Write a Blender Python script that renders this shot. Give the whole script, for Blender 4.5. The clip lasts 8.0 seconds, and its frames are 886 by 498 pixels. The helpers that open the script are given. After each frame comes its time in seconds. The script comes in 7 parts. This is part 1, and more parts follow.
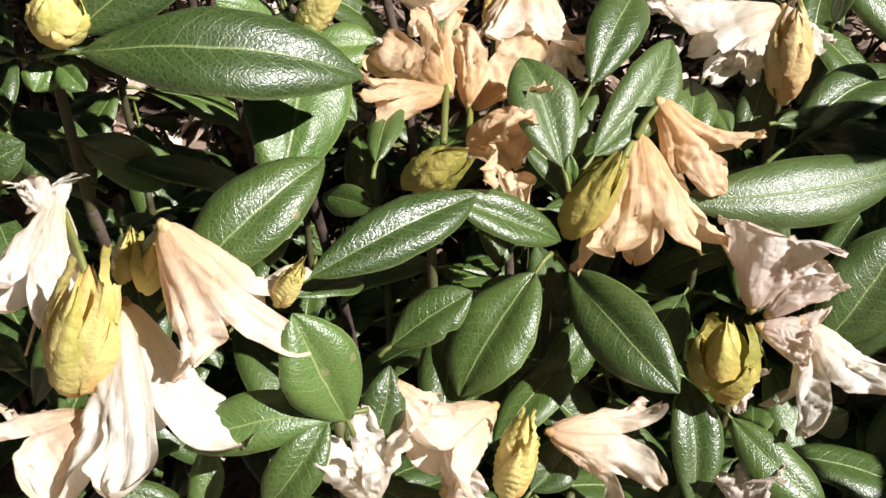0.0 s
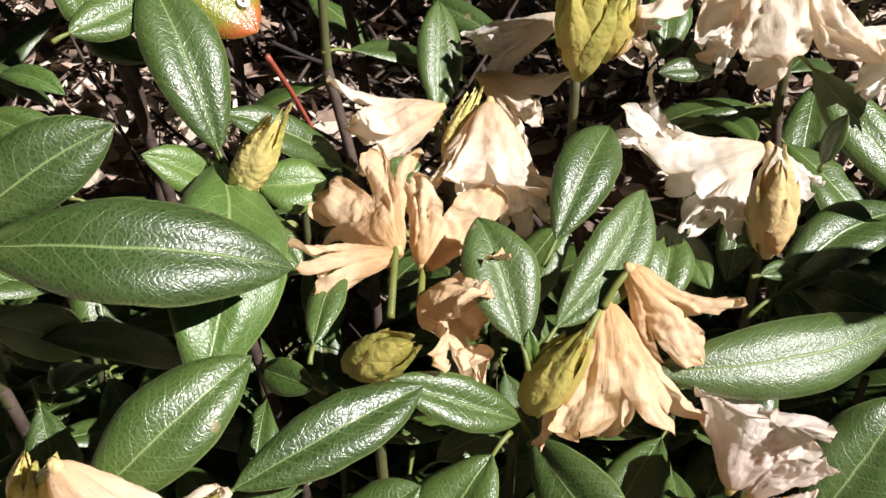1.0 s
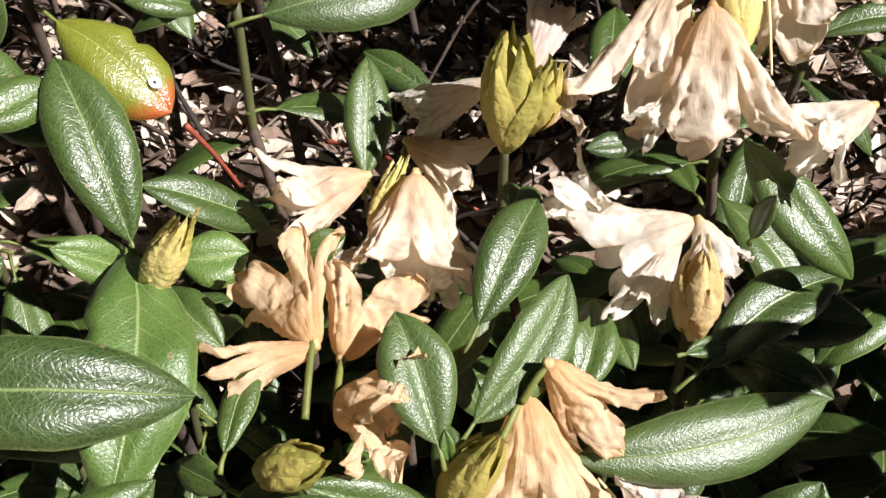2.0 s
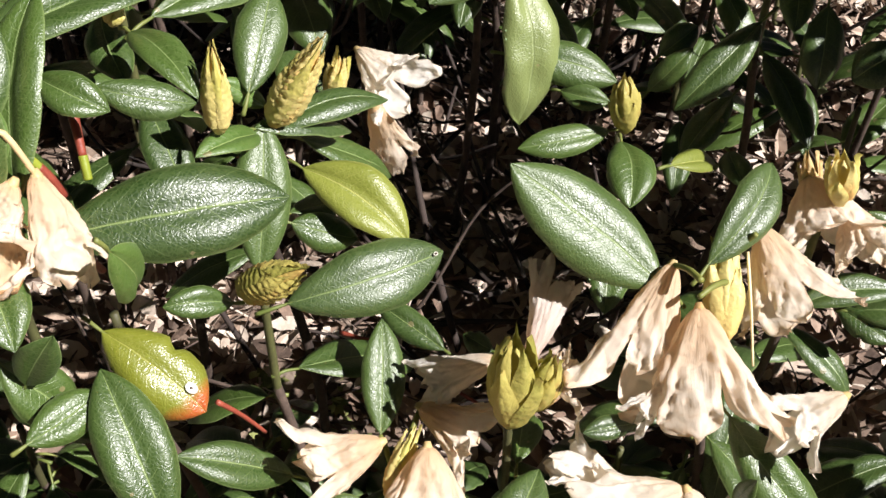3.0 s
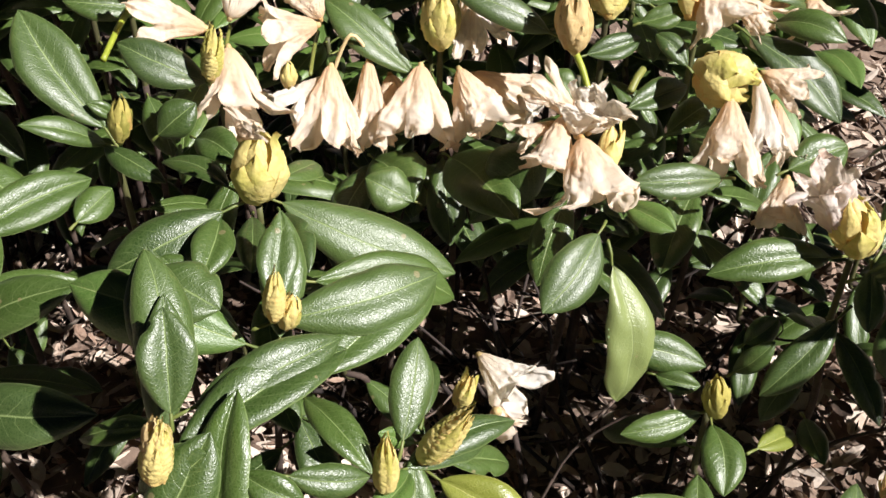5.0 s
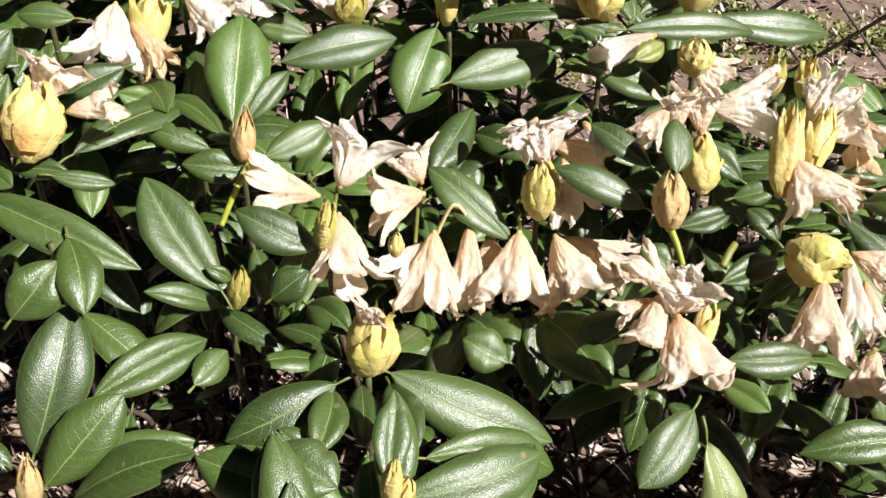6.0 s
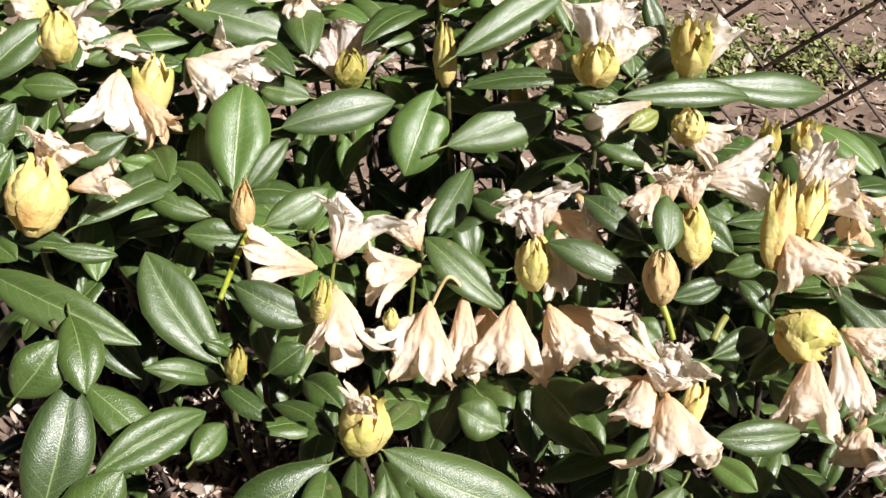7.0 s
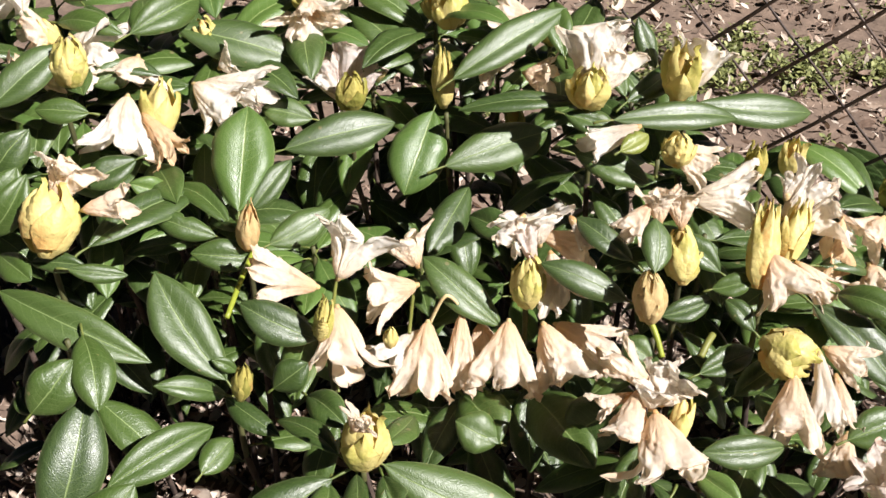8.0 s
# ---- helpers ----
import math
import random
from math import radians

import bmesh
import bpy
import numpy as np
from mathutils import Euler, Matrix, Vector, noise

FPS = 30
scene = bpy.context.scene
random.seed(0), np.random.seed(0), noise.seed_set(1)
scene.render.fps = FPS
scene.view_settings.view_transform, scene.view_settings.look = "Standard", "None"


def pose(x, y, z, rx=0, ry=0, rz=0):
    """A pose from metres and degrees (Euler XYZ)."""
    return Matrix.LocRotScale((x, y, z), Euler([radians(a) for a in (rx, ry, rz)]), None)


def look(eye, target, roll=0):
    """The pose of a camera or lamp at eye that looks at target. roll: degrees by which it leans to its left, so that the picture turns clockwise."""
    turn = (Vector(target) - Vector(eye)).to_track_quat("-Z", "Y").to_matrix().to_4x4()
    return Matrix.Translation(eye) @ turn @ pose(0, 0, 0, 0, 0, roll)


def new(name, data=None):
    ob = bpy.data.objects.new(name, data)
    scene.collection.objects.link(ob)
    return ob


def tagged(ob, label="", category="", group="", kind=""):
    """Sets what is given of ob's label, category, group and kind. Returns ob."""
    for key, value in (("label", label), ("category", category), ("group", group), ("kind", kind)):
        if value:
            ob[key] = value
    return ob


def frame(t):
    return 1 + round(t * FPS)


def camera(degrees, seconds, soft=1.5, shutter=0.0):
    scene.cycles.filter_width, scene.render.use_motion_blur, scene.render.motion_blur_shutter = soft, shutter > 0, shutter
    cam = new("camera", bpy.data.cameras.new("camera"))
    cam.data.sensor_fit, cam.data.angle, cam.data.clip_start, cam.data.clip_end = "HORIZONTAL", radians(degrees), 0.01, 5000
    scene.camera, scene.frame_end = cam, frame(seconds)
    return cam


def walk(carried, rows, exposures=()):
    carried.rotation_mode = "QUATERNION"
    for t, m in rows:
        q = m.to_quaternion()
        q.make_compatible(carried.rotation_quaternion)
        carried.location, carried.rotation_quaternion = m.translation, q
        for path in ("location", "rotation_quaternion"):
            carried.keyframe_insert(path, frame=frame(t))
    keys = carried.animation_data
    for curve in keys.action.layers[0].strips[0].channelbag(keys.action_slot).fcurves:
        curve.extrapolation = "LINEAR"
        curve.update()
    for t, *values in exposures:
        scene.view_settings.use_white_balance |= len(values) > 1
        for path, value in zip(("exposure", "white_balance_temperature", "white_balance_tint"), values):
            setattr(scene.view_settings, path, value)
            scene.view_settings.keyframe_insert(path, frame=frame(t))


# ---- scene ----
cam = camera(45, 8.0)
PATH = [
    (0, (0.0000, 0.0909, 0.3956), (-0.0000, 1.6816, -0.8166), 0.12),
    (0.5, (0.0114, 0.1301, 0.4120), (-0.0014, 1.7323, -0.7850), -0.25),
    (1, (0.0201, 0.1684, 0.4267), (0.0225, 1.7615, -0.7824), 0.35),
    (1.2, (0.0291, 0.1783, 0.4312), (0.0408, 1.7548, -0.7995), 0.65),
    (2.3, (0.0471, 0.2350, 0.5086), (0.0825, 1.7326, -0.8165), 1.05),
    (2.5, (0.0457, 0.2484, 0.5373), (0.0800, 1.7469, -0.7869), 1.05),
    (3, (0.0429, 0.2715, 0.6045), (0.0679, 1.7721, -0.7175), 0.84),
    (3.5, (0.0376, 0.2849, 0.6562), (0.0583, 1.8040, -0.6446), 0.66),
    (4, (0.0263, 0.2963, 0.7009), (0.0447, 1.8122, -0.6036), 0.32),
    (4.2, (0.0181, 0.3023, 0.7162), (0.0452, 1.8159, -0.5909), 0.39),
    (5.3, (-0.0376, 0.3327, 0.8071), (-0.0448, 1.8499, -0.4959), -0.05),
    (5.5, (-0.0471, 0.3343, 0.8225), (-0.0743, 1.9076, -0.4120), 0.45),
    (6, (-0.0638, 0.3456, 0.8548), (-0.1345, 1.9406, -0.3497), -0.38),
    (6.5, (-0.0658, 0.3600, 0.8948), (-0.1711, 1.9534, -0.3093), -1.10),
    (7, (-0.0444, 0.3738, 0.9116), (-0.1553, 1.9538, -0.3095), -1.30),
    (7.5, (-0.0351, 0.3728, 0.9421), (-0.1449, 1.9269, -0.3120), -1.45),
    (8, (-0.0397, 0.3623, 0.9470), (-0.1545, 1.9342, -0.2842), -1.50),
]
walk(cam, [(t, look(eye, target, roll)) for t, eye, target, roll in PATH])

# ---- light ----
EXPOSURE = 0.80
scene.view_settings.exposure = EXPOSURE
SUN_WAY = Vector((0.62, -0.38, 0.70)).normalized()      # from the bush towards the sun
world = bpy.data.worlds.new("sky")
scene.world = world
world.use_nodes = True
wn = world.node_tree.nodes
sky = wn.new("ShaderNodeTexSky")
sky.sky_type = "NISHITA"
sky.sun_disc = False
sky.air_density, sky.dust_density, sky.altitude = 0.04, 0.02, 4000
sky.sun_elevation = math.asin(SUN_WAY.z)
sky.sun_rotation = math.atan2(SUN_WAY.x, SUN_WAY.y)
wn["Background"].inputs["Strength"].default_value = 0.05
world.node_tree.links.new(sky.outputs["Color"], wn["Background"].inputs["Color"])
sun = new("sun", bpy.data.lights.new("sun", "SUN"))
sun.data.energy, sun.data.angle, sun.data.color = 5.0, radians(0.53), (1.0, 0.955, 0.945)
sun.matrix_world = look(SUN_WAY * 5, (0, 0, 0))


# ---- materials ----
def material(name):
    m = bpy.data.materials.new(name)
    m.use_nodes = True
    nt = m.node_tree
    return m, nt, nt.nodes["Principled BSDF"], nt.nodes["Material Output"]


def node(nt, kind, **values):
    n = nt.nodes.new(kind)
    for key, value in values.items():
        n.inputs[key.replace("_", " ")].default_value = value
    return n


def calc(nt, op, a, b=None, c=None):
    n = nt.nodes.new("ShaderNodeMath")
    n.operation = op
    for k, v in enumerate((a, b, c)):
        if v is None:
            continue
        if isinstance(v, (int, float)):
            n.inputs[k].default_value = v
        else:
            nt.links.new(v, n.inputs[k])
    return n.outputs[0]


def ramp(nt, fac, stops):
    n = nt.nodes.new("ShaderNodeValToRGB")
    e = n.color_ramp.elements
    while len(e) < len(stops):
        e.new(0.5)
    for el, (p, c) in zip(e, stops):
        el.position, el.color = p, (*c, 1)
    nt.links.new(fac, n.inputs[0])
    return n.outputs[0]


def mixed(nt, fac, a, b):
    n = nt.nodes.new("ShaderNodeMix")
    n.data_type = "RGBA"
    for k, v in ((0, fac), (6, a), (7, b)):
        if isinstance(v, (int, float)):
            n.inputs[k].default_value = v
        elif isinstance(v, tuple):
            n.inputs[k].default_value = (*v, 1)
        else:
            nt.links.new(v, n.inputs[k])
    return n.outputs[2]


def noise_tex(nt, scale, detail=3.0, rough=0.5, space="Object", shift=None):
    co = nt.nodes.new("ShaderNodeTexCoord")
    src = co.outputs[space]
    if shift is not None:
        add = nt.nodes.new("ShaderNodeVectorMath")
        nt.links.new(src, add.inputs[0])
        nt.links.new(shift, add.inputs[1])
        src = add.outputs[0]
    n = node(nt, "ShaderNodeTexNoise", Scale=scale, Detail=detail, Roughness=rough)
    nt.links.new(src, n.inputs["Vector"])
    return n.outputs["Fac"]


def chance(nt):
    """A number of its own for each object, spread out as a shift of the textures too."""
    return nt.nodes.new("ShaderNodeObjectInfo").outputs["Random"]


def thin(nt, out, bsdf, color, share):
    """Adds light that comes through the blade."""
    tr = nt.nodes.new("ShaderNodeBsdfTranslucent")
    nt.links.new(color, tr.inputs["Color"])
    mx = nt.nodes.new("ShaderNodeMixShader")
    mx.inputs[0].default_value = share
    nt.links.new(bsdf.outputs[0], mx.inputs[1])
    nt.links.new(tr.outputs[0], mx.inputs[2])
    nt.links.new(mx.outputs[0], out.inputs["Surface"])


def leaf_material(name, dark, light, vein, rough, wax=0.0, tipcol=None):
    m, nt, p, out = material(name)
    uv = nt.nodes.new("ShaderNodeUVMap")
    sep = nt.nodes.new("ShaderNodeSeparateXYZ")
    nt.links.new(uv.outputs[0], sep.inputs[0])
    u, v = sep.outputs[0], sep.outputs[1]
    rnd = chance(nt)
    shift = calc(nt, "MULTIPLY", rnd, 37.0)
    av = calc(nt, "ABSOLUTE", v)
    wob = noise_tex(nt, 55.0, 2.0, 0.5, "Object", shift)
    # side veins leave the midrib at a slant and bend towards the tip
    ph = calc(nt, "ADD", calc(nt, "MULTIPLY", u, 10.5), calc(nt, "MULTIPLY", calc(nt, "POWER", av, 1.35), -2.3))
    ph = calc(nt, "ADD", ph, calc(nt, "MULTIPLY", wob, 1.1))
    ph = calc(nt, "ADD", ph, calc(nt, "MULTIPLY", calc(nt, "SIGN", v), 0.23))
    tri = calc(nt, "PINGPONG", ph, 0.5)
    side = calc(nt, "SUBTRACT", 1.0, calc(nt, "SMOOTH_MIN", calc(nt, "MULTIPLY", tri, 19.0), 1.0, 0.2))
    side = calc(nt, "MAXIMUM", side, 0.0)
    side = calc(nt, "MULTIPLY", side, calc(nt, "SUBTRACT", 1.0, calc(nt, "MULTIPLY", av, 0.55)))
    mid = calc(nt, "SUBTRACT", 1.0, calc(nt, "MINIMUM", calc(nt, "MULTIPLY", av, 23.0), 1.0))
    co = nt.nodes.new("ShaderNodeTexCoord")
    vor = node(nt, "ShaderNodeTexVoronoi", Scale=520.0)
    vor.feature = "DISTANCE_TO_EDGE"
    warp = nt.nodes.new("ShaderNodeVectorMath")
    warp.operation = "ADD"
    wn3 = node(nt, "ShaderNodeTexNoise", Scale=240.0, Detail=2.0)
    nt.links.new(co.outputs["Object"], wn3.inputs["Vector"])
    sc = nt.nodes.new("ShaderNodeVectorMath")
    sc.operation = "SCALE"
    sc.inputs["Scale"].default_value = 0.0035
    nt.links.new(wn3.outputs["Color"], sc.inputs[0])
    nt.links.new(co.outputs["Object"], warp.inputs[0])
    nt.links.new(sc.outputs[0], warp.inputs[1])
    nt.links.new(warp.outputs[0], vor.inputs["Vector"])
    net = calc(nt, "MINIMUM", calc(nt, "MULTIPLY", vor.outputs["Distance"], 3.5), 1.0)
    blotch = noise_tex(nt, 28.0, 4.0, 0.6, "Object", shift)
    tone = calc(nt, "ADD", calc(nt, "MULTIPLY", blotch, 0.8), calc(nt, "MULTIPLY", rnd, 0.7))
    col = ramp(nt, calc(nt, "SUBTRACT", tone, 0.2), [(0.15, dark), (0.85, light)])
    fine = noise_tex(nt, 420.0, 2.0, 0.6, "Object", shift)
    col = mixed(nt, calc(nt, "MULTIPLY", calc(nt, "GREATER_THAN", fine, 0.70), 0.18), col, tuple(min(1, c * 2.2) for c in light))
    if tipcol:
        far = calc(nt, "MULTIPLY", calc(nt, "SUBTRACT", calc(nt, "ADD", u, calc(nt, "MULTIPLY", calc(nt, "SUBTRACT", wob, 0.5), 0.25)), 0.80), 9.0)
        far.node.use_clamp = True
        col = mixed(nt, far, col, tipcol)
    col = mixed(nt, calc(nt, "MULTIPLY", calc(nt, "SUBTRACT", 1.0, net), 0.12), col, vein)
    col = mixed(nt, calc(nt, "MULTIPLY", side, 0.32), col, vein)
    col = mixed(nt, calc(nt, "MULTIPLY", mid, 0.80), col, vein)
    fleck = node(nt, "ShaderNodeTexVoronoi", Scale=85.0)
    at = nt.nodes.new("ShaderNodeVectorMath")
    nt.links.new(co.outputs["Object"], at.inputs[0])
    nt.links.new(shift, at.inputs[1])
    nt.links.new(at.outputs[0], fleck.inputs["Vector"])
    fr = nt.nodes.new("ShaderNodeSeparateColor")
    nt.links.new(fleck.outputs["Color"], fr.inputs[0])
    near = calc(nt, "MULTIPLY", calc(nt, "LESS_THAN", fleck.outputs["Distance"], calc(nt, "MULTIPLY", fr.outputs[1], 0.20)), calc(nt, "GREATER_THAN", fr.outputs[0], 0.80))
    col = mixed(nt, calc(nt, "MULTIPLY", near, 0.55), col, (0.30, 0.24, 0.12))
    rim = calc(nt, "MULTIPLY", calc(nt, "SUBTRACT", av, 0.93), 14.0)
    rim.node.use_clamp = True
    col = mixed(nt, calc(nt, "MULTIPLY", rim, 0.45), col, vein)
    nt.links.new(col, p.inputs["Base Color"])
    ro = calc(nt, "ADD", rough, calc(nt, "MULTIPLY", calc(nt, "SUBTRACT", blotch, 0.5), 0.25))
    nt.links.new(ro, p.inputs["Roughness"])
    p.inputs["Specular IOR Level"].default_value = 0.92
    p.inputs["Coat Weight"].default_value = wax
    p.inputs["Coat IOR"].default_value = 1.6
    p.inputs["Coat Roughness"].default_value = 0.5
    h = calc(nt, "ADD", calc(nt, "MULTIPLY", net, 0.00016), calc(nt, "MULTIPLY", side, -0.00014))
    h = calc(nt, "ADD", h, calc(nt, "MULTIPLY", mid, -0.0004))
    h = calc(nt, "ADD", h, calc(nt, "MULTIPLY", noise_tex(nt, 90.0, 3.0, 0.5, "Object", shift), 0.00009))
    b = node(nt, "ShaderNodeBump", Strength=0.6, Distance=1.0)
    nt.links.new(h, b.inputs["Height"])
    nt.links.new(b.outputs[0], p.inputs["Normal"])
    nt.links.new(b.outputs[0], p.inputs["Coat Normal"])
    bright = mixed(nt, 0.5, col, tuple(min(1, c) for c in (light[0] * 2.2, light[1] * 2.0, light[2] * 0.8)))
    thin(nt, out, p, bright, 0.12)
    return m


def petal_material(name, base, deep, edge, brown):
    """Withering petals: pale blade, warmer throat, browned margin and blotches."""
    m, nt, p, out = material(name)
    uv = nt.nodes.new("ShaderNodeUVMap")
    sep = nt.nodes.new("ShaderNodeSeparateXYZ")
    nt.links.new(uv.outputs[0], sep.inputs[0])
    s, v = sep.outputs[0], sep.outputs[1]
    rnd = chance(nt)
    shift = calc(nt, "MULTIPLY", rnd, 53.0)
    n1 = noise_tex(nt, 60.0, 4.0, 0.65, "Object", shift)
    n2 = noise_tex(nt, 260.0, 3.0, 0.6, "Object", shift)
    throat = calc(nt, "SUBTRACT", 1.0, calc(nt, "MULTIPLY", s, 1.6))
    throat.node.use_clamp = True
    col = mixed(nt, calc(nt, "MULTIPLY", throat, 0.85), base, deep)
    rim = calc(nt, "MULTIPLY", calc(nt, "SUBTRACT", calc(nt, "ADD", calc(nt, "MAXIMUM", calc(nt, "ABSOLUTE", v), calc(nt, "MULTIPLY", s, 0.98)), calc(nt, "MULTIPLY", n1, 0.35)), 1.06), 5.0)
    rim.node.use_clamp = True
    col = mixed(nt, calc(nt, "MULTIPLY", rim, 0.75), col, edge)
    spots = calc(nt, "MULTIPLY", calc(nt, "SUBTRACT", calc(nt, "ADD", n1, calc(nt, "MULTIPLY", rnd, 0.12)), 0.60 - brown * 0.22), 5.0)
    spots.node.use_clamp = True
    col = mixed(nt, calc(nt, "MULTIPLY", spots, 0.16), col, edge)
    # faint lengthwise veins
    cx = nt.nodes.new("ShaderNodeCombineXYZ")
    nt.links.new(calc(nt, "MULTIPLY", v, 7.5), cx.inputs[0])
    nt.links.new(calc(nt, "MULTIPLY", s, 1.3), cx.inputs[1])
    nt.links.new(shift, cx.inputs[2])
    w = node(nt, "ShaderNodeTexNoise", Scale=1.6, Detail=4.0, Roughness=0.7, Distortion=0.9)
    nt.links.new(cx.outputs[0], w.inputs["Vector"])
    streak = calc(nt, "MULTIPLY", calc(nt, "SUBTRACT", w.outputs["Fac"], 0.52), 4.0)
    streak.node.use_clamp = True
    col = mixed(nt, calc(nt, "MULTIPLY", streak, 0.07 + 0.40 * brown), col, edge)
    # creases: sharp folds where the noise turns over
    c1 = calc(nt, "ABSOLUTE", calc(nt, "SUBTRACT", noise_tex(nt, 75.0, 2.0, 0.5, "Object", shift), 0.5))
    c2 = calc(nt, "ABSOLUTE", calc(nt, "SUBTRACT", n2, 0.5))
    fold = calc(nt, "SUBTRACT", 1.0, calc(nt, "MULTIPLY", c1, 22.0))
    fold.node.use_clamp = True
    col = mixed(nt, calc(nt, "MULTIPLY", fold, 0.08 + 0.4 * brown), col, edge)
    nt.links.new(col, p.inputs["Base Color"])
    p.inputs["Roughness"].default_value = 0.6
    p.inputs["Specular IOR Level"].default_value = 0.3
    h = calc(nt, "ADD", calc(nt, "MULTIPLY", w.outputs["Fac"], 0.0008), calc(nt, "MULTIPLY", c2, 0.0004 + 0.0030 * max(0.0, brown - 0.25)))
    h = calc(nt, "ADD", h, calc(nt, "MULTIPLY", c1, 0.0026 + 0.005 * brown))
    b = node(nt, "ShaderNodeBump", Strength=0.8, Distance=1.0)
    nt.links.new(h, b.inputs["Height"])
    nt.links.new(b.outputs[0], p.inputs["Normal"])
    thin(nt, out, p, mixed(nt, 0.4, col, (1.0, 0.83, 0.60)), 0.42)
    return m


def plain_material(name, a, b, scale, rough, bump=0.0006, share=0.0, space="Object"):
    m, nt, p, out = material(name)
    rnd = chance(nt)
    n1 = noise_tex(nt, scale, 5.0, 0.65, space, calc(nt, "MULTIPLY", rnd, 31.0))
    n2 = noise_tex(nt, scale * 5.0, 3.0, 0.6, space)
    f = calc(nt, "ADD", calc(nt, "MULTIPLY", n1, 0.75), calc(nt, "MULTIPLY", n2, 0.25))
    f = calc(nt, "ADD", f, calc(nt, "MULTIPLY", calc(nt, "SUBTRACT", rnd, 0.5), 0.35))
    col = ramp(nt, f, [(0.3, a), (0.7, b)])
    nt.links.new(col, p.inputs["Base Color"])
    p.inputs["Roughness"].default_value = rough
    bp = node(nt, "ShaderNodeBump", Strength=0.7, Distance=1.0)
    nt.links.new(calc(nt, "MULTIPLY", f, bump), bp.inputs["Height"])
    nt.links.new(bp.outputs[0], p.inputs["Normal"])
    if share:
        thin(nt, out, p, col, share)
    return m


LEAF = {
    "green": leaf_material("leaf_green", (0.023, 0.052, 0.008), (0.059, 0.108, 0.016), (0.29, 0.38, 0.14), 0.40),
    "fresh": leaf_material("leaf_fresh", (0.052, 0.116, 0.018), (0.092, 0.170, 0.028), (0.34, 0.42, 0.15), 0.44),
    "pale": leaf_material("leaf_pale", (0.16, 0.21, 0.06), (0.25, 0.30, 0.10), (0.30, 0.36, 0.15), 0.42),
    "turning": leaf_material("leaf_turning", (0.10, 0.14, 0.014), (0.19, 0.21, 0.020), (0.40, 0.40, 0.10), 0.34, tipcol=(0.45, 0.09, 0.02)),
}
LEAF["glossy"] = leaf_material("leaf_glossy", (0.023, 0.052, 0.008), (0.059, 0.108, 0.016), (0.29, 0.38, 0.14), 0.45, wax=0.42)
LEAF["yellow"] = leaf_material("leaf_yellow", (0.13, 0.17, 0.022), (0.22, 0.25, 0.035), (0.5, 0.5, 0.15), 0.42)
LEAF_UNDER = plain_material("leaf_underside", (0.10, 0.17, 0.06), (0.15, 0.22, 0.085), 60.0, 0.6)
STALK = plain_material("leaf_stalk", (0.10, 0.14, 0.03), (0.18, 0.20, 0.05), 80.0, 0.5)
PETAL = {
    "white": petal_material("petal_white", (0.94, 0.90, 0.82), (0.91, 0.76, 0.56), (0.80, 0.58, 0.34), 0.0),
    "peach": petal_material("petal_peach", (0.96, 0.85, 0.71), (0.92, 0.64, 0.37), (0.90, 0.60, 0.33), 0.16),
    "brown": petal_material("petal_brown", (0.95, 0.73, 0.49), (0.89, 0.57, 0.27), (0.78, 0.42, 0.15), 0.42),
    "pink": petal_material("petal_pink", (0.88, 0.79, 0.72), (0.86, 0.66, 0.56), (0.68, 0.44, 0.31), 0.1),
}


def scale_material(name, low, main, warm):
    """Bracts: wrinkled skin, warmer towards the foot, with dry brown margins and greener or more orange patches."""
    m, nt, p, out = material(name)
    rnd = chance(nt)
    uv = nt.nodes.new("ShaderNodeUVMap")
    sep = nt.nodes.new("ShaderNodeSeparateXYZ")
    nt.links.new(uv.outputs[0], sep.inputs[0])
    shift = calc(nt, "MULTIPLY", rnd, 31.0)
    n1 = noise_tex(nt, 60.0, 4.0, 0.6, "Object", shift)
    n2 = noise_tex(nt, 330.0, 3.0, 0.6, "Object", shift)
    f = calc(nt, "ADD", calc(nt, "MULTIPLY", n1, 0.9), calc(nt, "MULTIPLY", calc(nt, "SUBTRACT", rnd, 0.5), 0.55))
    f = calc(nt, "ADD", f, calc(nt, "MULTIPLY", calc(nt, "SUBTRACT", n2, 0.5), 0.25))
    f = calc(nt, "ADD", f, calc(nt, "MULTIPLY", calc(nt, "SUBTRACT", 0.4, sep.outputs[0]), 0.35))
    col = ramp(nt, f, [(0.12, low), (0.42, main), (0.62, main), (0.88, warm)])
    rim = calc(nt, "MULTIPLY", calc(nt, "SUBTRACT", calc(nt, "ADD", calc(nt, "MAXIMUM", calc(nt, "ABSOLUTE", sep.outputs[1]), sep.outputs[0]), calc(nt, "MULTIPLY", n1, 0.30)), 1.06), 6.0)
    rim.node.use_clamp = True
    col = mixed(nt, calc(nt, "MULTIPLY", rim, 0.65), col, tuple(c * 0.55 for c in warm))
    nt.links.new(col, p.inputs["Base Color"])
    p.inputs["Roughness"].default_value = 0.5
    c = calc(nt, "ABSOLUTE", calc(nt, "SUBTRACT", noise_tex(nt, 140.0, 2.0, 0.5, "Object", shift), 0.5))
    b = node(nt, "ShaderNodeBump", Strength=0.9, Distance=1.0)
    nt.links.new(calc(nt, "ADD", calc(nt, "MULTIPLY", c, 0.0018), calc(nt, "MULTIPLY", n2, 0.0004)), b.inputs["Height"])
    nt.links.new(b.outputs[0], p.inputs["Normal"])
    thin(nt, out, p, col, 0.22)
    return m


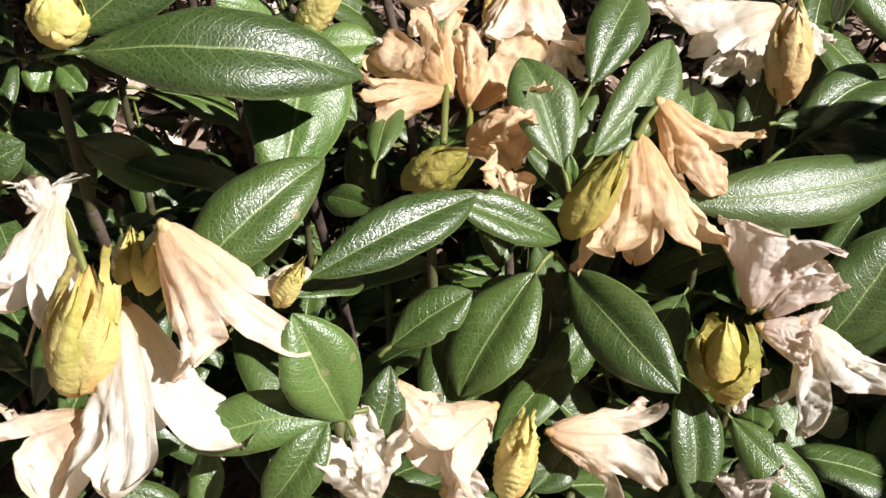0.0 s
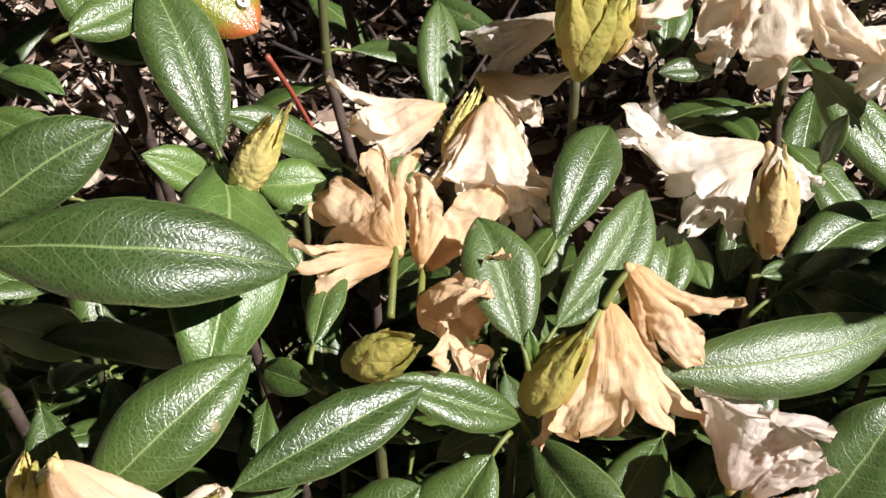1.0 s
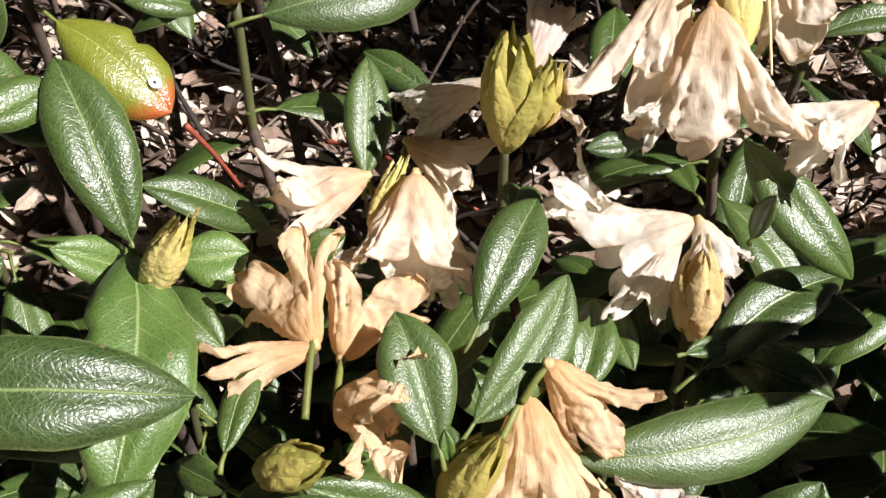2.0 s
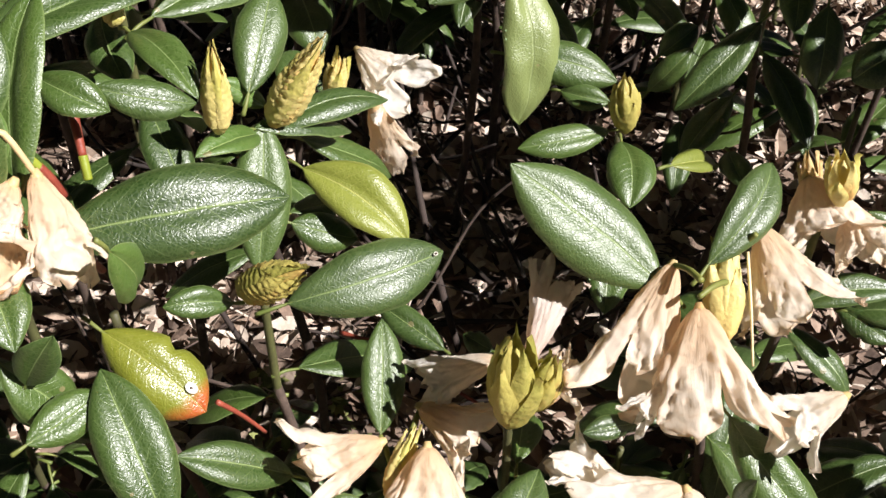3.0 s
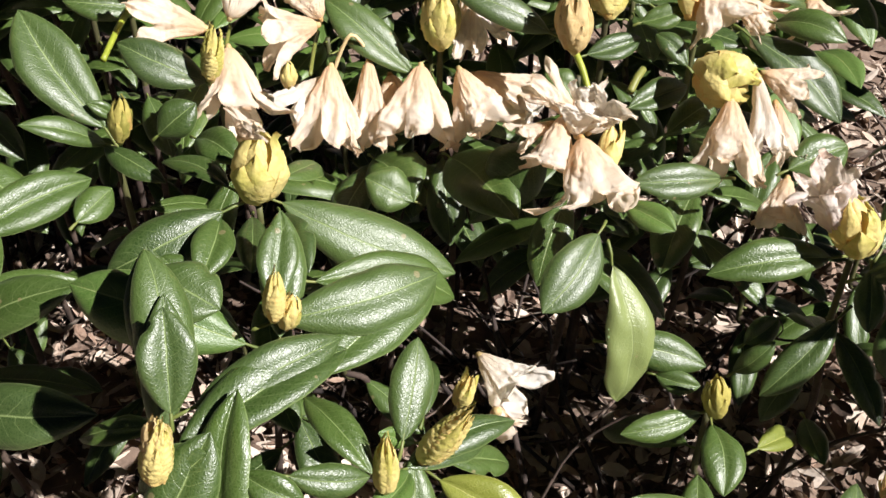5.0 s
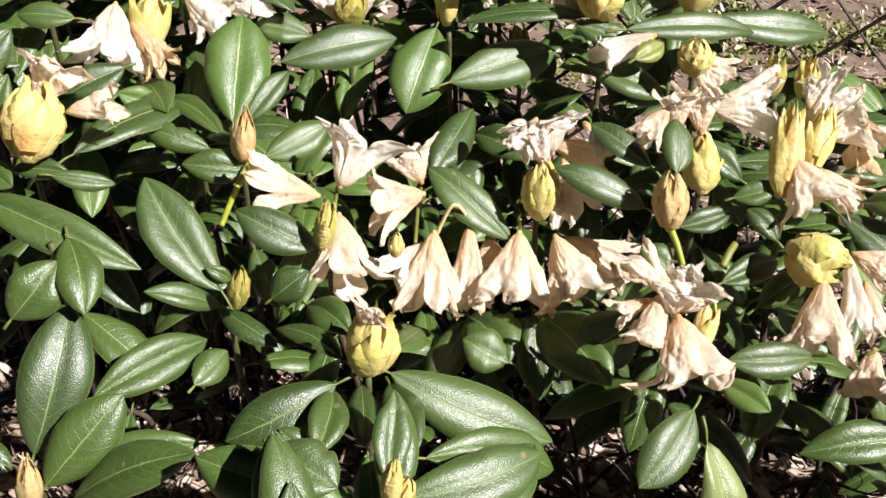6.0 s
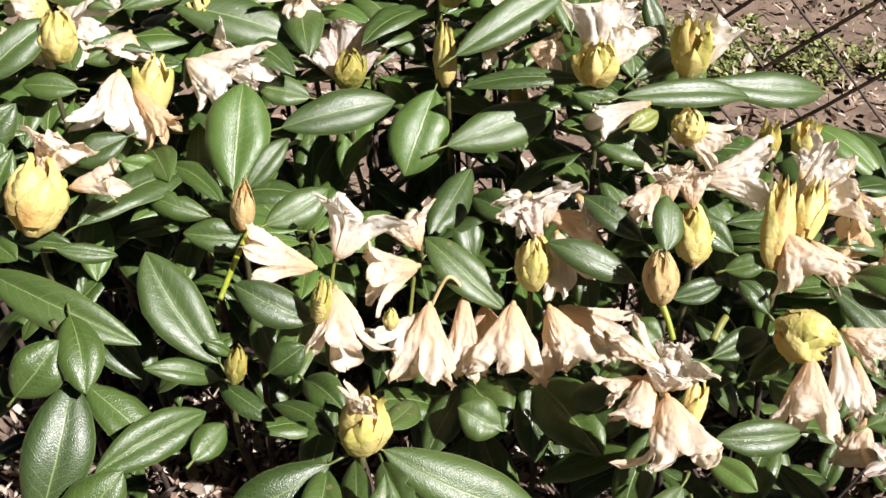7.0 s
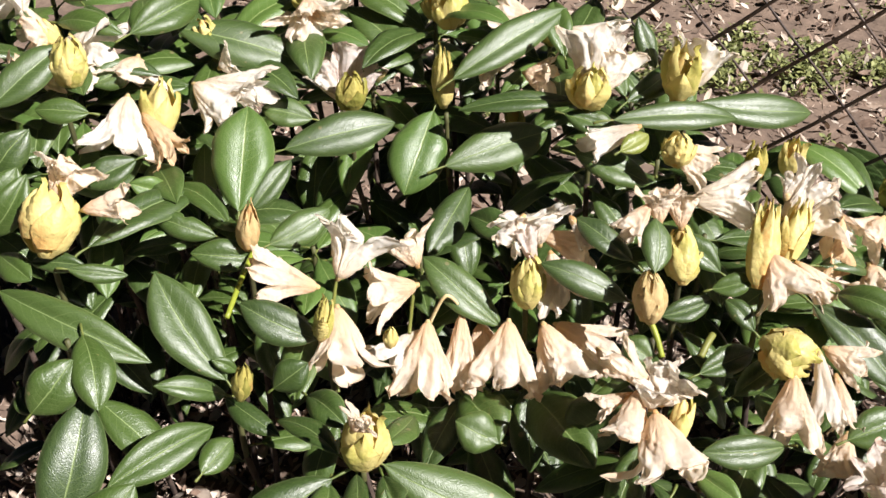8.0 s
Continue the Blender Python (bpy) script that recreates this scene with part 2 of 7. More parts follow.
SCALE = {
    "yellow": scale_material("bud_scale_yellow", (0.52, 0.48, 0.12), (0.78, 0.66, 0.25), (0.80, 0.50, 0.17)),
    "green": scale_material("bud_scale_green", (0.30, 0.29, 0.06), (0.52, 0.45, 0.12), (0.60, 0.40, 0.12)),
    "tan": scale_material("bud_scale_tan", (0.52, 0.42, 0.17), (0.72, 0.54, 0.26), (0.64, 0.36, 0.14)),
}
STEM_GREEN = plain_material("stem_green", (0.12, 0.14, 0.03), (0.21, 0.22, 0.05), 90.0, 0.5)
YOUNG_STEM = plain_material("stem_young", (0.055, 0.050, 0.022), (0.10, 0.105, 0.035), 90.0, 0.6)
LIME = plain_material("stem_lime", (0.24, 0.29, 0.03), (0.36, 0.40, 0.05), 90.0, 0.45)
BARK = plain_material("bark", (0.030, 0.019, 0.014), (0.105, 0.072, 0.054), 120.0, 0.85, 0.0015)
SPOT = plain_material("leaf_spot", (0.55, 0.52, 0.45), (0.72, 0.70, 0.64), 200.0, 0.7)
STYLE = plain_material("style", (0.62, 0.45, 0.20), (0.75, 0.62, 0.36), 150.0, 0.5)


# ---- building blocks ----
def mesh_of(name, bm, mats, smooth=True):
    me = bpy.data.meshes.new(name)
    bm.to_mesh(me)
    bm.free()
    for m in mats:
        me.materials.append(m)
    if smooth:
        me.polygons.foreach_set("use_smooth", [True] * len(me.polygons))
    return me


def part(name, me, parent, place, label=""):
    """Links a mesh as a part of a thing, at a pose of the world."""
    ob = new(name, me)
    ob.parent = parent
    up = Matrix.Translation(-parent_place(parent))
    ob.matrix_basis = up @ place if not parent.get("turned") else parent_pose(parent).inverted() @ place
    if label:
        ob["label"] = label
    return ob


def parent_place(ob):
    at = Vector((0, 0, 0))
    while ob is not None:
        at += ob.matrix_basis.translation
        ob = ob.parent
    return at


def parent_pose(ob):
    m = ob.matrix_basis.copy()
    while ob.parent is not None:
        ob = ob.parent
        m = ob.matrix_basis @ m
    return m


def axes(base, tip, normal):
    """A pose at base whose x axis runs to tip and whose z axis leans to normal; and the length."""
    base, tip = Vector(base), Vector(tip)
    x = tip - base
    size = x.length
    x.normalize()
    z = Vector(normal)
    z = (z - x * z.dot(x))
    if z.length < 1e-4:
        z = x.orthogonal()
    z.normalize()
    y = z.cross(x)
    m = Matrix((x, y, z)).transposed().to_4x4()
    return Matrix.Translation(base) @ m, size


def tube(bm, points, radii, sides=7, mat=0, cap=True):
    rings = []
    pts = [Vector(p) for p in points]
    for k, p in enumerate(pts):
        d = (pts[min(k + 1, len(pts) - 1)] - pts[max(k - 1, 0)]).normalized()
        a = d.cross(Vector((0.31, 0.17, 0.93))).normalized()
        b = d.cross(a)
        rings.append([bm.verts.new(p + (a * math.cos(2 * math.pi * j / sides) + b * math.sin(2 * math.pi * j / sides)) * radii[k]) for j in range(sides)])
    for r0, r1 in zip(rings, rings[1:]):
        for j in range(sides):
            bm.faces.new((r0[j], r0[(j + 1) % sides], r1[(j + 1) % sides], r1[j])).material_index = mat
    if cap:
        bm.faces.new(list(reversed(rings[0]))).material_index = mat
        bm.faces.new(rings[-1]).material_index = mat


def bent(points, steps=6):
    """A smooth line through points."""
    pts = [Vector(p) for p in points]
    out = []
    for k in range(len(pts) - 1):
        p0, p1, p2, p3 = pts[max(k - 1, 0)], pts[k], pts[k + 1], pts[min(k + 2, len(pts) - 1)]
        for j in range(steps):
            t = j / steps
            out.append(0.5 * ((2 * p1) + (p2 - p0) * t + (2 * p0 - 5 * p1 + 4 * p2 - p3) * t * t + (3 * p1 - p0 - 3 * p2 + p3) * t ** 3))
    return out + [pts[-1]]


SHEEN_WAY = Vector((0.31, -0.62, 0.72))       # half-way between sun and camera: leaves are tilted to it for sheen, glossy ones most


def leaf(plant, base, tip, width, normal, kind="green", curl=0.10, fold=0.10, sway=0.0, bumpy=0.0, spot=0, label="", fine=True):
    """A leathery blade with a midrib furrow, rolled margins and a stalk. curl: how far it arches; fold: the V across it."""
    rng = random.Random(int((base[0] * 31 + base[1] * 57 + base[2] * 91 + 900) * 1000))
    share = 0.6 if kind == "glossy" else 0.2 if fine else 0.0
    normal = Vector(normal) * (1 - share) + SHEEN_WAY * share
    place, size = axes(base, tip, normal)
    bm = bmesh.new()
    uvl = bm.loops.layers.uv.new("uv")
    nu, nv = (20, 5) if fine else (11, 3)
    thick = 0.00045
    ph = rng.uniform(0, 9)
    top, low, co = [], [], {}
    wl, wr = rng.uniform(0.90, 1.06), rng.uniform(0.90, 1.06)
    sharp, waves = rng.uniform(2.4, 3.5) if kind not in ("pale", "turning") else 4.6, rng.uniform(8, 15)
    droop, twist = (0.0, 0.0) if spot else (rng.uniform(0.0, 0.05), rng.uniform(-0.22, 0.22))
    bite = (rng.uniform(0.25, 0.85), rng.choice((-1, 1)), rng.uniform(0.12, 0.38)) if rng.random() < 0.10 else None
    for i in range(nu + 1):
        u = (i / nu) ** 0.94
        rise = (1 - (1 - u) ** 2.2) ** 0.80 if u < 1 else 1.0
        out = max(0.0, 1 - u ** sharp) ** 0.90
        half = width * 0.5 * min(1.0, rise * out * 1.36) ** 0.95 + 0.0003
        x = u * size
        mid_z = (curl + 0.02) * size * 4 * u * (1 - u) - droop * size * max(0.0, u - 0.7) ** 2 * 11
        mid_y = sway * size * 4 * u * (1 - u)
        rt, rl = [], []
        for j in range(-nv, nv + 1):
            v = j / nv
            h = half * (wl if v < 0 else wr)
            if bite and v * bite[1] > 0:
                h *= 1 - bite[2] * math.exp(-((u - bite[0]) / 0.045) ** 2)
            y = mid_y + v * h * (1 - 0.07 * v * v)
            z = mid_z + (fold + 0.11) * abs(v) * h * 1.4 - 0.42 * h * abs(v) ** 3.2 - 0.0008 * (1 - min(1, abs(v) * 4))
            z += (0.035 * h + bumpy * 0.12 * width) * noise.noise(Vector((u * 5 + ph, v * 1.6, ph)))
            z += 0.055 * h * math.sin(u * waves + ph + (1.5 if v > 0 else 0)) * abs(v) ** 2
            z += twist * v * h * (u - 0.4)
            y += 0.025 * h * noise.noise(Vector((u * 9, ph, v)))
            a = bm.verts.new((x, y, z))
            b = bm.verts.new((x, y, z - thick * (1.6 - abs(v))))
            co[a] = co[b] = (u, v)
            rt.append(a)
            rl.append(b)
        top.append(rt)
        low.append(rl)
    n = 2 * nv + 1

    def face(vs, mi):
        f = bm.faces.new(vs)
        f.material_index = mi
        for lp in f.loops:
            lp[uvl].uv = co[lp.vert]

    for i in range(nu):
        for j in range(n - 1):
            face((top[i][j], top[i + 1][j], top[i + 1][j + 1], top[i][j + 1]), 0)
            face((low[i][j + 1], low[i + 1][j + 1], low[i + 1][j], low[i][j]), 1)
        face((top[i][0], low[i][0], low[i + 1][0], top[i + 1][0]), 0)
        face((top[i][-1], top[i + 1][-1], low[i + 1][-1], low[i][-1]), 0)
    st = min(0.016, size * 0.18)
    tail = [(-st, 0, -st * 0.35), (-st * 0.5, 0, -st * 0.1), (0, 0, -0.0008), (size * 0.12, 0, curl * size * 0.42 - 0.0012)]
    line = bent(tail, 3 if fine else 1)
    tube(bm, line, [0.0013 - 0.0007 * k / (len(line) - 1) for k in range(len(line))], 6 if fine else 4, 2)
    ob = part("leaf", mesh_of("leaf", bm, [LEAF[kind], LEAF_UNDER, STALK]), plant, place, label)
    if spot:
        bm = bmesh.new()
        off = width * 0.12 if spot < 0.9 else 0.0
        for rad, zz, mi in ((0.0030 if spot < 0.9 else 0.0013, 0.0022, 0), (0.0007, 0.0028, 1)):
            c = [bm.verts.new((spot * size + rad * math.cos(a * 0.5236), 0.8 * rad * math.sin(a * 0.5236) + off, curl * size * 4 * spot * (1 - spot) + zz + 0.0002 * (a % 2))) for a in range(12)]
            d = [bm.verts.new(v.co - Vector((0, 0, 0.0030)) + Vector((v.co.x - spot * size, v.co.y - off, 0)) * 0.15) for v in c]
            bm.faces.new(c).material_index = mi
            for a in range(12):
                bm.faces.new((d[a], d[(a + 1) % 12], c[(a + 1) % 12], c[a])).material_index = mi
        ob["turned"] = 1
        part("spot", mesh_of("spot", bm, [SPOT, BARK], False), ob, place, "pale round leaf spot")
    return ob


def corolla(plant, base, mouth, width, kind="peach", flat=0.6, seed=1, crumple=1.0, lobes=5, cut=0.60, face=None, label=""):
    """A wilted funnel flower: a pleated tube that widens into five limp, ragged lobes."""
    rng = random.Random(seed * 7 + 3)
    place, size = axes(base, mouth, face or (0.1, -0.75, 0.6))
    size *= 1.08
    bm = bmesh.new()
    uvl = bm.loops.layers.uv.new("uv")
    ns, nc = (44, 14) if width > 0.028 else (30, 10)
    R = width * 0.56
    ph = rng.uniform(0, 50)
    turn0 = rng.uniform(0, 6.28)
    edges = [turn0 + 2 * math.pi * (k + rng.uniform(-0.22, 0.22)) / lobes for k in range(lobes)]
    edges.append(edges[0] + 2 * math.pi)
    split = int(ns * min(0.92, rng.uniform(cut - 0.08, cut + 0.05)))
    wilt = (crumple - 1.0) * 0.009 * min(1.0, R / 0.026) + (0.0012 if kind == "brown" else 0.0)
    bow = rng.uniform(-0.10, 0.10) * size

    def ridge(th, s, across, along, k):
        """Folds that run lengthwise, with sharp crests."""
        w = noise.noise(Vector((math.cos(th) * 1.3, math.sin(th) * 1.3, s * 2.0 + ph + k))) * 0.55
        return 0.26 - abs(noise.noise(Vector((math.cos(th + w) * across + k, math.sin(th + w) * across, s * along + ph))))

    seam, co = {}, {}
    for L in range(lobes):
        long, bend, twist = rng.uniform(0.80, 1.12), rng.uniform(-0.35, 0.40), rng.uniform(-0.30, 0.30)
        blunt, side, roll = rng.uniform(2.4, 5.0), rng.uniform(-0.3, 0.3), rng.uniform(-0.30, 0.45)
        middle, span = (edges[L] + edges[L + 1]) / 2, (edges[L + 1] - edges[L]) / 2
        rows = []
        for i in range(ns + 1):
            s = i / ns
            q = max(0.0, (i - split) / (ns - split))
            wide = max((1 - q ** blunt) ** 0.60 if q < 1 else 0.0, 0.06) * (1 - 0.16 * min(1, q * 2.5))
            rad = 0.0024 + (R - 0.0024) * (0.72 * s ** 0.66 + 0.28 * s ** 2.4)
            row = []
            for j in range(nc + 1):
                key = (i, (L + (j == nc)) % lobes)
                if i <= split and j in (0, nc) and key in seam:
                    row.append(seam[key])
                    continue
                v = 2 * j / nc - 1
                th = middle + v * span * wide + (twist * q + side * q * q) * 0.5
                reach = 1 + (long - 1) * q + 0.10 * q * noise.noise(Vector((v * 1.9 + L * 7, ph, 0)))
                squash = 1 - flat * min(1, s * 2.2)
                cy, cz = math.cos(th), math.sin(th)
                nrm = Vector((0, cy * squash, cz)).normalized()
                r = rad * (1 + 0.10 * math.cos(lobes * (th - turn0) + math.pi) * min(1, 0.3 + s))
                p = Vector((size * s * reach, r * cy, r * cz * squash))
                open_ = min(1.0, 0.15 + s * 1.5)
                fall = 0.55 * rad + 0.10 * R
                fold = 0.80 * ridge(th, s, 1.5, 1.6, 0) + 0.32 * ridge(th, s, 3.3, 3.0, 20) * (0.5 + 0.5 * crumple)
                p += nrm * (fold * fall * open_)
                p += nrm * (0.0024 * ridge(th, s, 7.5, 8.0, 40) * open_ * min(1.4, crumple))
                p += nrm * (bend * R * 0.75 * q * q + roll * R * 0.45 * v ** 4 * q + 0.0009 * (L % 2) * q)
                p.x -= (abs(bend) * 0.40 * q * q + abs(roll) * 0.22 * v ** 4 * q) * R
                p.z += bow * s * s
                p += noise.noise_vector(Vector((p.x * 34 + ph, p.y * 34, p.z * 34))) * (0.0034 * s)
                p += nrm * (0.0022 * q * abs(v) ** 2 * math.sin(s * 23 + L * 2 + ph + v))
                if wilt:
                    p += noise.noise_vector(Vector((p.x * 52, p.y * 52 + ph, p.z * 52))) * (wilt * open_)
                    p += noise.noise_vector(Vector((p.x * 125, p.y * 125 + ph, p.z * 125))) * (wilt * 0.42 * open_)
                w = bm.verts.new(p)
                co[w] = (s, v)
                if i <= split and j in (0, nc):
                    seam[key] = w
                row.append(w)
            rows.append(row)
        for i in range(ns):
            for j in range(nc):
                f = bm.faces.new((rows[i][j], rows[i][j + 1], rows[i + 1][j + 1], rows[i + 1][j]))
                for lp in f.loops:
                    lp[uvl].uv = co[lp.vert]
    ob = part("corolla", mesh_of("corolla", bm, [PETAL[kind]]), plant, place, label)
    cb = bmesh.new()
    tube(cb, [(-0.003, 0, 0), (0.0, 0, 0), (0.003, 0, 0), (0.0045, 0, 0)], [0.0014, 0.0027, 0.0032, 0.0030], 8)
    ob["turned"] = 1
    part("calyx", mesh_of("calyx", cb, [SCALE["tan"]]), ob, place)
    return ob


def bud(plant, base, tip, width, kind="yellow", name="flower_bud", loose=0.0, rows=3, seed=1, label=""):
    """A bud: a core wrapped in a spiral of overlapping, pointed, wrinkled bracts that lie close or stand off a little."""
    rng = random.Random(seed + 100)
    place, size = axes(base, tip, (0.1, -0.8, 0.5))
    R = width * 0.52
    slim = width < 0.46 * size
    rib = rng.choice((0.7, 1.1, 1.5)) if slim and width < 0.0225 and kind != "tan" else rng.choice((0.1, 0.25, 0.4))

    def swell(u):
        u = min(max(u, 0.0), 1.0)
        if slim:
            return (0.10 + 0.90 * math.sin(math.pi * (u * 0.70 + 0.10)) ** 0.85) * max(0.0, 1 - u ** 2.0) ** 0.85
        return (0.06 + 0.94 * math.sin(math.pi * (u * 0.68 + 0.05)) ** 0.85) * max(0.0, 1 - u ** 2.4) ** 0.62

    bm = bmesh.new()
    nr, ns = 10, 12
    rings = [[bm.verts.new((k / nr * size * 0.93, swell(k / nr) * R * 0.70 * math.cos(6.2832 * j / ns) + 1e-6 * j, swell(k / nr) * R * 0.70 * math.sin(6.2832 * j / ns))) for j in range(ns)] for k in range(nr + 1)]
    for r0, r1 in zip(rings, rings[1:]):
        for j in range(ns):
            bm.faces.new((r0[j], r0[(j + 1) % ns], r1[(j + 1) % ns], r1[j]))
    bm.faces.new(list(reversed(rings[0])))
    ob = part(name, mesh_of(name, bm, [SCALE[kind]]), plant, place, label)
    ob["turned"] = 1
    count = 9 if slim or loose > 0.35 else 15 if width > 0.026 else 11
    if rows == 2:
        count = 8
    turn = rng.uniform(0, 6.28)
    for k in range(count):
        f = k / (count - 1)
        th0 = turn + 2.4 * k + rng.uniform(-0.2, 0.2)
        u0 = f * (0.30 if slim else 0.50)
        u1 = min(1.06, u0 + (rng.uniform(0.60, 0.80) if slim or loose > 0.35 else rng.uniform(0.44, 0.60)))
        half = rng.uniform(0.80, 1.05) * (1.05 - 0.25 * f)
        flare = loose * rng.uniform(0.05, 0.75) ** 1.2 * (0.5 + 0.6 * f) + (rng.uniform(0.02, 0.14) if loose > 0.25 else rng.uniform(0.0, 0.04))
        layer = 0.83 + 0.15 * (1 - f)
        ph, lean = rng.uniform(0, 9), rng.uniform(-0.3, 0.3)
        sb = bmesh.new()
        uvl = sb.loops.layers.uv.new("uv")
        co, grid_ = {}, []
        na, nb = (34, 4) if rib > 0.5 else (18, 4) if width > 0.02 else (11, 3)
        for a in range(na):
            q = a / (na - 1)
            u = u0 + (u1 - u0) * q
            w = half * (0.78 + 0.22 * math.sin(math.pi * min(1, q * 1.25))) * max(0.02, 1 - q ** 2.5) ** 0.85
            row = []
            for b in range(-nb, nb + 1):
                v = b / nb
                th = th0 + v * w + lean * q
                rad = R * (max(swell(u), 0.10) * layer + 0.13 * (1 - abs(v)) ** 1.3 + 0.02 * v ** 4 - 0.05 * q + flare * q * q * (1.15 - 0.4 * v * v) + 0.012)
                rad += R * (0.10 + rib) * 0.025 * math.sin(q * (58 if rib > 0.5 else 40) + abs(v) * 6.0 + ph + 2.2 * noise.noise(Vector((th * 2, ph, q * 3))))
                rad += R * (0.06 * noise.noise(Vector((u * 6 + ph, th * 2.2, ph))) + 0.08 * (0.25 - abs(noise.noise(Vector((u * 9, th * 2.6 + ph, ph))))))
                rad *= 0.5 + 0.5 * min(1.0, u * 9 + 0.02)
                w_ = sb.verts.new((u * size + 0.05 * size * q * noise.noise(Vector((v * 2, ph, 3))), rad * math.cos(th), rad * math.sin(th)))
                co[w_] = (q, v)
                row.append(w_)
            grid_.append(row)
        for r0, r1 in zip(grid_, grid_[1:]):
            for c in range(2 * nb):
                fc = sb.faces.new((r0[c], r0[c + 1], r1[c + 1], r1[c]))
                for lp in fc.loops:
                    lp[uvl].uv = co[lp.vert]
        part("scale", mesh_of("scale", sb, [SCALE[kind]]), ob, place)
    return ob


def stalk(plant, points, r0, r1, mat=None, name="pedicel", sides=7, label=""):
    line = bent(points, 5)
    origin = line[0].copy()
    bm = bmesh.new()
    tube(bm, [p - origin for p in line], [r0 + (r1 - r0) * k / (len(line) - 1) for k in range(len(line))], sides)
    return part(name, mesh_of(name, bm, [mat or STEM_GREEN]), plant, Matrix.Translation(origin), label)


def shoot(crown, root, label):
    """An upright shoot of the bush: a woody stem from the soil that turns green below its crown."""
    crown, root = Vector(crown), Vector(root)
    root.z = soil_height(root.x, root.y)
    ob = new("rhododendron_shoot")
    ob.empty_display_size = 0.02
    ob.matrix_basis = Matrix.Translation(root)
    tagged(ob, label, "shrub", "shoots of the rhododendron")
    d = crown - root
    knee = root + d * 0.45 + Vector((d.y * 0.10 + 0.012, -d.x * 0.1 - 0.01, 0.01))
    neck = crown - Vector((0, 0, min(0.05, d.length * 0.3))) - d * 0.05
    stalk(ob, [root - Vector((0, 0, 0.01)), knee, neck], 0.0034, 0.0026, BARK, "stem", 8)
    stalk(ob, [neck - (neck - knee).normalized() * 0.01, neck, crown], 0.0028, 0.0022, YOUNG_STEM, "young_stem", 8)
    return ob


def underleaves(plant, crown, root, count, seed, step=0.0170):
    """The older leaves further down a shoot, spread round its stem."""
    rng = random.Random(seed)
    crown, root = Vector(crown), Vector(root)
    turn = rng.uniform(0, 6.28)
    for k in range((count + 1) // 2):
        turn += 2.4 + rng.uniform(-0.3, 0.3)
        at = crown.lerp(root, min(0.88, (0.055 + step * k) / max(0.05, (crown - root).length)))
        way = Vector((math.cos(turn), math.sin(turn), rng.uniform(-0.9, -0.3))).normalized()
        size = rng.uniform(0.065, 0.105)
        if at.z + way.z * size < soil_height(at.x, at.y) + 0.02:
            continue
        leaf(plant, at + way * 0.012, at + way * size, size * rng.uniform(0.34, 0.42), (way.x * 0.3, way.y * 0.3, 1.0), "green", curl=rng.uniform(0.03, 0.12), fold=rng.uniform(0, 0.2), fine=False)


# ---- ground ----
SOIL = plain_material("soil", (0.075, 0.052, 0.040), (0.26, 0.185, 0.135), 26.0, 0.95, 0.006)


def soil_height(x, y):
    """The bed is nearly level; its near edge is sunk to bring it into deeper shade."""
    k = min(1.0, max(0.0, (0.80 - y) / 0.30))
    return 0.02 * (y - 1.0) - 0.24 * k * k * (3 - 2 * k) + 0.012 * noise.noise(Vector((x * 3, y * 3, 0.4))) + 0.007 * noise.noise(Vector((x * 14, y * 14, 2.0))) + 0.006 * abs(noise.noise(Vector((x * 38, y * 38, 5.0))))


def spaced(lo, hi, n, reach):
    mid = [lo + (hi - lo) * k / n for k in range(n + 1)]
    return [lo - reach, lo - reach * 0.2, lo - 2, lo - 0.6] + mid + [hi + 0.6, hi + 2, hi + reach * 0.2, hi + reach]


bm = bmesh.new()
gx, gy = spaced(-1.2, 1.6, 170, 400), spaced(-0.4, 3.2, 210, 400)
grid = [[bm.verts.new((x, y, soil_height(x, y) if abs(x) < 9 and abs(y) < 9 else 0.02 * 5)) for x in gx] for y in gy]
for r0, r1 in zip(grid, grid[1:]):
    for a, b, c, d in zip(r0, r0[1:], r1[1:], r1):
        bm.faces.new((a, b, c, d))
tagged(new("ground", mesh_of("ground", bm, [SOIL])), "bare brown soil strewn with dry leaf litter", "ground", kind="structure")

# dry leaf litter, bark chips and twigs on the soil
def island_material(name, stops, rough):
    m, nt, p, out = material(name)
    g = nt.nodes.new("ShaderNodeNewGeometry")
    n1 = noise_tex(nt, 140.0, 4.0, 0.6)
    f = calc(nt, "ADD", calc(nt, "MULTIPLY", g.outputs["Random Per Island"], 0.8), calc(nt, "MULTIPLY", n1, 0.3))
    col = ramp(nt, f, stops)
    nt.links.new(col, p.inputs["Base Color"])
    p.inputs["Roughness"].default_value = rough
    b = node(nt, "ShaderNodeBump", Strength=0.7, Distance=1.0)
    nt.links.new(calc(nt, "MULTIPLY", n1, 0.002), b.inputs["Height"])
    nt.links.new(b.outputs[0], p.inputs["Normal"])
    return m


LITTER = island_material("litter", [(0.0, (0.022, 0.014, 0.010)), (0.20, (0.070, 0.045, 0.032)), (0.38, (0.29, 0.195, 0.140)), (0.62, (0.52, 0.41, 0.32)), (1.0, (0.68, 0.59, 0.49))], 0.8)


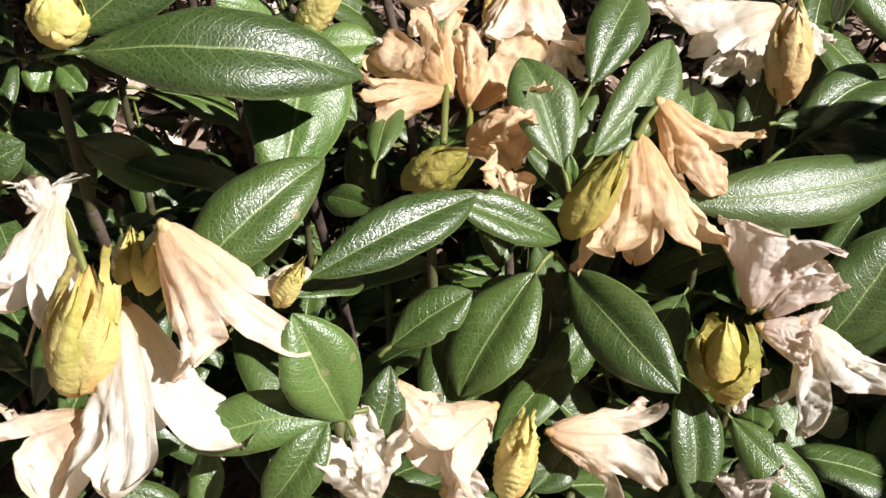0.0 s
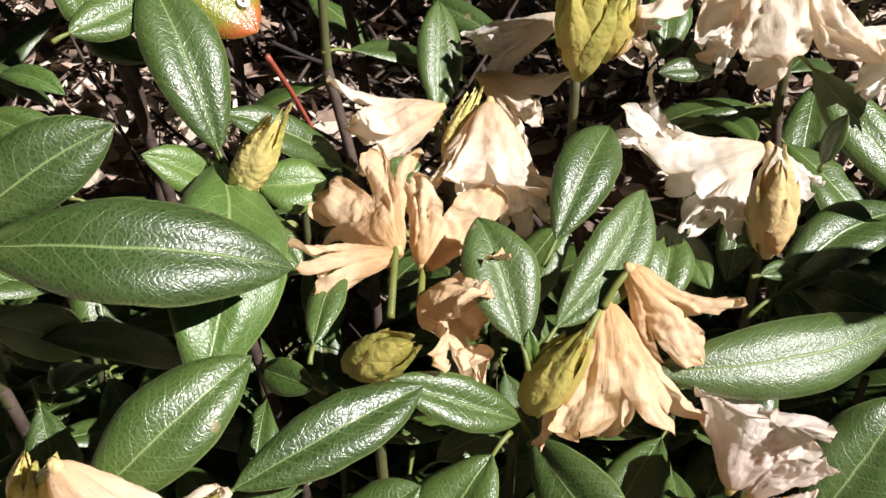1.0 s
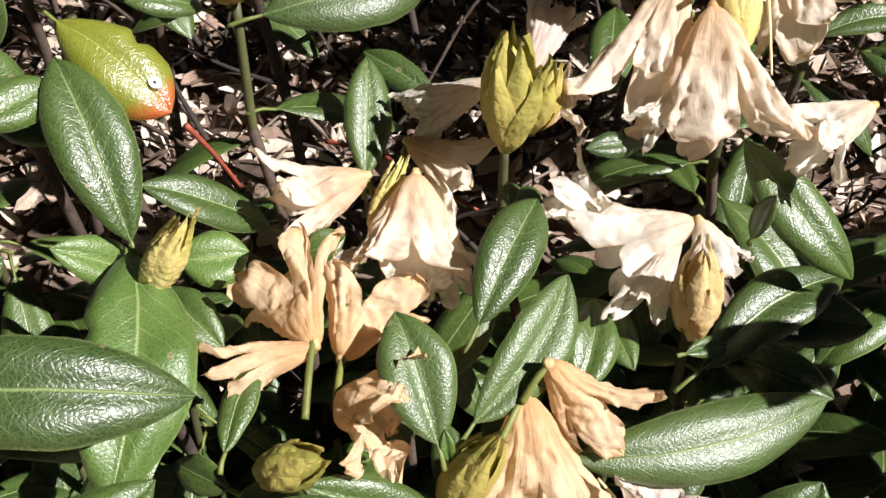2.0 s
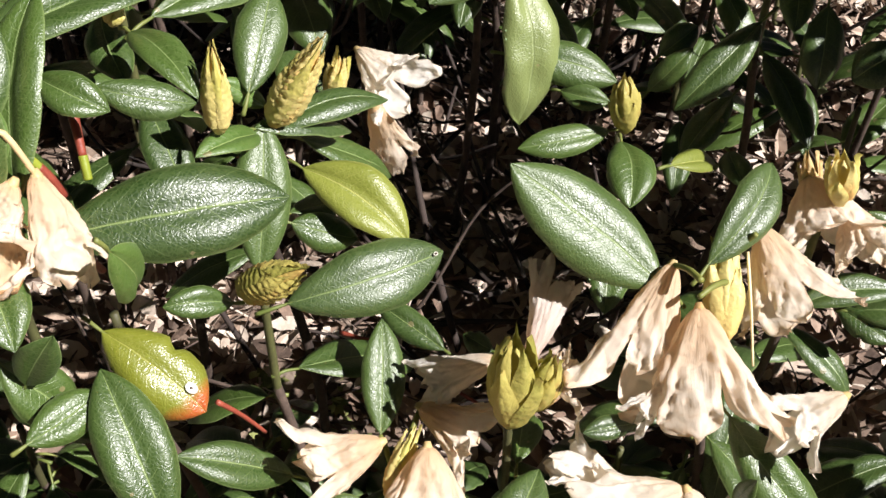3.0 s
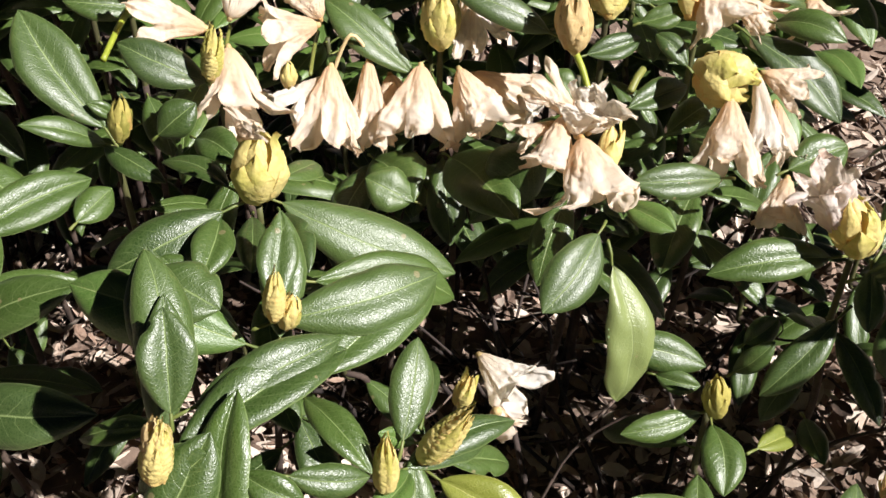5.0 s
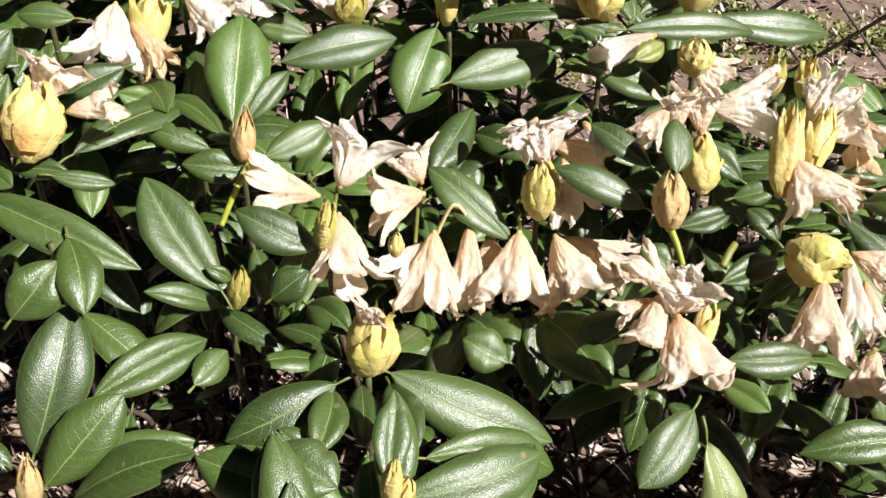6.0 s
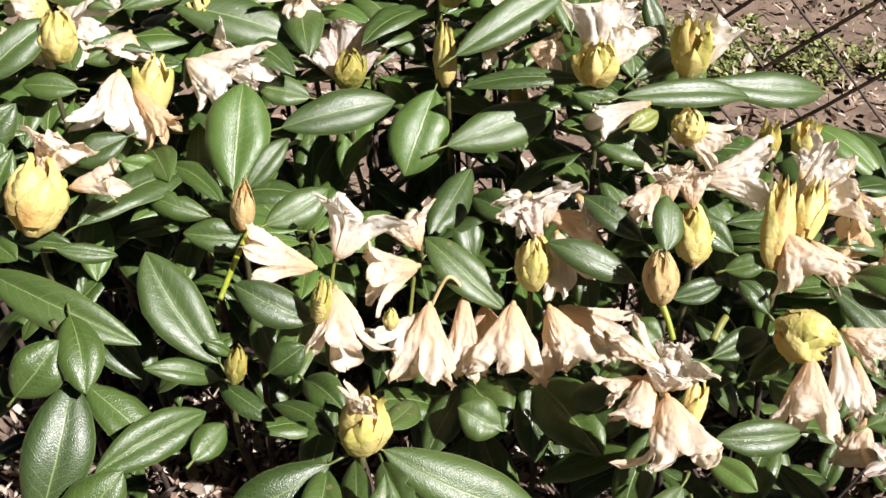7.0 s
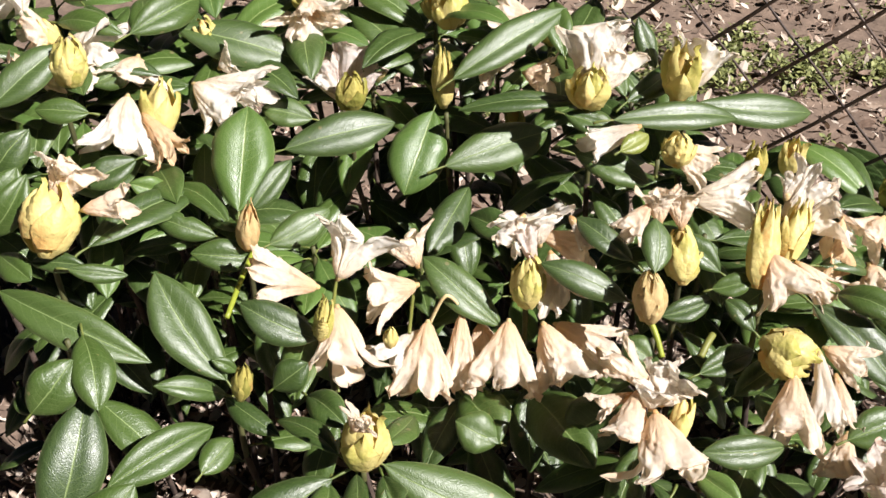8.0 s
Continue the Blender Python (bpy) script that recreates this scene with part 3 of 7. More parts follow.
def litter(name, count, area, size, seed, label):
    """Curled scraps: each one a small bent blade with its own tilt."""
    rng = random.Random(seed)
    verts, faces = [], []
    for _ in range(count):
        x, y = rng.uniform(area[0], area[1]), rng.uniform(area[2], area[3])
        edge = min(x - area[0], area[1] - x, y - area[2], area[3] - y) / 0.30
        if rng.random() > edge + 0.1:
            continue
        z = soil_height(x, y) + rng.uniform(0.001, 0.022)
        L = rng.uniform(*size)
        W = L * rng.choice([0.12, 0.3, 0.4, 0.55])
        m = pose(x, y, z, rng.gauss(0, 32), rng.gauss(0, 32), rng.uniform(0, 360))
        cup, k0 = rng.uniform(-0.5, 0.7), len(verts)
        for i, (u, h) in enumerate(((-0.5, 0.25), (-0.2, 0.95), (0.2, 0.9), (0.5, 0.15))):
            for v in (-1, 0, 1):
                verts.append(m @ Vector((u * L, v * h * W * 0.5, cup * W * (abs(v) * h * 0.5) + cup * L * 0.5 * u * u)))
        for i in range(3):
            for j in range(2):
                a = k0 + i * 3 + j
                faces.append((a, a + 1, a + 4, a + 3))
    me = bpy.data.meshes.new(name)
    me.from_pydata(verts, [], faces)
    me.materials.append(LITTER)
    return tagged(new(name, me), label, "leaf litter", kind="stuff")


litter("leaf_litter", 26000, (-0.75, 0.80, 0.15, 1.65), (0.008, 0.034), 3, "dry brown leaf scraps and bark chips covering the soil")
litter("leaf_litter", 12000, (-0.8, 1.7, 1.35, 3.1), (0.005, 0.030), 4, "thin scatter of dry scraps on open soil")

TWIG = island_material("twig", [(0.0, (0.035, 0.022, 0.018)), (0.6, (0.09, 0.06, 0.045)), (1.0, (0.24, 0.18, 0.14))], 0.85)


def twigs(name, count, area, seed, label):
    """Dead twigs lying and leaning over one another."""
    rng = random.Random(seed)
    bm = bmesh.new()
    for _ in range(count):
        x, y = rng.uniform(area[0], area[1]), rng.uniform(area[2], area[3])
        z = soil_height(x, y) + rng.uniform(0.0, 0.012)
        L, az, up = rng.uniform(0.03, 0.14), rng.uniform(0, 6.28), rng.choice((0.05, 0.1, 0.3, 0.9)) * rng.uniform(0.5, 1)
        d = Vector((math.cos(az), math.sin(az), up)) * L
        k = Vector((rng.uniform(-1, 1), rng.uniform(-1, 1), rng.uniform(-0.3, 1))) * L * 0.12
        p = Vector((x, y, z))
        r = rng.uniform(0.0006, 0.0022)
        tube(bm, [p, p + d * 0.33 + k, p + d * 0.7 - k * 0.3, p + d], [r, r * 0.9, r * 0.75, r * 0.5], 5)
    return tagged(new(name, mesh_of(name, bm, [TWIG])), label, "twigs", kind="stuff")


twigs("dead_twigs", 900, (-0.5, 0.6, 0.3, 1.5), 8, "thin dead twigs tangled over the leaf litter")


def branch(points, r0, r1, mat, label):
    """A bare woody branch with a side twig."""
    line = bent(points, 6)
    origin = line[0].copy()
    bm = bmesh.new()
    n = len(line)
    tube(bm, [p - origin for p in line], [(r0 + (r1 - r0) * k / (n - 1)) * (1 + 0.12 * math.sin(k * 2.1)) for k in range(n)], 8)
    ob = new("bare_branch", mesh_of("bare_branch", bm, [mat]))
    ob.matrix_basis = Matrix.Translation(origin)
    tagged(ob, label, "branch", "bare branches under the bush")
    a = line[int(n * 0.55)]
    d = (line[-1] - line[0]).normalized()
    side = d.cross(Vector((0.3, 0.8, 0.5))).normalized()
    stalk(ob, [a, a + d * 0.02 + side * 0.015, a + d * 0.035 + side * 0.045], r1 * 0.9, r1 * 0.4, mat, "side_twig", 6)
    return ob


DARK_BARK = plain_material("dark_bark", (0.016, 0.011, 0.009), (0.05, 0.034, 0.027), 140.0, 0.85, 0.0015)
RED_BARK = plain_material("red_bark", (0.20, 0.036, 0.022), (0.36, 0.085, 0.05), 120.0, 0.5)
rng = random.Random(21)
for k in range(60):
    wide = k < 26
    x, y = (rng.uniform(-0.22, 0.30), rng.uniform(0.62, 1.18)) if wide else (rng.uniform(-0.16, 0.26), rng.uniform(0.78, 1.22))
    az, L = rng.uniform(0, 6.28), rng.uniform(0.10, 0.24) if wide else rng.uniform(0.18, 0.34)
    p = Vector((x, y, soil_height(x, y) - 0.005))
    d = Vector((math.cos(az) * 0.6, math.sin(az) * 0.5, rng.uniform(0.25, 0.9) if wide else rng.uniform(0.35, 0.8))).normalized() * L
    w = Vector((rng.uniform(-1, 1), rng.uniform(-1, 1), 0)) * 0.025
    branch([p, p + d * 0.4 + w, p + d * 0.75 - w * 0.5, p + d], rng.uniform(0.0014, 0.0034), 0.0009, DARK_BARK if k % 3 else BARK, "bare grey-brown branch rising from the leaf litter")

# red-barked twigs between the leaves
for pts in (((-0.02, 0.80, 0.06), (0.015, 0.78, 0.065), (0.05, 0.755, 0.06), (0.08, 0.74, 0.05)),):
    branch(pts, 0.0017, 0.0012, RED_BARK, "glossy red twig lying under the leaves")


# ---- the bush, shoot by shoot ----
s = shoot((-0.1385, 0.3935, 0.1100), (-0.1358, 0.3961, -0.0121), "shoot with wilting cream flowers round a swollen yellow bud")
underleaves(s, (-0.1385, 0.3935, 0.1100), (-0.1358, 0.3961, -0.0121), 3, 14467)
corolla(s, (-0.1179, 0.3941, 0.1382), (-0.1073, 0.3681, 0.0869), 0.0574, "white", seed=14468, face=(0.27, -0.69, 0.67), flat=0.5)
corolla(s, (-0.0940, 0.3817, 0.1831), (-0.0740, 0.3844, 0.1273), 0.0460, "peach", seed=14469, face=(0.22, -0.75, 0.62))
corolla(s, (-0.1479, 0.4274, 0.1603), (-0.1552, 0.3999, 0.1317), 0.0410, "white", seed=14470, face=(0.35, -0.74, 0.57), flat=0.5)
corolla(s, (-0.1490, 0.4235, 0.1570), (-0.1532, 0.4324, 0.1692), 0.0238, "white", seed=14471, face=(0.35, -0.77, 0.53), cut=0.75)
corolla(s, (-0.1335, 0.3742, 0.0989), (-0.1622, 0.3635, 0.0808), 0.0494, "peach", seed=14472, face=(0.34, -0.63, 0.70))
bud(s, (-0.1399, 0.3806, 0.1075), (-0.1216, 0.3830, 0.1705), 0.0300, "yellow", seed=14473, loose=0.45)
bud(s, (-0.1187, 0.3974, 0.1462), (-0.1110, 0.3981, 0.1711), 0.0104, "yellow", seed=14474)
bud(s, (-0.1087, 0.3933, 0.1443), (-0.1030, 0.3942, 0.1707), 0.0145, "yellow", seed=14475, loose=0.7)
stalk(s, [(-0.1430, 0.4160, 0.1518), (-0.1508, 0.4026, 0.1363), (-0.1585, 0.3892, 0.1169)], 0.0009, 0.0006, STYLE, "stamen")
stalk(s, [(-0.1448, 0.4154, 0.1509), (-0.1463, 0.4052, 0.1408), (-0.1479, 0.3949, 0.1267)], 0.0009, 0.0006, STYLE, "stamen")
stalk(s, [(-0.1310, 0.3992, 0.1393), (-0.1383, 0.4125, 0.1511), (-0.1456, 0.4258, 0.1588)], 0.0017, 0.0014, STEM_GREEN, "pedicel")
stalk(s, [(-0.1117, 0.3961, 0.1552), (-0.1028, 0.3889, 0.1711), (-0.0940, 0.3817, 0.1831)], 0.0017, 0.0014, STEM_GREEN, "pedicel")
leaf(s, (-0.1937, 0.5091, 0.1532), (-0.1581, 0.4884, 0.1199), 0.0333, (0.29, -0.65, 0.71), curl=0.12, fold=0.22, sway=0.05)
leaf(s, (-0.1877, 0.4334, 0.1671), (-0.1593, 0.4379, 0.1810), 0.0217, (-0.07, -0.90, 0.43), curl=0.07, fold=-0.05, sway=-0.02)
leaf(s, (-0.1887, 0.4135, 0.1035), (-0.1664, 0.4012, 0.0995), 0.0137, (-0.07, -0.42, 0.91), curl=0.09, fold=0.22, sway=0.00)

s = shoot((-0.1528, 0.4671, 0.2004), (-0.1452, 0.5225, -0.0096), "shoot with a broad green leaf and a plump yellow bud")
underleaves(s, (-0.1528, 0.4671, 0.2004), (-0.1452, 0.5225, -0.0096), 9, 14615)
leaf(s, (-0.1339, 0.4483, 0.2143), (-0.0298, 0.4526, 0.2046), 0.0387, (0.10, -0.54, 0.84), curl=0.12, fold=0.08, sway=-0.02)
bud(s, (-0.1425, 0.4515, 0.2143), (-0.1377, 0.4524, 0.2394), 0.0241, "yellow", seed=14617)
leaf(s, (-0.1506, 0.4554, 0.2064), (-0.1540, 0.4465, 0.1986), 0.0149, (0.41, -0.69, 0.60), "fresh", curl=0.05, fold=0.02, sway=0.03)
leaf(s, (-0.1446, 0.4529, 0.2065), (-0.1329, 0.4427, 0.2014), 0.0128, (-0.04, -0.49, 0.87), "fresh", curl=0.05, fold=0.22, sway=-0.02)
leaf(s, (-0.1477, 0.4551, 0.2078), (-0.1461, 0.4534, 0.2145), 0.0064, (0.32, -0.90, -0.30), "fresh", curl=0.09, fold=0.02, sway=0.03)
leaf(s, (-0.1349, 0.4598, 0.2160), (-0.1108, 0.4890, 0.2189), 0.0176, (0.59, -0.55, 0.59), curl=0.03, fold=0.22, sway=0.03)
leaf(s, (-0.1630, 0.4604, 0.2062), (-0.1823, 0.4621, 0.2089), 0.0131, (0.03, -0.76, 0.65), curl=0.09, fold=0.02, sway=-0.05)
leaf(s, (-0.1527, 0.4720, 0.1613), (-0.1293, 0.5114, 0.1138), 0.0255, (0.90, -0.44, 0.08), curl=0.07, fold=0.02, sway=0.00)
leaf(s, (-0.1823, 0.4787, 0.1599), (-0.1620, 0.4699, 0.1429), 0.0217, (0.29, -0.66, 0.70), curl=0.03, fold=0.02, sway=0.03)

s = shoot((-0.0410, 0.3865, 0.0847), (-0.0404, 0.4264, -0.0115), "shoot with broad glossy leaves")
underleaves(s, (-0.0410, 0.3865, 0.0847), (-0.0404, 0.4264, -0.0115), 16, 14763)
leaf(s, (-0.0365, 0.3776, 0.0941), (-0.0540, 0.3843, 0.1418), 0.0351, (0.44, -0.85, 0.28), "fresh", curl=0.05, fold=0.15, sway=0.03)
leaf(s, (-0.0396, 0.3777, 0.0971), (-0.0992, 0.3686, 0.0889), 0.0249, (-0.01, -0.65, 0.76), "fresh", curl=0.12, fold=-0.05, sway=-0.05)
leaf(s, (-0.0305, 0.3859, 0.0673), (-0.0211, 0.4025, 0.0987), 0.0217, (0.05, -0.89, 0.45), curl=0.09, fold=0.02, sway=-0.05)
leaf(s, (-0.0438, 0.3761, 0.0971), (-0.0678, 0.3565, 0.0681), 0.0205, (-0.01, -0.82, 0.57), curl=0.12, fold=0.22, sway=0.03)
leaf(s, (-0.1044, 0.3728, 0.0461), (-0.1359, 0.3724, 0.0614), 0.0160, (0.37, -0.54, 0.76), curl=0.12, fold=-0.05, sway=0.00)
leaf(s, (-0.0964, 0.3940, 0.0649), (-0.1020, 0.3722, 0.0378), 0.0163, (0.24, -0.78, 0.58), curl=0.07, fold=-0.05, sway=0.05)

s = shoot((-0.0700, 0.5323, 0.1780), (-0.0483, 0.5510, -0.0090), "shoot with a blistered leaf and a pointed yellow bud")
underleaves(s, (-0.0700, 0.5323, 0.1780), (-0.0483, 0.5510, -0.0090), 4, 14911)
bud(s, (-0.0636, 0.5281, 0.1809), (-0.0401, 0.5247, 0.2231), 0.0184, "yellow", seed=14912, loose=0.25)
leaf(s, (-0.0721, 0.5454, 0.1906), (-0.1043, 0.5963, 0.2461), 0.0346, (0.33, -0.59, 0.73), curl=0.09, fold=0.15, sway=0.00)
leaf(s, (-0.0715, 0.5534, 0.1641), (-0.1003, 0.5362, 0.1952), 0.0230, (0.77, -0.41, 0.49), "fresh", curl=0.05, fold=0.15, sway=0.00)
leaf(s, (-0.0735, 0.5452, 0.1862), (-0.0664, 0.4460, 0.1515), 0.0474, (0.27, -0.30, 0.92), "fresh", bumpy=1, curl=0.16, fold=0.08, sway=0.05)
leaf(s, (-0.0653, 0.5779, 0.1527), (-0.0335, 0.5850, 0.1505), 0.0307, (0.18, -0.58, 0.79), "fresh", curl=0.05, fold=0.15, sway=-0.05)
leaf(s, (-0.0290, 0.6193, 0.1371), (-0.0804, 0.5998, 0.1791), 0.0259, (0.67, -0.24, 0.70), curl=0.05, fold=0.15, sway=0.00)
leaf(s, (-0.0754, 0.5761, 0.1363), (-0.0424, 0.5447, 0.1303), 0.0239, (-0.07, -0.26, 0.96), curl=0.12, fold=0.15, sway=-0.02)

s = shoot((0.0529, 0.5013, 0.0702), (0.0397, 0.5031, -0.0099), "shoot of glossy leathery dark green leaves")
underleaves(s, (0.0529, 0.5013, 0.0702), (0.0397, 0.5031, -0.0099), 16, 15059)
leaf(s, (0.0409, 0.4611, 0.1010), (0.0065, 0.4222, 0.0625), 0.0423, (-0.50, -0.35, 0.80), "green", curl=0.05, fold=0.10, sway=0.00)
leaf(s, (0.0603, 0.4922, 0.0772), (0.1039, 0.4286, 0.0588), 0.0396, (-0.56, -0.56, 0.61), "green", curl=0.05, fold=0.10, sway=0.00)
leaf(s, (-0.0219, 0.4269, 0.0880), (0.0123, 0.4378, 0.1091), 0.0246, (-0.36, -0.46, 0.81), "green", curl=0.05, fold=0.10, sway=0.00)
leaf(s, (-0.0514, 0.4120, 0.1372), (0.0136, 0.4507, 0.1496), 0.0277, (0.10, -0.45, 0.89), "green", curl=0.05, fold=0.10, sway=0.00)
leaf(s, (0.0002, 0.4621, 0.1414), (0.0529, 0.4676, 0.1140), 0.0230, (0.43, -0.53, 0.73), curl=0.03, fold=0.22, sway=-0.02)
leaf(s, (-0.0966, 0.3984, 0.1444), (-0.0457, 0.4405, 0.1738), 0.0374, (-0.15, -0.78, 0.60), "green", curl=0.10, fold=0.03, sway=0.00)
leaf(s, (-0.0295, 0.4680, 0.1314), (-0.0541, 0.4857, 0.1251), 0.0156, (-0.53, -0.48, 0.70), curl=0.03, fold=0.02, sway=0.00)
leaf(s, (0.0495, 0.4691, 0.0162), (0.0745, 0.4922, 0.0481), 0.0252, (-0.10, -0.77, 0.63), curl=0.12, fold=0.02, sway=-0.02)
bud(s, (-0.0608, 0.3900, 0.1417), (-0.0485, 0.3886, 0.1651), 0.0104, "yellow", seed=15068)
leaf(s, (-0.0585, 0.4133, 0.1264), (-0.0339, 0.4427, 0.1118), 0.0152, (0.23, 0.27, 0.94), curl=0.05, fold=0.15, sway=-0.05)

s = shoot((-0.0058, 0.4701, 0.1403), (0.0237, 0.5130, -0.0097), "shoot with a truss of browned dry flowers")
underleaves(s, (-0.0058, 0.4701, 0.1403), (0.0237, 0.5130, -0.0097), 16, 15207)
bud(s, (-0.0166, 0.4669, 0.1424), (0.0121, 0.4549, 0.1674), 0.0215, "green", seed=15208)
stalk(s, [(0.0002, 0.4860, 0.1516), (0.0009, 0.5024, 0.1594), (0.0016, 0.5188, 0.1632)], 0.0017, 0.0014, STEM_GREEN, "pedicel")
stalk(s, [(0.0114, 0.4980, 0.1472), (0.0120, 0.5085, 0.1510), (0.0125, 0.5190, 0.1509)], 0.0017, 0.0014, STEM_GREEN, "pedicel")
corolla(s, (0.0021, 0.5167, 0.1615), (-0.0191, 0.5639, 0.1626), 0.0461, "brown", seed=15211, face=(0.02, -0.89, 0.46))
corolla(s, (0.0125, 0.5190, 0.1509), (0.0254, 0.5494, 0.1640), 0.0460, "brown", seed=15212, face=(-0.04, -0.88, 0.47))
corolla(s, (0.0014, 0.5161, 0.1598), (-0.0331, 0.4927, 0.1659), 0.0224, "brown", seed=15213, face=(0.03, -0.87, 0.49))
corolla(s, (0.0135, 0.5026, 0.1473), (0.0368, 0.4843, 0.1499), 0.0472, "brown", seed=15214, face=(-0.05, -0.85, 0.52), crumple=1.6, flat=0.3)
leaf(s, (0.0520, 0.4799, 0.1435), (0.0351, 0.5211, 0.1763), 0.0339, (-0.05, -0.33, 0.94), "glossy", curl=0.05, fold=0.22, sway=0.00)
leaf(s, (0.0665, 0.4923, 0.1415), (0.1076, 0.5481, 0.1717), 0.0333, (0.23, -0.58, 0.78), "glossy", curl=0.03, fold=0.22, sway=-0.05)
leaf(s, (0.0569, 0.4792, 0.1336), (0.0546, 0.4825, 0.1486), 0.0063, (0.14, -0.96, 0.23), "fresh", curl=0.09, fold=0.22, sway=0.03)
leaf(s, (-0.0280, 0.4676, 0.1541), (-0.0197, 0.5065, 0.1630), 0.0151, (-0.26, -0.16, 0.95), curl=0.03, fold=0.02, sway=0.03)
leaf(s, (0.1099, 0.5183, 0.1253), (0.1227, 0.5646, 0.1415), 0.0278, (0.04, -0.34, 0.94), curl=0.12, fold=0.22, sway=-0.05)

s = shoot((0.0267, 0.5924, 0.1583), (0.0310, 0.5992, -0.0080), "shoot with a truss of papery peach flowers")
underleaves(s, (0.0267, 0.5924, 0.1583), (0.0310, 0.5992, -0.0080), 6, 33337)
corolla(s, (0.0188, 0.6130, 0.1733), (-0.0219, 0.5988, 0.1623), 0.0434, "peach", seed=171, face=(0.05, -0.64, 0.74), cut=0.5)
corolla(s, (0.0387, 0.6297, 0.1808), (0.0733, 0.6145, 0.1704), 0.0386, "peach", seed=172, face=(0.01, -0.66, 0.71), cut=0.55)
corolla(s, (0.0422, 0.6035, 0.1814), (0.0416, 0.5719, 0.1517), 0.0543, "peach", seed=173, face=(0.01, -0.64, 0.74), cut=0.62, flat=0.7)
corolla(s, (0.0575, 0.5832, 0.1527), (0.0594, 0.5661, 0.1395), 0.0256, "white", seed=174, face=(-0.02, -0.59, 0.78))
corolla(s, (0.0172, 0.5863, 0.1491), (0.0023, 0.5781, 0.1455), 0.0145, "white", seed=175, face=(0.05, -0.59, 0.78))
bud(s, (0.0217, 0.5938, 0.1547), (0.0378, 0.6187, 0.1833), 0.0130, "yellow", seed=176, loose=0.5)
stalk(s, [(0.0290, 0.6074, 0.1621), (0.0337, 0.6192, 0.1727), (0.0384, 0.6309, 0.1793)], 0.0017, 0.0014, STEM_GREEN, "pedicel")
stalk(s, [(0.0234, 0.6101, 0.1592), (0.0206, 0.6155, 0.1659), (0.0178, 0.6209, 0.1686)], 0.0017, 0.0014, STEM_GREEN, "pedicel")
leaf(s, (0.0180, 0.6252, 0.1644), (0.0181, 0.6725, 0.2020), 0.0271, (0.15, -0.52, 0.84), "glossy", curl=0.03, fold=0.08, sway=0.00)
leaf(s, (-0.0096, 0.5852, 0.1483), (0.0099, 0.5889, 0.1575), 0.0161, (-0.19, -0.70, 0.68), curl=0.05, fold=0.22, sway=0.00)
leaf(s, (0.0692, 0.5351, 0.1538), (0.0981, 0.5945, 0.1768), 0.0295, (0.13, -0.41, 0.90), curl=0.09, fold=0.08, sway=0.03)
leaf(s, (0.0510, 0.6696, 0.1811), (0.0147, 0.6962, 0.1904), 0.0179, (-0.17, -0.52, 0.84), curl=0.03, fold=0.02, sway=0.00)

s = shoot((0.0642, 0.4905, 0.1047), (0.0884, 0.5032, -0.0099), "shoot with a dry tan flower hanging beside its bud")
underleaves(s, (0.0642, 0.4905, 0.1047), (0.0884, 0.5032, -0.0099), 16, 15355)
bud(s, (0.0567, 0.4811, 0.1068), (0.0772, 0.4745, 0.1589), 0.0244, "green", seed=15356)
corolla(s, (0.0875, 0.5029, 0.1458), (0.0924, 0.4749, 0.1003), 0.0547, "brown", seed=15357, face=(-0.18, -0.81, 0.56), flat=0.6)
corolla(s, (0.0960, 0.5071, 0.1602), (0.1250, 0.5013, 0.1227), 0.0408, "brown", seed=15358, face=(-0.22, -0.83, 0.51))
stalk(s, [(0.0773, 0.4869, 0.1382), (0.0822, 0.4949, 0.1440), (0.0870, 0.5029, 0.1458)], 0.0017, 0.0014, STEM_GREEN, "pedicel")
stalk(s, [(0.0855, 0.4985, 0.1471), (0.0907, 0.5027, 0.1554), (0.0960, 0.5069, 0.1598)], 0.0017, 0.0014, STEM_GREEN, "pedicel")
leaf(s, (0.1082, 0.4930, 0.1168), (0.2278, 0.5311, 0.1122), 0.0387, (-0.03, -0.62, 0.78), "glossy", curl=0.07, fold=-0.05, sway=-0.05)
leaf(s, (0.1771, 0.4624, 0.0531), (0.2146, 0.4888, 0.1064), 0.0422, (-0.30, -0.75, 0.58), curl=0.03, fold=0.08, sway=-0.02)
leaf(s, (0.1807, 0.5588, 0.1152), (0.2307, 0.5322, 0.1108), 0.0263, (-0.27, -0.63, 0.73), curl=0.09, fold=0.15, sway=0.00)
leaf(s, (0.1730, 0.5458, 0.1151), (0.2491, 0.5962, 0.1277), 0.0348, (-0.55, -0.45, 0.70), curl=0.09, fold=0.15, sway=0.05)

s = shoot((0.1358, 0.4525, 0.0331), (0.1577, 0.4567, -0.0109), "shoot with half-open white and pink flowers")
underleaves(s, (0.1358, 0.4525, 0.0331), (0.1577, 0.4567, -0.0109), 16, 15503)
bud(s, (0.1297, 0.4459, 0.0378), (0.1258, 0.4473, 0.0872), 0.0369, "green", seed=15504, loose=0.2, rows=2)
corolla(s, (0.1411, 0.4636, 0.0782), (0.1519, 0.4812, 0.1117), 0.0462, "pink", seed=15505, face=(-0.29, -0.75, 0.59), flat=0.4, cut=0.8)
corolla(s, (0.1491, 0.4615, 0.0766), (0.1677, 0.4664, 0.1023), 0.0306, "pink", seed=15506, face=(-0.31, -0.73, 0.60), flat=0.3, cut=0.8)
corolla(s, (0.1455, 0.4576, 0.0715), (0.1690, 0.4522, 0.0660), 0.0283, "pink", seed=15507, face=(-0.31, -0.71, 0.64), flat=0.3, cut=0.8)
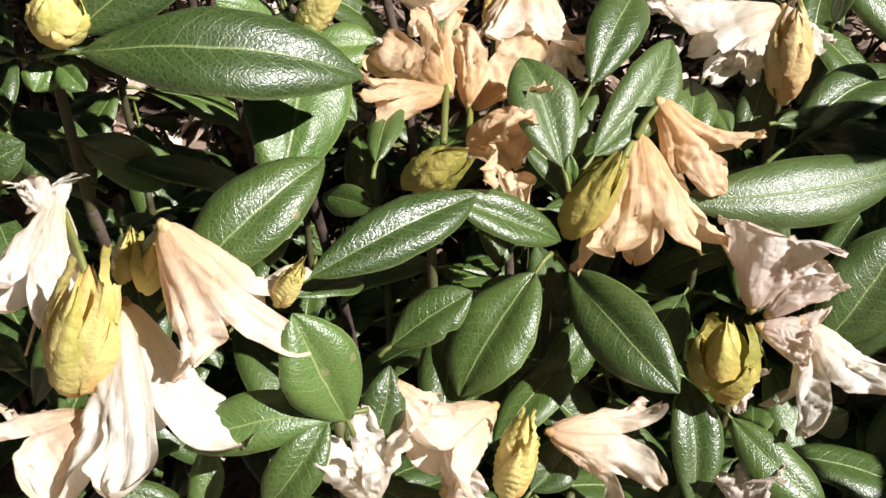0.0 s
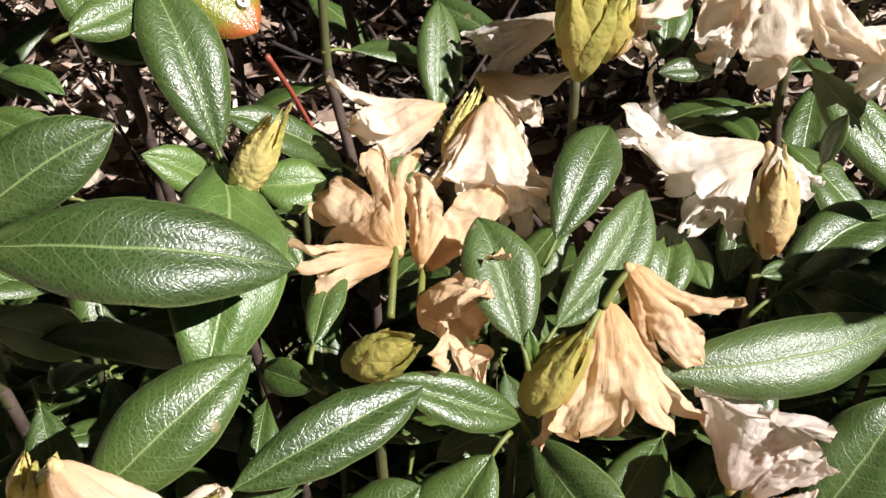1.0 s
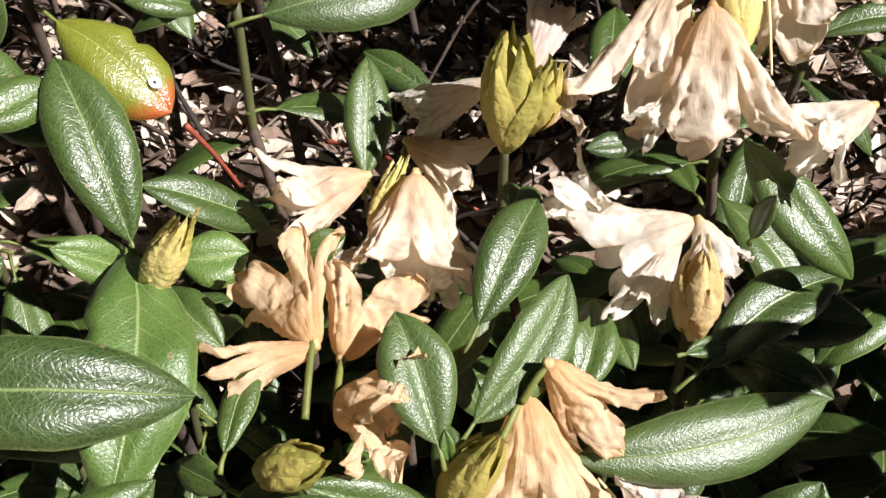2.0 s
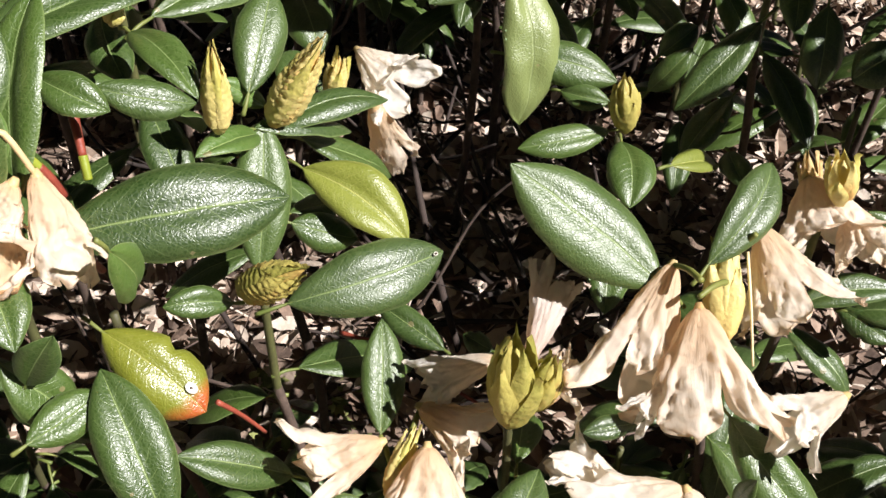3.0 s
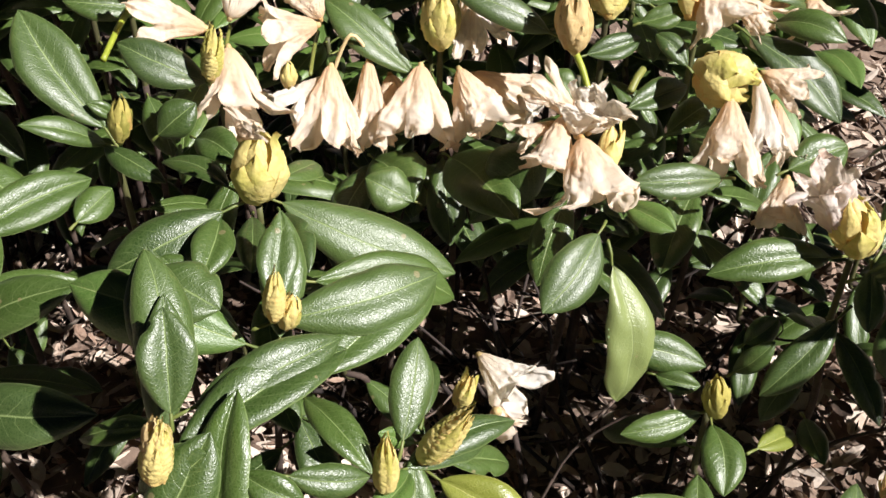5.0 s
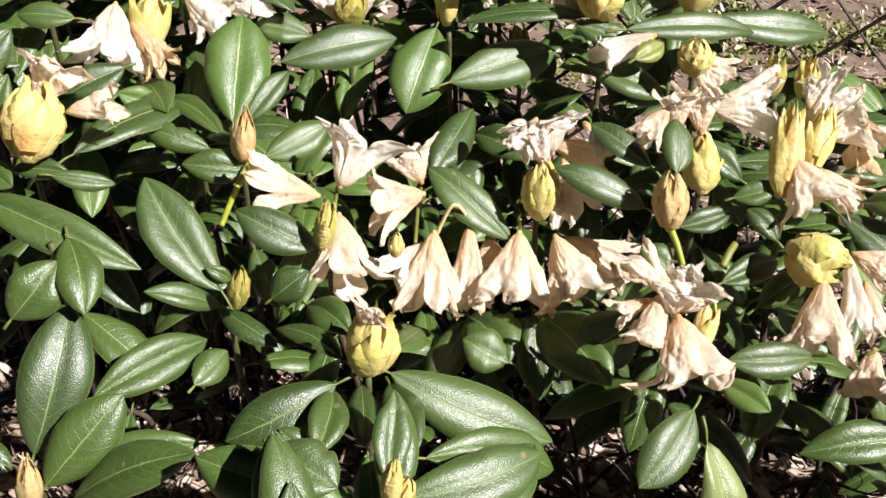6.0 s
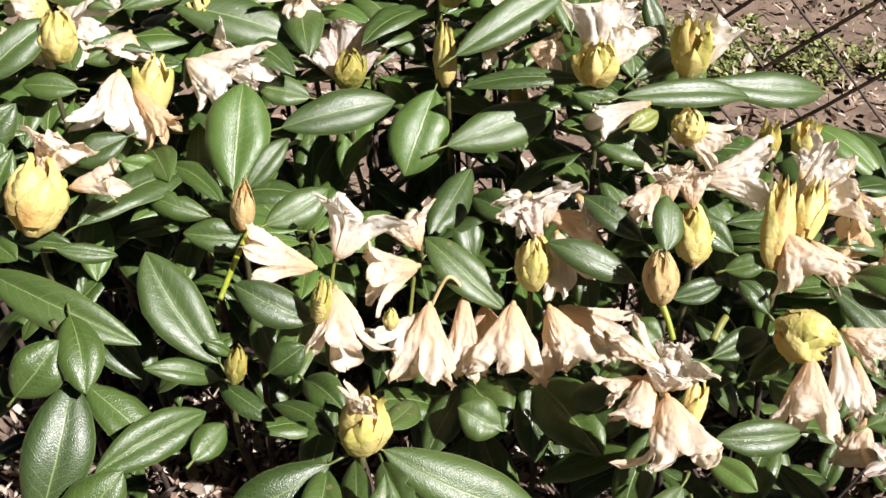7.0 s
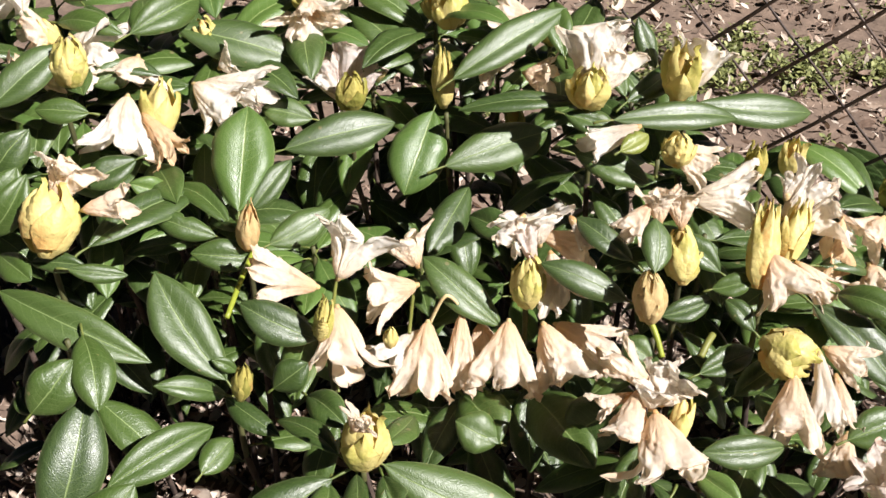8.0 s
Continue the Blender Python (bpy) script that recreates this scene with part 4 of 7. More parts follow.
corolla(s, (0.1636, 0.4581, 0.0745), (0.1848, 0.4356, 0.0429), 0.0515, "white", seed=15508, face=(-0.33, -0.68, 0.65))
corolla(s, (0.1281, 0.4540, 0.0500), (0.1424, 0.4431, 0.0444), 0.0210, "pink", seed=15509, face=(-0.26, -0.69, 0.67), flat=0.2, cut=0.8)
stalk(s, [(0.1343, 0.4781, 0.0914), (0.1268, 0.4843, 0.1018), (0.1193, 0.4904, 0.1081)], 0.0009, 0.0006, STYLE, "stamen")
stalk(s, [(0.1345, 0.4803, 0.0930), (0.1297, 0.4841, 0.0987), (0.1249, 0.4878, 0.1004)], 0.0009, 0.0006, STYLE, "stamen")
leaf(s, (0.1169, 0.4158, -0.0044), (0.1140, 0.4567, 0.0408), 0.0269, (-0.06, -0.74, 0.67), curl=0.03, fold=0.22, sway=-0.05)
leaf(s, (0.1360, 0.4429, 0.0278), (0.1768, 0.4084, 0.0029), 0.0254, (-0.07, -0.64, 0.77), curl=0.07, fold=-0.05, sway=-0.05)
leaf(s, (0.1791, 0.4489, 0.0139), (0.1924, 0.4483, 0.0262), 0.0189, (-0.53, -0.65, 0.54), curl=0.05, fold=0.15, sway=-0.02)
leaf(s, (0.1887, 0.4662, 0.0423), (0.2133, 0.4799, 0.0801), 0.0268, (-0.37, -0.77, 0.52), curl=0.07, fold=-0.05, sway=-0.05)

s = shoot((0.0164, 0.3981, 0.0322), (0.0451, 0.4352, -0.0113), "shoot with crumpled peach flowers")
underleaves(s, (0.0164, 0.3981, 0.0322), (0.0451, 0.4352, -0.0113), 16, 15651)
corolla(s, (0.0214, 0.4137, 0.0643), (-0.0101, 0.3875, 0.0587), 0.0474, "peach", seed=15652, face=(-0.01, -0.68, 0.73))
corolla(s, (-0.0293, 0.3730, 0.0514), (-0.0333, 0.3723, 0.0857), 0.0335, "white", seed=15653, face=(0.07, -0.65, 0.76), flat=0.3)
corolla(s, (0.0016, 0.3855, 0.0435), (0.0112, 0.3928, 0.0458), 0.0380, "white", seed=15654, face=(-0.01, -0.65, 0.76))
corolla(s, (-0.0190, 0.3999, 0.0918), (-0.0089, 0.3971, 0.0753), 0.0183, "peach", seed=15655, face=(0.03, -0.70, 0.71))
bud(s, (0.0275, 0.3946, 0.0271), (0.0354, 0.3970, 0.0815), 0.0184, "yellow", seed=15656, loose=0.5)
corolla(s, (0.0488, 0.4245, 0.0377), (0.0909, 0.4302, 0.0223), 0.0439, "peach", seed=15657, face=(-0.14, -0.67, 0.73))
corolla(s, (0.1425, 0.4061, -0.0044), (0.1408, 0.4228, 0.0153), 0.0287, "pink", seed=15658, face=(-0.27, -0.61, 0.74), flat=0.2, cut=0.8)
leaf(s, (0.0411, 0.4173, 0.0056), (0.0605, 0.4378, 0.0177), 0.0238, (0.06, -0.55, 0.83), curl=0.03, fold=0.22, sway=-0.05)

s = shoot((0.1724, 0.5765, 0.1318), (0.1999, 0.5931, -0.0081), "shoot with bleached white petals over an orange bud")
underleaves(s, (0.1724, 0.5765, 0.1318), (0.1999, 0.5931, -0.0081), 16, 23347)
corolla(s, (0.1682, 0.5890, 0.1663), (0.1228, 0.5810, 0.1533), 0.0479, "white", seed=23348, face=(-0.19, -0.65, 0.73))
corolla(s, (0.1430, 0.6112, 0.1420), (0.1054, 0.6025, 0.1769), 0.0275, "white", seed=23349, face=(-0.15, -0.68, 0.72))
corolla(s, (0.1625, 0.5899, 0.1574), (0.1365, 0.5389, 0.1507), 0.0208, "white", seed=23350, face=(-0.20, -0.62, 0.76))
corolla(s, (0.1704, 0.5877, 0.1677), (0.1811, 0.5720, 0.1498), 0.0278, "white", seed=23351, face=(-0.25, -0.64, 0.73))
bud(s, (0.1624, 0.5397, 0.1412), (0.1601, 0.5460, 0.1920), 0.0242, "tan", seed=23352)
leaf(s, (0.1856, 0.5796, 0.1148), (0.2564, 0.5676, 0.1213), 0.0306, (-0.62, -0.40, 0.66), curl=0.03, fold=0.15, sway=0.03)
leaf(s, (0.1175, 0.5817, 0.1252), (0.1377, 0.5323, 0.1302), 0.0243, (-0.31, -0.03, 0.95), curl=0.09, fold=0.02, sway=0.05)
leaf(s, (0.1626, 0.5421, 0.1294), (0.1844, 0.5531, 0.1230), 0.0105, (0.42, -0.35, 0.83), curl=0.03, fold=0.15, sway=0.05)
leaf(s, (0.1935, 0.5817, 0.1627), (0.1968, 0.5752, 0.1925), 0.0113, (-0.85, -0.53, -0.02), curl=0.05, fold=-0.05, sway=0.03)

s = shoot((0.0831, 0.6202, 0.1877), (0.1058, 0.6278, -0.0074), "shoot with an opening green bud and torn white petals")
underleaves(s, (0.0831, 0.6202, 0.1877), (0.1058, 0.6278, -0.0074), 3, 14578)
bud(s, (0.0824, 0.6095, 0.1905), (0.0834, 0.6129, 0.2470), 0.0278, "green", seed=14579, loose=1, rows=2)
bud(s, (0.0942, 0.6137, 0.1975), (0.1020, 0.6148, 0.2326), 0.0185, "green", seed=14580, loose=0.5, rows=2)
corolla(s, (0.0925, 0.6292, 0.2189), (0.1104, 0.6818, 0.2245), 0.0231, "pink", seed=14581, face=(-0.11, -0.79, 0.61), cut=0.8)
corolla(s, (0.1018, 0.6153, 0.2031), (0.1123, 0.6276, 0.2169), 0.0158, "peach", seed=14582, face=(-0.12, -0.75, 0.65))
corolla(s, (0.0754, 0.6374, 0.2085), (0.0356, 0.6381, 0.1859), 0.0287, "white", seed=14583, face=(-0.02, -0.75, 0.66))
corolla(s, (0.0950, 0.6231, 0.2137), (0.1147, 0.6213, 0.2120), 0.0236, "peach", seed=14584, face=(-0.12, -0.75, 0.65))
leaf(s, (0.0769, 0.6651, 0.1850), (0.0612, 0.6745, 0.1884), 0.0132, (-0.17, -0.57, 0.81), curl=0.03, fold=0.02, sway=0.00)

s = shoot((0.1864, 0.6335, 0.2293), (0.2011, 0.6869, -0.0063), "shoot with a hanging truss of cream flowers")
underleaves(s, (0.1864, 0.6335, 0.2293), (0.2011, 0.6869, -0.0063), 16, 14726)
corolla(s, (0.1699, 0.6300, 0.2520), (0.1723, 0.5909, 0.2138), 0.0643, "peach", seed=151, face=(-0.23, -0.70, 0.62), cut=0.52, flat=0.65)
corolla(s, (0.1601, 0.6523, 0.2588), (0.1370, 0.6110, 0.2175), 0.0452, "peach", seed=152, face=(-0.20, -0.72, 0.60), cut=0.58)
corolla(s, (0.2052, 0.6697, 0.2676), (0.2228, 0.6382, 0.2384), 0.0467, "peach", seed=153, face=(-0.27, -0.72, 0.56), cut=0.6)
corolla(s, (0.2399, 0.6044, 0.2188), (0.2079, 0.5909, 0.2087), 0.0343, "white", seed=154, face=(-0.34, -0.62, 0.66), cut=0.5)
corolla(s, (0.1588, 0.6093, 0.2192), (0.1385, 0.5978, 0.2117), 0.0143, "white", seed=155, face=(-0.21, -0.66, 0.68))
bud(s, (0.1853, 0.6294, 0.2276), (0.1857, 0.6622, 0.2646), 0.0229, "yellow", seed=156, loose=0.6)
stalk(s, [(0.1832, 0.6400, 0.2598), (0.1752, 0.6332, 0.2633), (0.1673, 0.6264, 0.2628)], 0.0017, 0.0014, STEM_GREEN, "pedicel")
stalk(s, [(0.1680, 0.6300, 0.2698), (0.1645, 0.6406, 0.2670), (0.1609, 0.6512, 0.2602)], 0.0017, 0.0014, STEM_GREEN, "pedicel")
stalk(s, [(0.1908, 0.6574, 0.2602), (0.1941, 0.6560, 0.2708), (0.1974, 0.6546, 0.2773)], 0.0017, 0.0014, STEM_GREEN, "pedicel")
stalk(s, [(0.1967, 0.6576, 0.2632), (0.1969, 0.6367, 0.2472), (0.1972, 0.6159, 0.2272)], 0.0009, 0.0006, STYLE, "stamen")
leaf(s, (0.1569, 0.6480, 0.2492), (0.0813, 0.6795, 0.2993), 0.0500, (0.02, -0.57, 0.82), "glossy", curl=-0.02, fold=0.02, sway=-0.02)
leaf(s, (0.1756, 0.6477, 0.2636), (0.2133, 0.6970, 0.2877), 0.0282, (0.27, -0.51, 0.82), "glossy", curl=0.12, fold=0.15, sway=-0.02)
leaf(s, (0.1909, 0.6119, 0.1959), (0.2405, 0.5680, 0.1506), 0.0310, (-0.03, -0.73, 0.68), curl=0.09, fold=0.02, sway=-0.05)
leaf(s, (0.1445, 0.6054, 0.1976), (0.1169, 0.5957, 0.2021), 0.0124, (0.32, -0.57, 0.76), curl=0.05, fold=0.02, sway=-0.02)
leaf(s, (0.2324, 0.6672, 0.2169), (0.2874, 0.6706, 0.2251), 0.0206, (-0.13, -0.27, 0.96), curl=0.07, fold=0.15, sway=0.05)
leaf(s, (0.2634, 0.6823, 0.2018), (0.2868, 0.6606, 0.1973), 0.0177, (-0.37, -0.55, 0.75), curl=0.07, fold=0.02, sway=0.00)

s = shoot((0.2388, 0.6822, 0.2557), (0.2147, 0.7324, -0.0054), "shoot with faded flowers and upright bracts")
underleaves(s, (0.2388, 0.6822, 0.2557), (0.2147, 0.7324, -0.0054), 16, 14874)
corolla(s, (0.2340, 0.6976, 0.2784), (0.2406, 0.6718, 0.2555), 0.0513, "peach", seed=161, face=(-0.31, -0.73, 0.52), crumple=1.15, cut=0.7)
corolla(s, (0.2513, 0.6850, 0.2707), (0.2604, 0.6638, 0.2530), 0.0322, "peach", seed=162, face=(-0.34, -0.71, 0.54))
bud(s, (0.2459, 0.6807, 0.2733), (0.2406, 0.6827, 0.3021), 0.0173, "yellow", seed=14877, loose=1)
bud(s, (0.2387, 0.6999, 0.2635), (0.2312, 0.7017, 0.2915), 0.0120, "tan", seed=14878, loose=1)
leaf(s, (0.2690, 0.6782, 0.2030), (0.3073, 0.6680, 0.2100), 0.0218, (-0.29, -0.56, 0.78), curl=0.07, fold=0.22, sway=0.03)
leaf(s, (0.2604, 0.6841, 0.2661), (0.2861, 0.6741, 0.2472), 0.0210, (0.10, -0.82, 0.56), curl=0.05, fold=0.22, sway=-0.02)

s = shoot((-0.0382, 0.6485, 0.2429), (-0.0229, 0.6524, -0.0070), "shoot with a wrinkled yellow bud between glossy leaves")
underleaves(s, (-0.0382, 0.6485, 0.2429), (-0.0229, 0.6524, -0.0070), 3, 15022)
leaf(s, (-0.0268, 0.6468, 0.2377), (0.0500, 0.6844, 0.2392), 0.0400, (0.25, -0.66, 0.71), "glossy", curl=0.12, fold=0.02, sway=-0.02, spot=0.93)
bud(s, (-0.0469, 0.6412, 0.2520), (-0.0105, 0.6279, 0.2789), 0.0216, "green", seed=15024)
leaf(s, (-0.0515, 0.6417, 0.2431), (-0.0800, 0.6260, 0.2555), 0.0165, (0.57, -0.58, 0.58), curl=0.09, fold=0.08, sway=-0.05)
leaf(s, (-0.0393, 0.6524, 0.2535), (-0.0370, 0.6981, 0.3114), 0.0333, (0.30, -0.75, 0.58), "glossy", curl=0.05, fold=0.05, sway=0.00)
leaf(s, (-0.1144, 0.6115, 0.3112), (-0.0191, 0.6450, 0.3070), 0.0448, (0.25, -0.63, 0.73), "green", curl=0.06, fold=0.06, sway=0.00)
leaf(s, (-0.0229, 0.7148, 0.2694), (0.0323, 0.6842, 0.2468), 0.0334, (0.01, -0.58, 0.82), "yellow", curl=0.07, fold=0.22, sway=0.05)
leaf(s, (-0.0282, 0.6921, 0.2515), (0.0056, 0.6945, 0.2387), 0.0228, (0.31, -0.63, 0.71), curl=0.03, fold=-0.05, sway=-0.02)
leaf(s, (0.0011, 0.7443, 0.2219), (0.0189, 0.7060, 0.2318), 0.0195, (-0.37, 0.07, 0.93), curl=0.07, fold=0.08, sway=-0.02)

s = shoot((-0.0412, 0.6959, 0.3082), (-0.0247, 0.6998, -0.0060), "shoot with two ribbed yellow buds ringed by leaves")
underleaves(s, (-0.0412, 0.6959, 0.3082), (-0.0247, 0.6998, -0.0060), 4, 15170)
bud(s, (-0.0331, 0.6988, 0.3077), (-0.0030, 0.6949, 0.3602), 0.0198, "yellow", seed=15171)
bud(s, (-0.0507, 0.6634, 0.3280), (-0.0485, 0.6647, 0.3742), 0.0152, "yellow", seed=15172)
leaf(s, (-0.0425, 0.6980, 0.3261), (-0.0339, 0.7452, 0.3580), 0.0281, (0.38, -0.42, 0.83), "glossy", curl=0.05, fold=-0.05, sway=0.00)
leaf(s, (-0.0960, 0.6482, 0.3610), (-0.0572, 0.6585, 0.3468), 0.0206, (0.41, -0.64, 0.65), curl=0.07, fold=-0.05, sway=-0.05)
leaf(s, (-0.1169, 0.6444, 0.3685), (-0.0869, 0.6338, 0.3593), 0.0188, (0.04, -0.59, 0.81), curl=0.12, fold=0.15, sway=-0.05)
leaf(s, (-0.0365, 0.7081, 0.3122), (-0.0548, 0.6971, 0.3336), 0.0141, (0.73, -0.61, 0.31), "fresh", curl=0.03, fold=-0.05, sway=0.00)
leaf(s, (-0.0352, 0.7000, 0.3019), (0.0213, 0.7350, 0.2998), 0.0246, (0.07, -0.05, 1.00), curl=0.09, fold=-0.05, sway=0.05)
leaf(s, (-0.0226, 0.7223, 0.2829), (0.0230, 0.7544, 0.2361), 0.0269, (0.68, 0.09, 0.73), curl=0.03, fold=0.08, sway=-0.02)
leaf(s, (-0.0406, 0.6925, 0.3102), (0.0026, 0.7297, 0.2840), 0.0232, (0.28, 0.32, 0.91), curl=0.05, fold=-0.05, sway=0.05)
leaf(s, (-0.0397, 0.6929, 0.3063), (-0.0585, 0.6495, 0.3261), 0.0190, (0.43, 0.21, 0.88), "fresh", curl=0.09, fold=0.15, sway=0.05)
leaf(s, (-0.0939, 0.7040, 0.3550), (-0.0565, 0.6589, 0.3507), 0.0222, (0.11, -0.00, 0.99), curl=0.12, fold=0.15, sway=-0.02)
leaf(s, (-0.0322, 0.7399, 0.2977), (-0.0264, 0.7867, 0.2965), 0.0188, (0.38, -0.02, 0.92), curl=0.07, fold=0.08, sway=0.05)
corolla(s, (0.0031, 0.7924, 0.2927), (0.0294, 0.7670, 0.2815), 0.0371, "white", seed=15183, face=(0.04, -0.81, 0.58))
corolla(s, (0.0121, 0.7588, 0.2796), (0.0237, 0.8005, 0.2070), 0.0304, "peach", seed=15184, face=(0.03, -0.78, 0.63))
bud(s, (-0.0103, 0.7621, 0.2790), (-0.0042, 0.7627, 0.3095), 0.0143, "yellow", seed=15185, loose=0.7)

s = shoot((-0.1073, 0.6344, 0.2434), (-0.0822, 0.6690, -0.0066), "shoot with a yellowing leaf reddened at its tip")
underleaves(s, (-0.1073, 0.6344, 0.2434), (-0.0822, 0.6690, -0.0066), 2, 15318)
leaf(s, (-0.1062, 0.6130, 0.2530), (-0.0595, 0.5914, 0.2224), 0.0344, (0.22, -0.60, 0.77), "turning", curl=0.10, fold=-0.05, sway=0.03, spot=0.80)
leaf(s, (-0.0768, 0.5720, 0.3378), (-0.0823, 0.6025, 0.2870), 0.0242, (0.96, -0.18, -0.22), "fresh", curl=0.05, fold=0.02, sway=0.03)
leaf(s, (-0.1298, 0.5613, 0.2361), (-0.1040, 0.5891, 0.2391), 0.0233, (0.47, -0.51, 0.72), curl=0.03, fold=0.02, sway=-0.02)
leaf(s, (-0.1317, 0.5811, 0.2521), (-0.1116, 0.5767, 0.2859), 0.0201, (-0.05, -0.99, -0.10), curl=0.03, fold=0.15, sway=0.03)
leaf(s, (-0.1373, 0.5990, 0.2238), (-0.1068, 0.5846, 0.2121), 0.0198, (0.09, -0.50, 0.86), curl=0.05, fold=0.08, sway=-0.05)
leaf(s, (-0.1364, 0.4529, 0.2194), (-0.0879, 0.4732, 0.2462), 0.0299, (0.10, -0.87, 0.48), curl=0.05, fold=0.08, sway=0.03)
leaf(s, (-0.1413, 0.4917, 0.2384), (-0.1065, 0.4817, 0.2253), 0.0178, (0.09, -0.65, 0.75), curl=0.09, fold=0.15, sway=0.05)
leaf(s, (-0.1435, 0.5221, 0.2387), (-0.1148, 0.5049, 0.2408), 0.0129, (-0.13, -0.09, 0.99), "fresh", curl=0.09, fold=0.15, sway=0.00)
stalk(s, [(-0.1041, 0.6113, 0.2957), (-0.1061, 0.6242, 0.2841), (-0.1082, 0.6371, 0.2685)], 0.0024, 0.0019, RED_BARK, "twig")
stalk(s, [(-0.0617, 0.6189, 0.1970), (-0.0541, 0.6319, 0.1713), (-0.0465, 0.6450, 0.1415)], 0.0015, 0.0011, RED_BARK, "twig")

s = shoot((-0.1301, 0.5965, 0.3115), (-0.1073, 0.6350, -0.0073), "shoot with a withered crumpled flower on an arched stalk")
underleaves(s, (-0.1301, 0.5965, 0.3115), (-0.1073, 0.6350, -0.0073), 0, 15466)
corolla(s, (-0.1147, 0.6133, 0.3417), (-0.1042, 0.5912, 0.3032), 0.0334, "peach", seed=15467, face=(0.31, -0.67, 0.68), crumple=1.7, cut=0.7)
corolla(s, (-0.1233, 0.6094, 0.3405), (-0.1336, 0.6011, 0.3272), 0.0283, "peach", seed=15468, face=(0.35, -0.67, 0.65), crumple=2.2, flat=0.2, cut=0.9)
corolla(s, (-0.1299, 0.6024, 0.3292), (-0.1338, 0.5951, 0.3094), 0.0262, "brown", seed=15469, face=(0.35, -0.65, 0.67), crumple=2.2, flat=0.2, cut=0.9)
stalk(s, [(-0.1313, 0.6066, 0.3382), (-0.1230, 0.6099, 0.3660), (-0.1147, 0.6133, 0.3417)], 0.0016, 0.0013, STYLE, "pedicel")
leaf(s, (-0.1469, 0.6007, 0.3070), (-0.1230, 0.5668, 0.2893), 0.0300, (0.22, -0.32, 0.92), curl=0.05, fold=0.15, sway=0.05)
leaf(s, (-0.1261, 0.6132, 0.3263), (-0.1229, 0.6753, 0.3932), 0.0352, (-0.50, -0.62, 0.60), "green", curl=0.03, fold=0.20, sway=0.03)
leaf(s, (-0.1343, 0.6070, 0.3263), (-0.1246, 0.6133, 0.3769), 0.0192, (-0.29, -0.94, 0.17), curl=0.03, fold=-0.05, sway=0.05)
leaf(s, (-0.1509, 0.6572, 0.3677), (-0.0721, 0.7261, 0.3711), 0.0387, (0.06, -0.12, 0.99), curl=0.07, fold=0.22, sway=0.00)
leaf(s, (-0.1415, 0.5851, 0.2612), (-0.1179, 0.5902, 0.2206), 0.0288, (0.75, -0.55, 0.37), curl=0.05, fold=0.15, sway=-0.02)
leaf(s, (-0.1683, 0.5963, 0.2591), (-0.1487, 0.5771, 0.2429), 0.0257, (0.30, -0.42, 0.86), curl=0.12, fold=0.22, sway=-0.05)

s = shoot((-0.1114, 0.7505, 0.3491), (-0.1140, 0.7782, -0.0044), "shoot with a slim yellow bud in a whorl of long leaves")
underleaves(s, (-0.1114, 0.7505, 0.3491), (-0.1140, 0.7782, -0.0044), 6, 15614)
leaf(s, (-0.1925, 0.7766, 0.3615), (-0.1363, 0.7570, 0.3476), 0.0267, (-0.03, -0.64, 0.77), curl=0.09, fold=-0.05, sway=0.05)
leaf(s, (-0.0884, 0.7225, 0.3523), (-0.0261, 0.8131, 0.3518), 0.0407, (0.18, -0.12, 0.98), curl=0.03, fold=0.08, sway=-0.02)
leaf(s, (-0.1123, 0.7508, 0.3523), (-0.1142, 0.8109, 0.3963), 0.0311, (-0.07, -0.41, 0.91), "glossy", curl=0.03, fold=0.02, sway=-0.02)
bud(s, (-0.1078, 0.7494, 0.3598), (-0.1017, 0.7500, 0.3881), 0.0148, "yellow", seed=15618)
bud(s, (-0.0993, 0.6969, 0.3615), (-0.0960, 0.6975, 0.3736), 0.0105, "yellow", seed=15619)
leaf(s, (-0.0949, 0.7884, 0.3604), (-0.0122, 0.8219, 0.3161), 0.0376, (0.54, -0.31, 0.78), curl=0.09, fold=0.22, sway=0.05)
leaf(s, (-0.1654, 0.7926, 0.3576), (-0.1856, 0.8002, 0.3702), 0.0183, (0.19, -0.67, 0.71), curl=0.09, fold=-0.05, sway=0.05)
leaf(s, (-0.1650, 0.6811, 0.3582), (-0.1763, 0.7518, 0.4184), 0.0339, (0.41, -0.45, 0.79), "glossy", curl=0.09, fold=-0.05, sway=-0.05)
leaf(s, (-0.1638, 0.6732, 0.3600), (-0.1631, 0.7256, 0.4099), 0.0284, (0.42, -0.73, 0.54), "glossy", curl=0.05, fold=0.08, sway=-0.02)
bud(s, (-0.1583, 0.6399, 0.3674), (-0.1476, 0.6431, 0.4122), 0.0178, "yellow", seed=15624)
leaf(s, (-0.1346, 0.6136, 0.3370), (-0.1336, 0.6338, 0.3623), 0.0176, (0.00, -0.78, 0.62), "fresh", curl=0.05, fold=0.05, sway=0.00)
leaf(s, (-0.1787, 0.6198, 0.3548), (-0.1490, 0.5917, 0.3267), 0.0318, (0.00, -0.71, 0.71), "fresh", curl=0.10, fold=0.05, sway=0.00)
leaf(s, (-0.1640, 0.6153, 0.3318), (-0.1319, 0.6554, 0.3854), 0.0346, (-0.10, -0.77, 0.63), "green", curl=0.05, fold=0.05, sway=0.00)
leaf(s, (-0.1686, 0.6430, 0.3550), (-0.1331, 0.6464, 0.3804), 0.0308, (-0.24, -0.86, 0.45), curl=0.07, fold=-0.05, sway=-0.05)
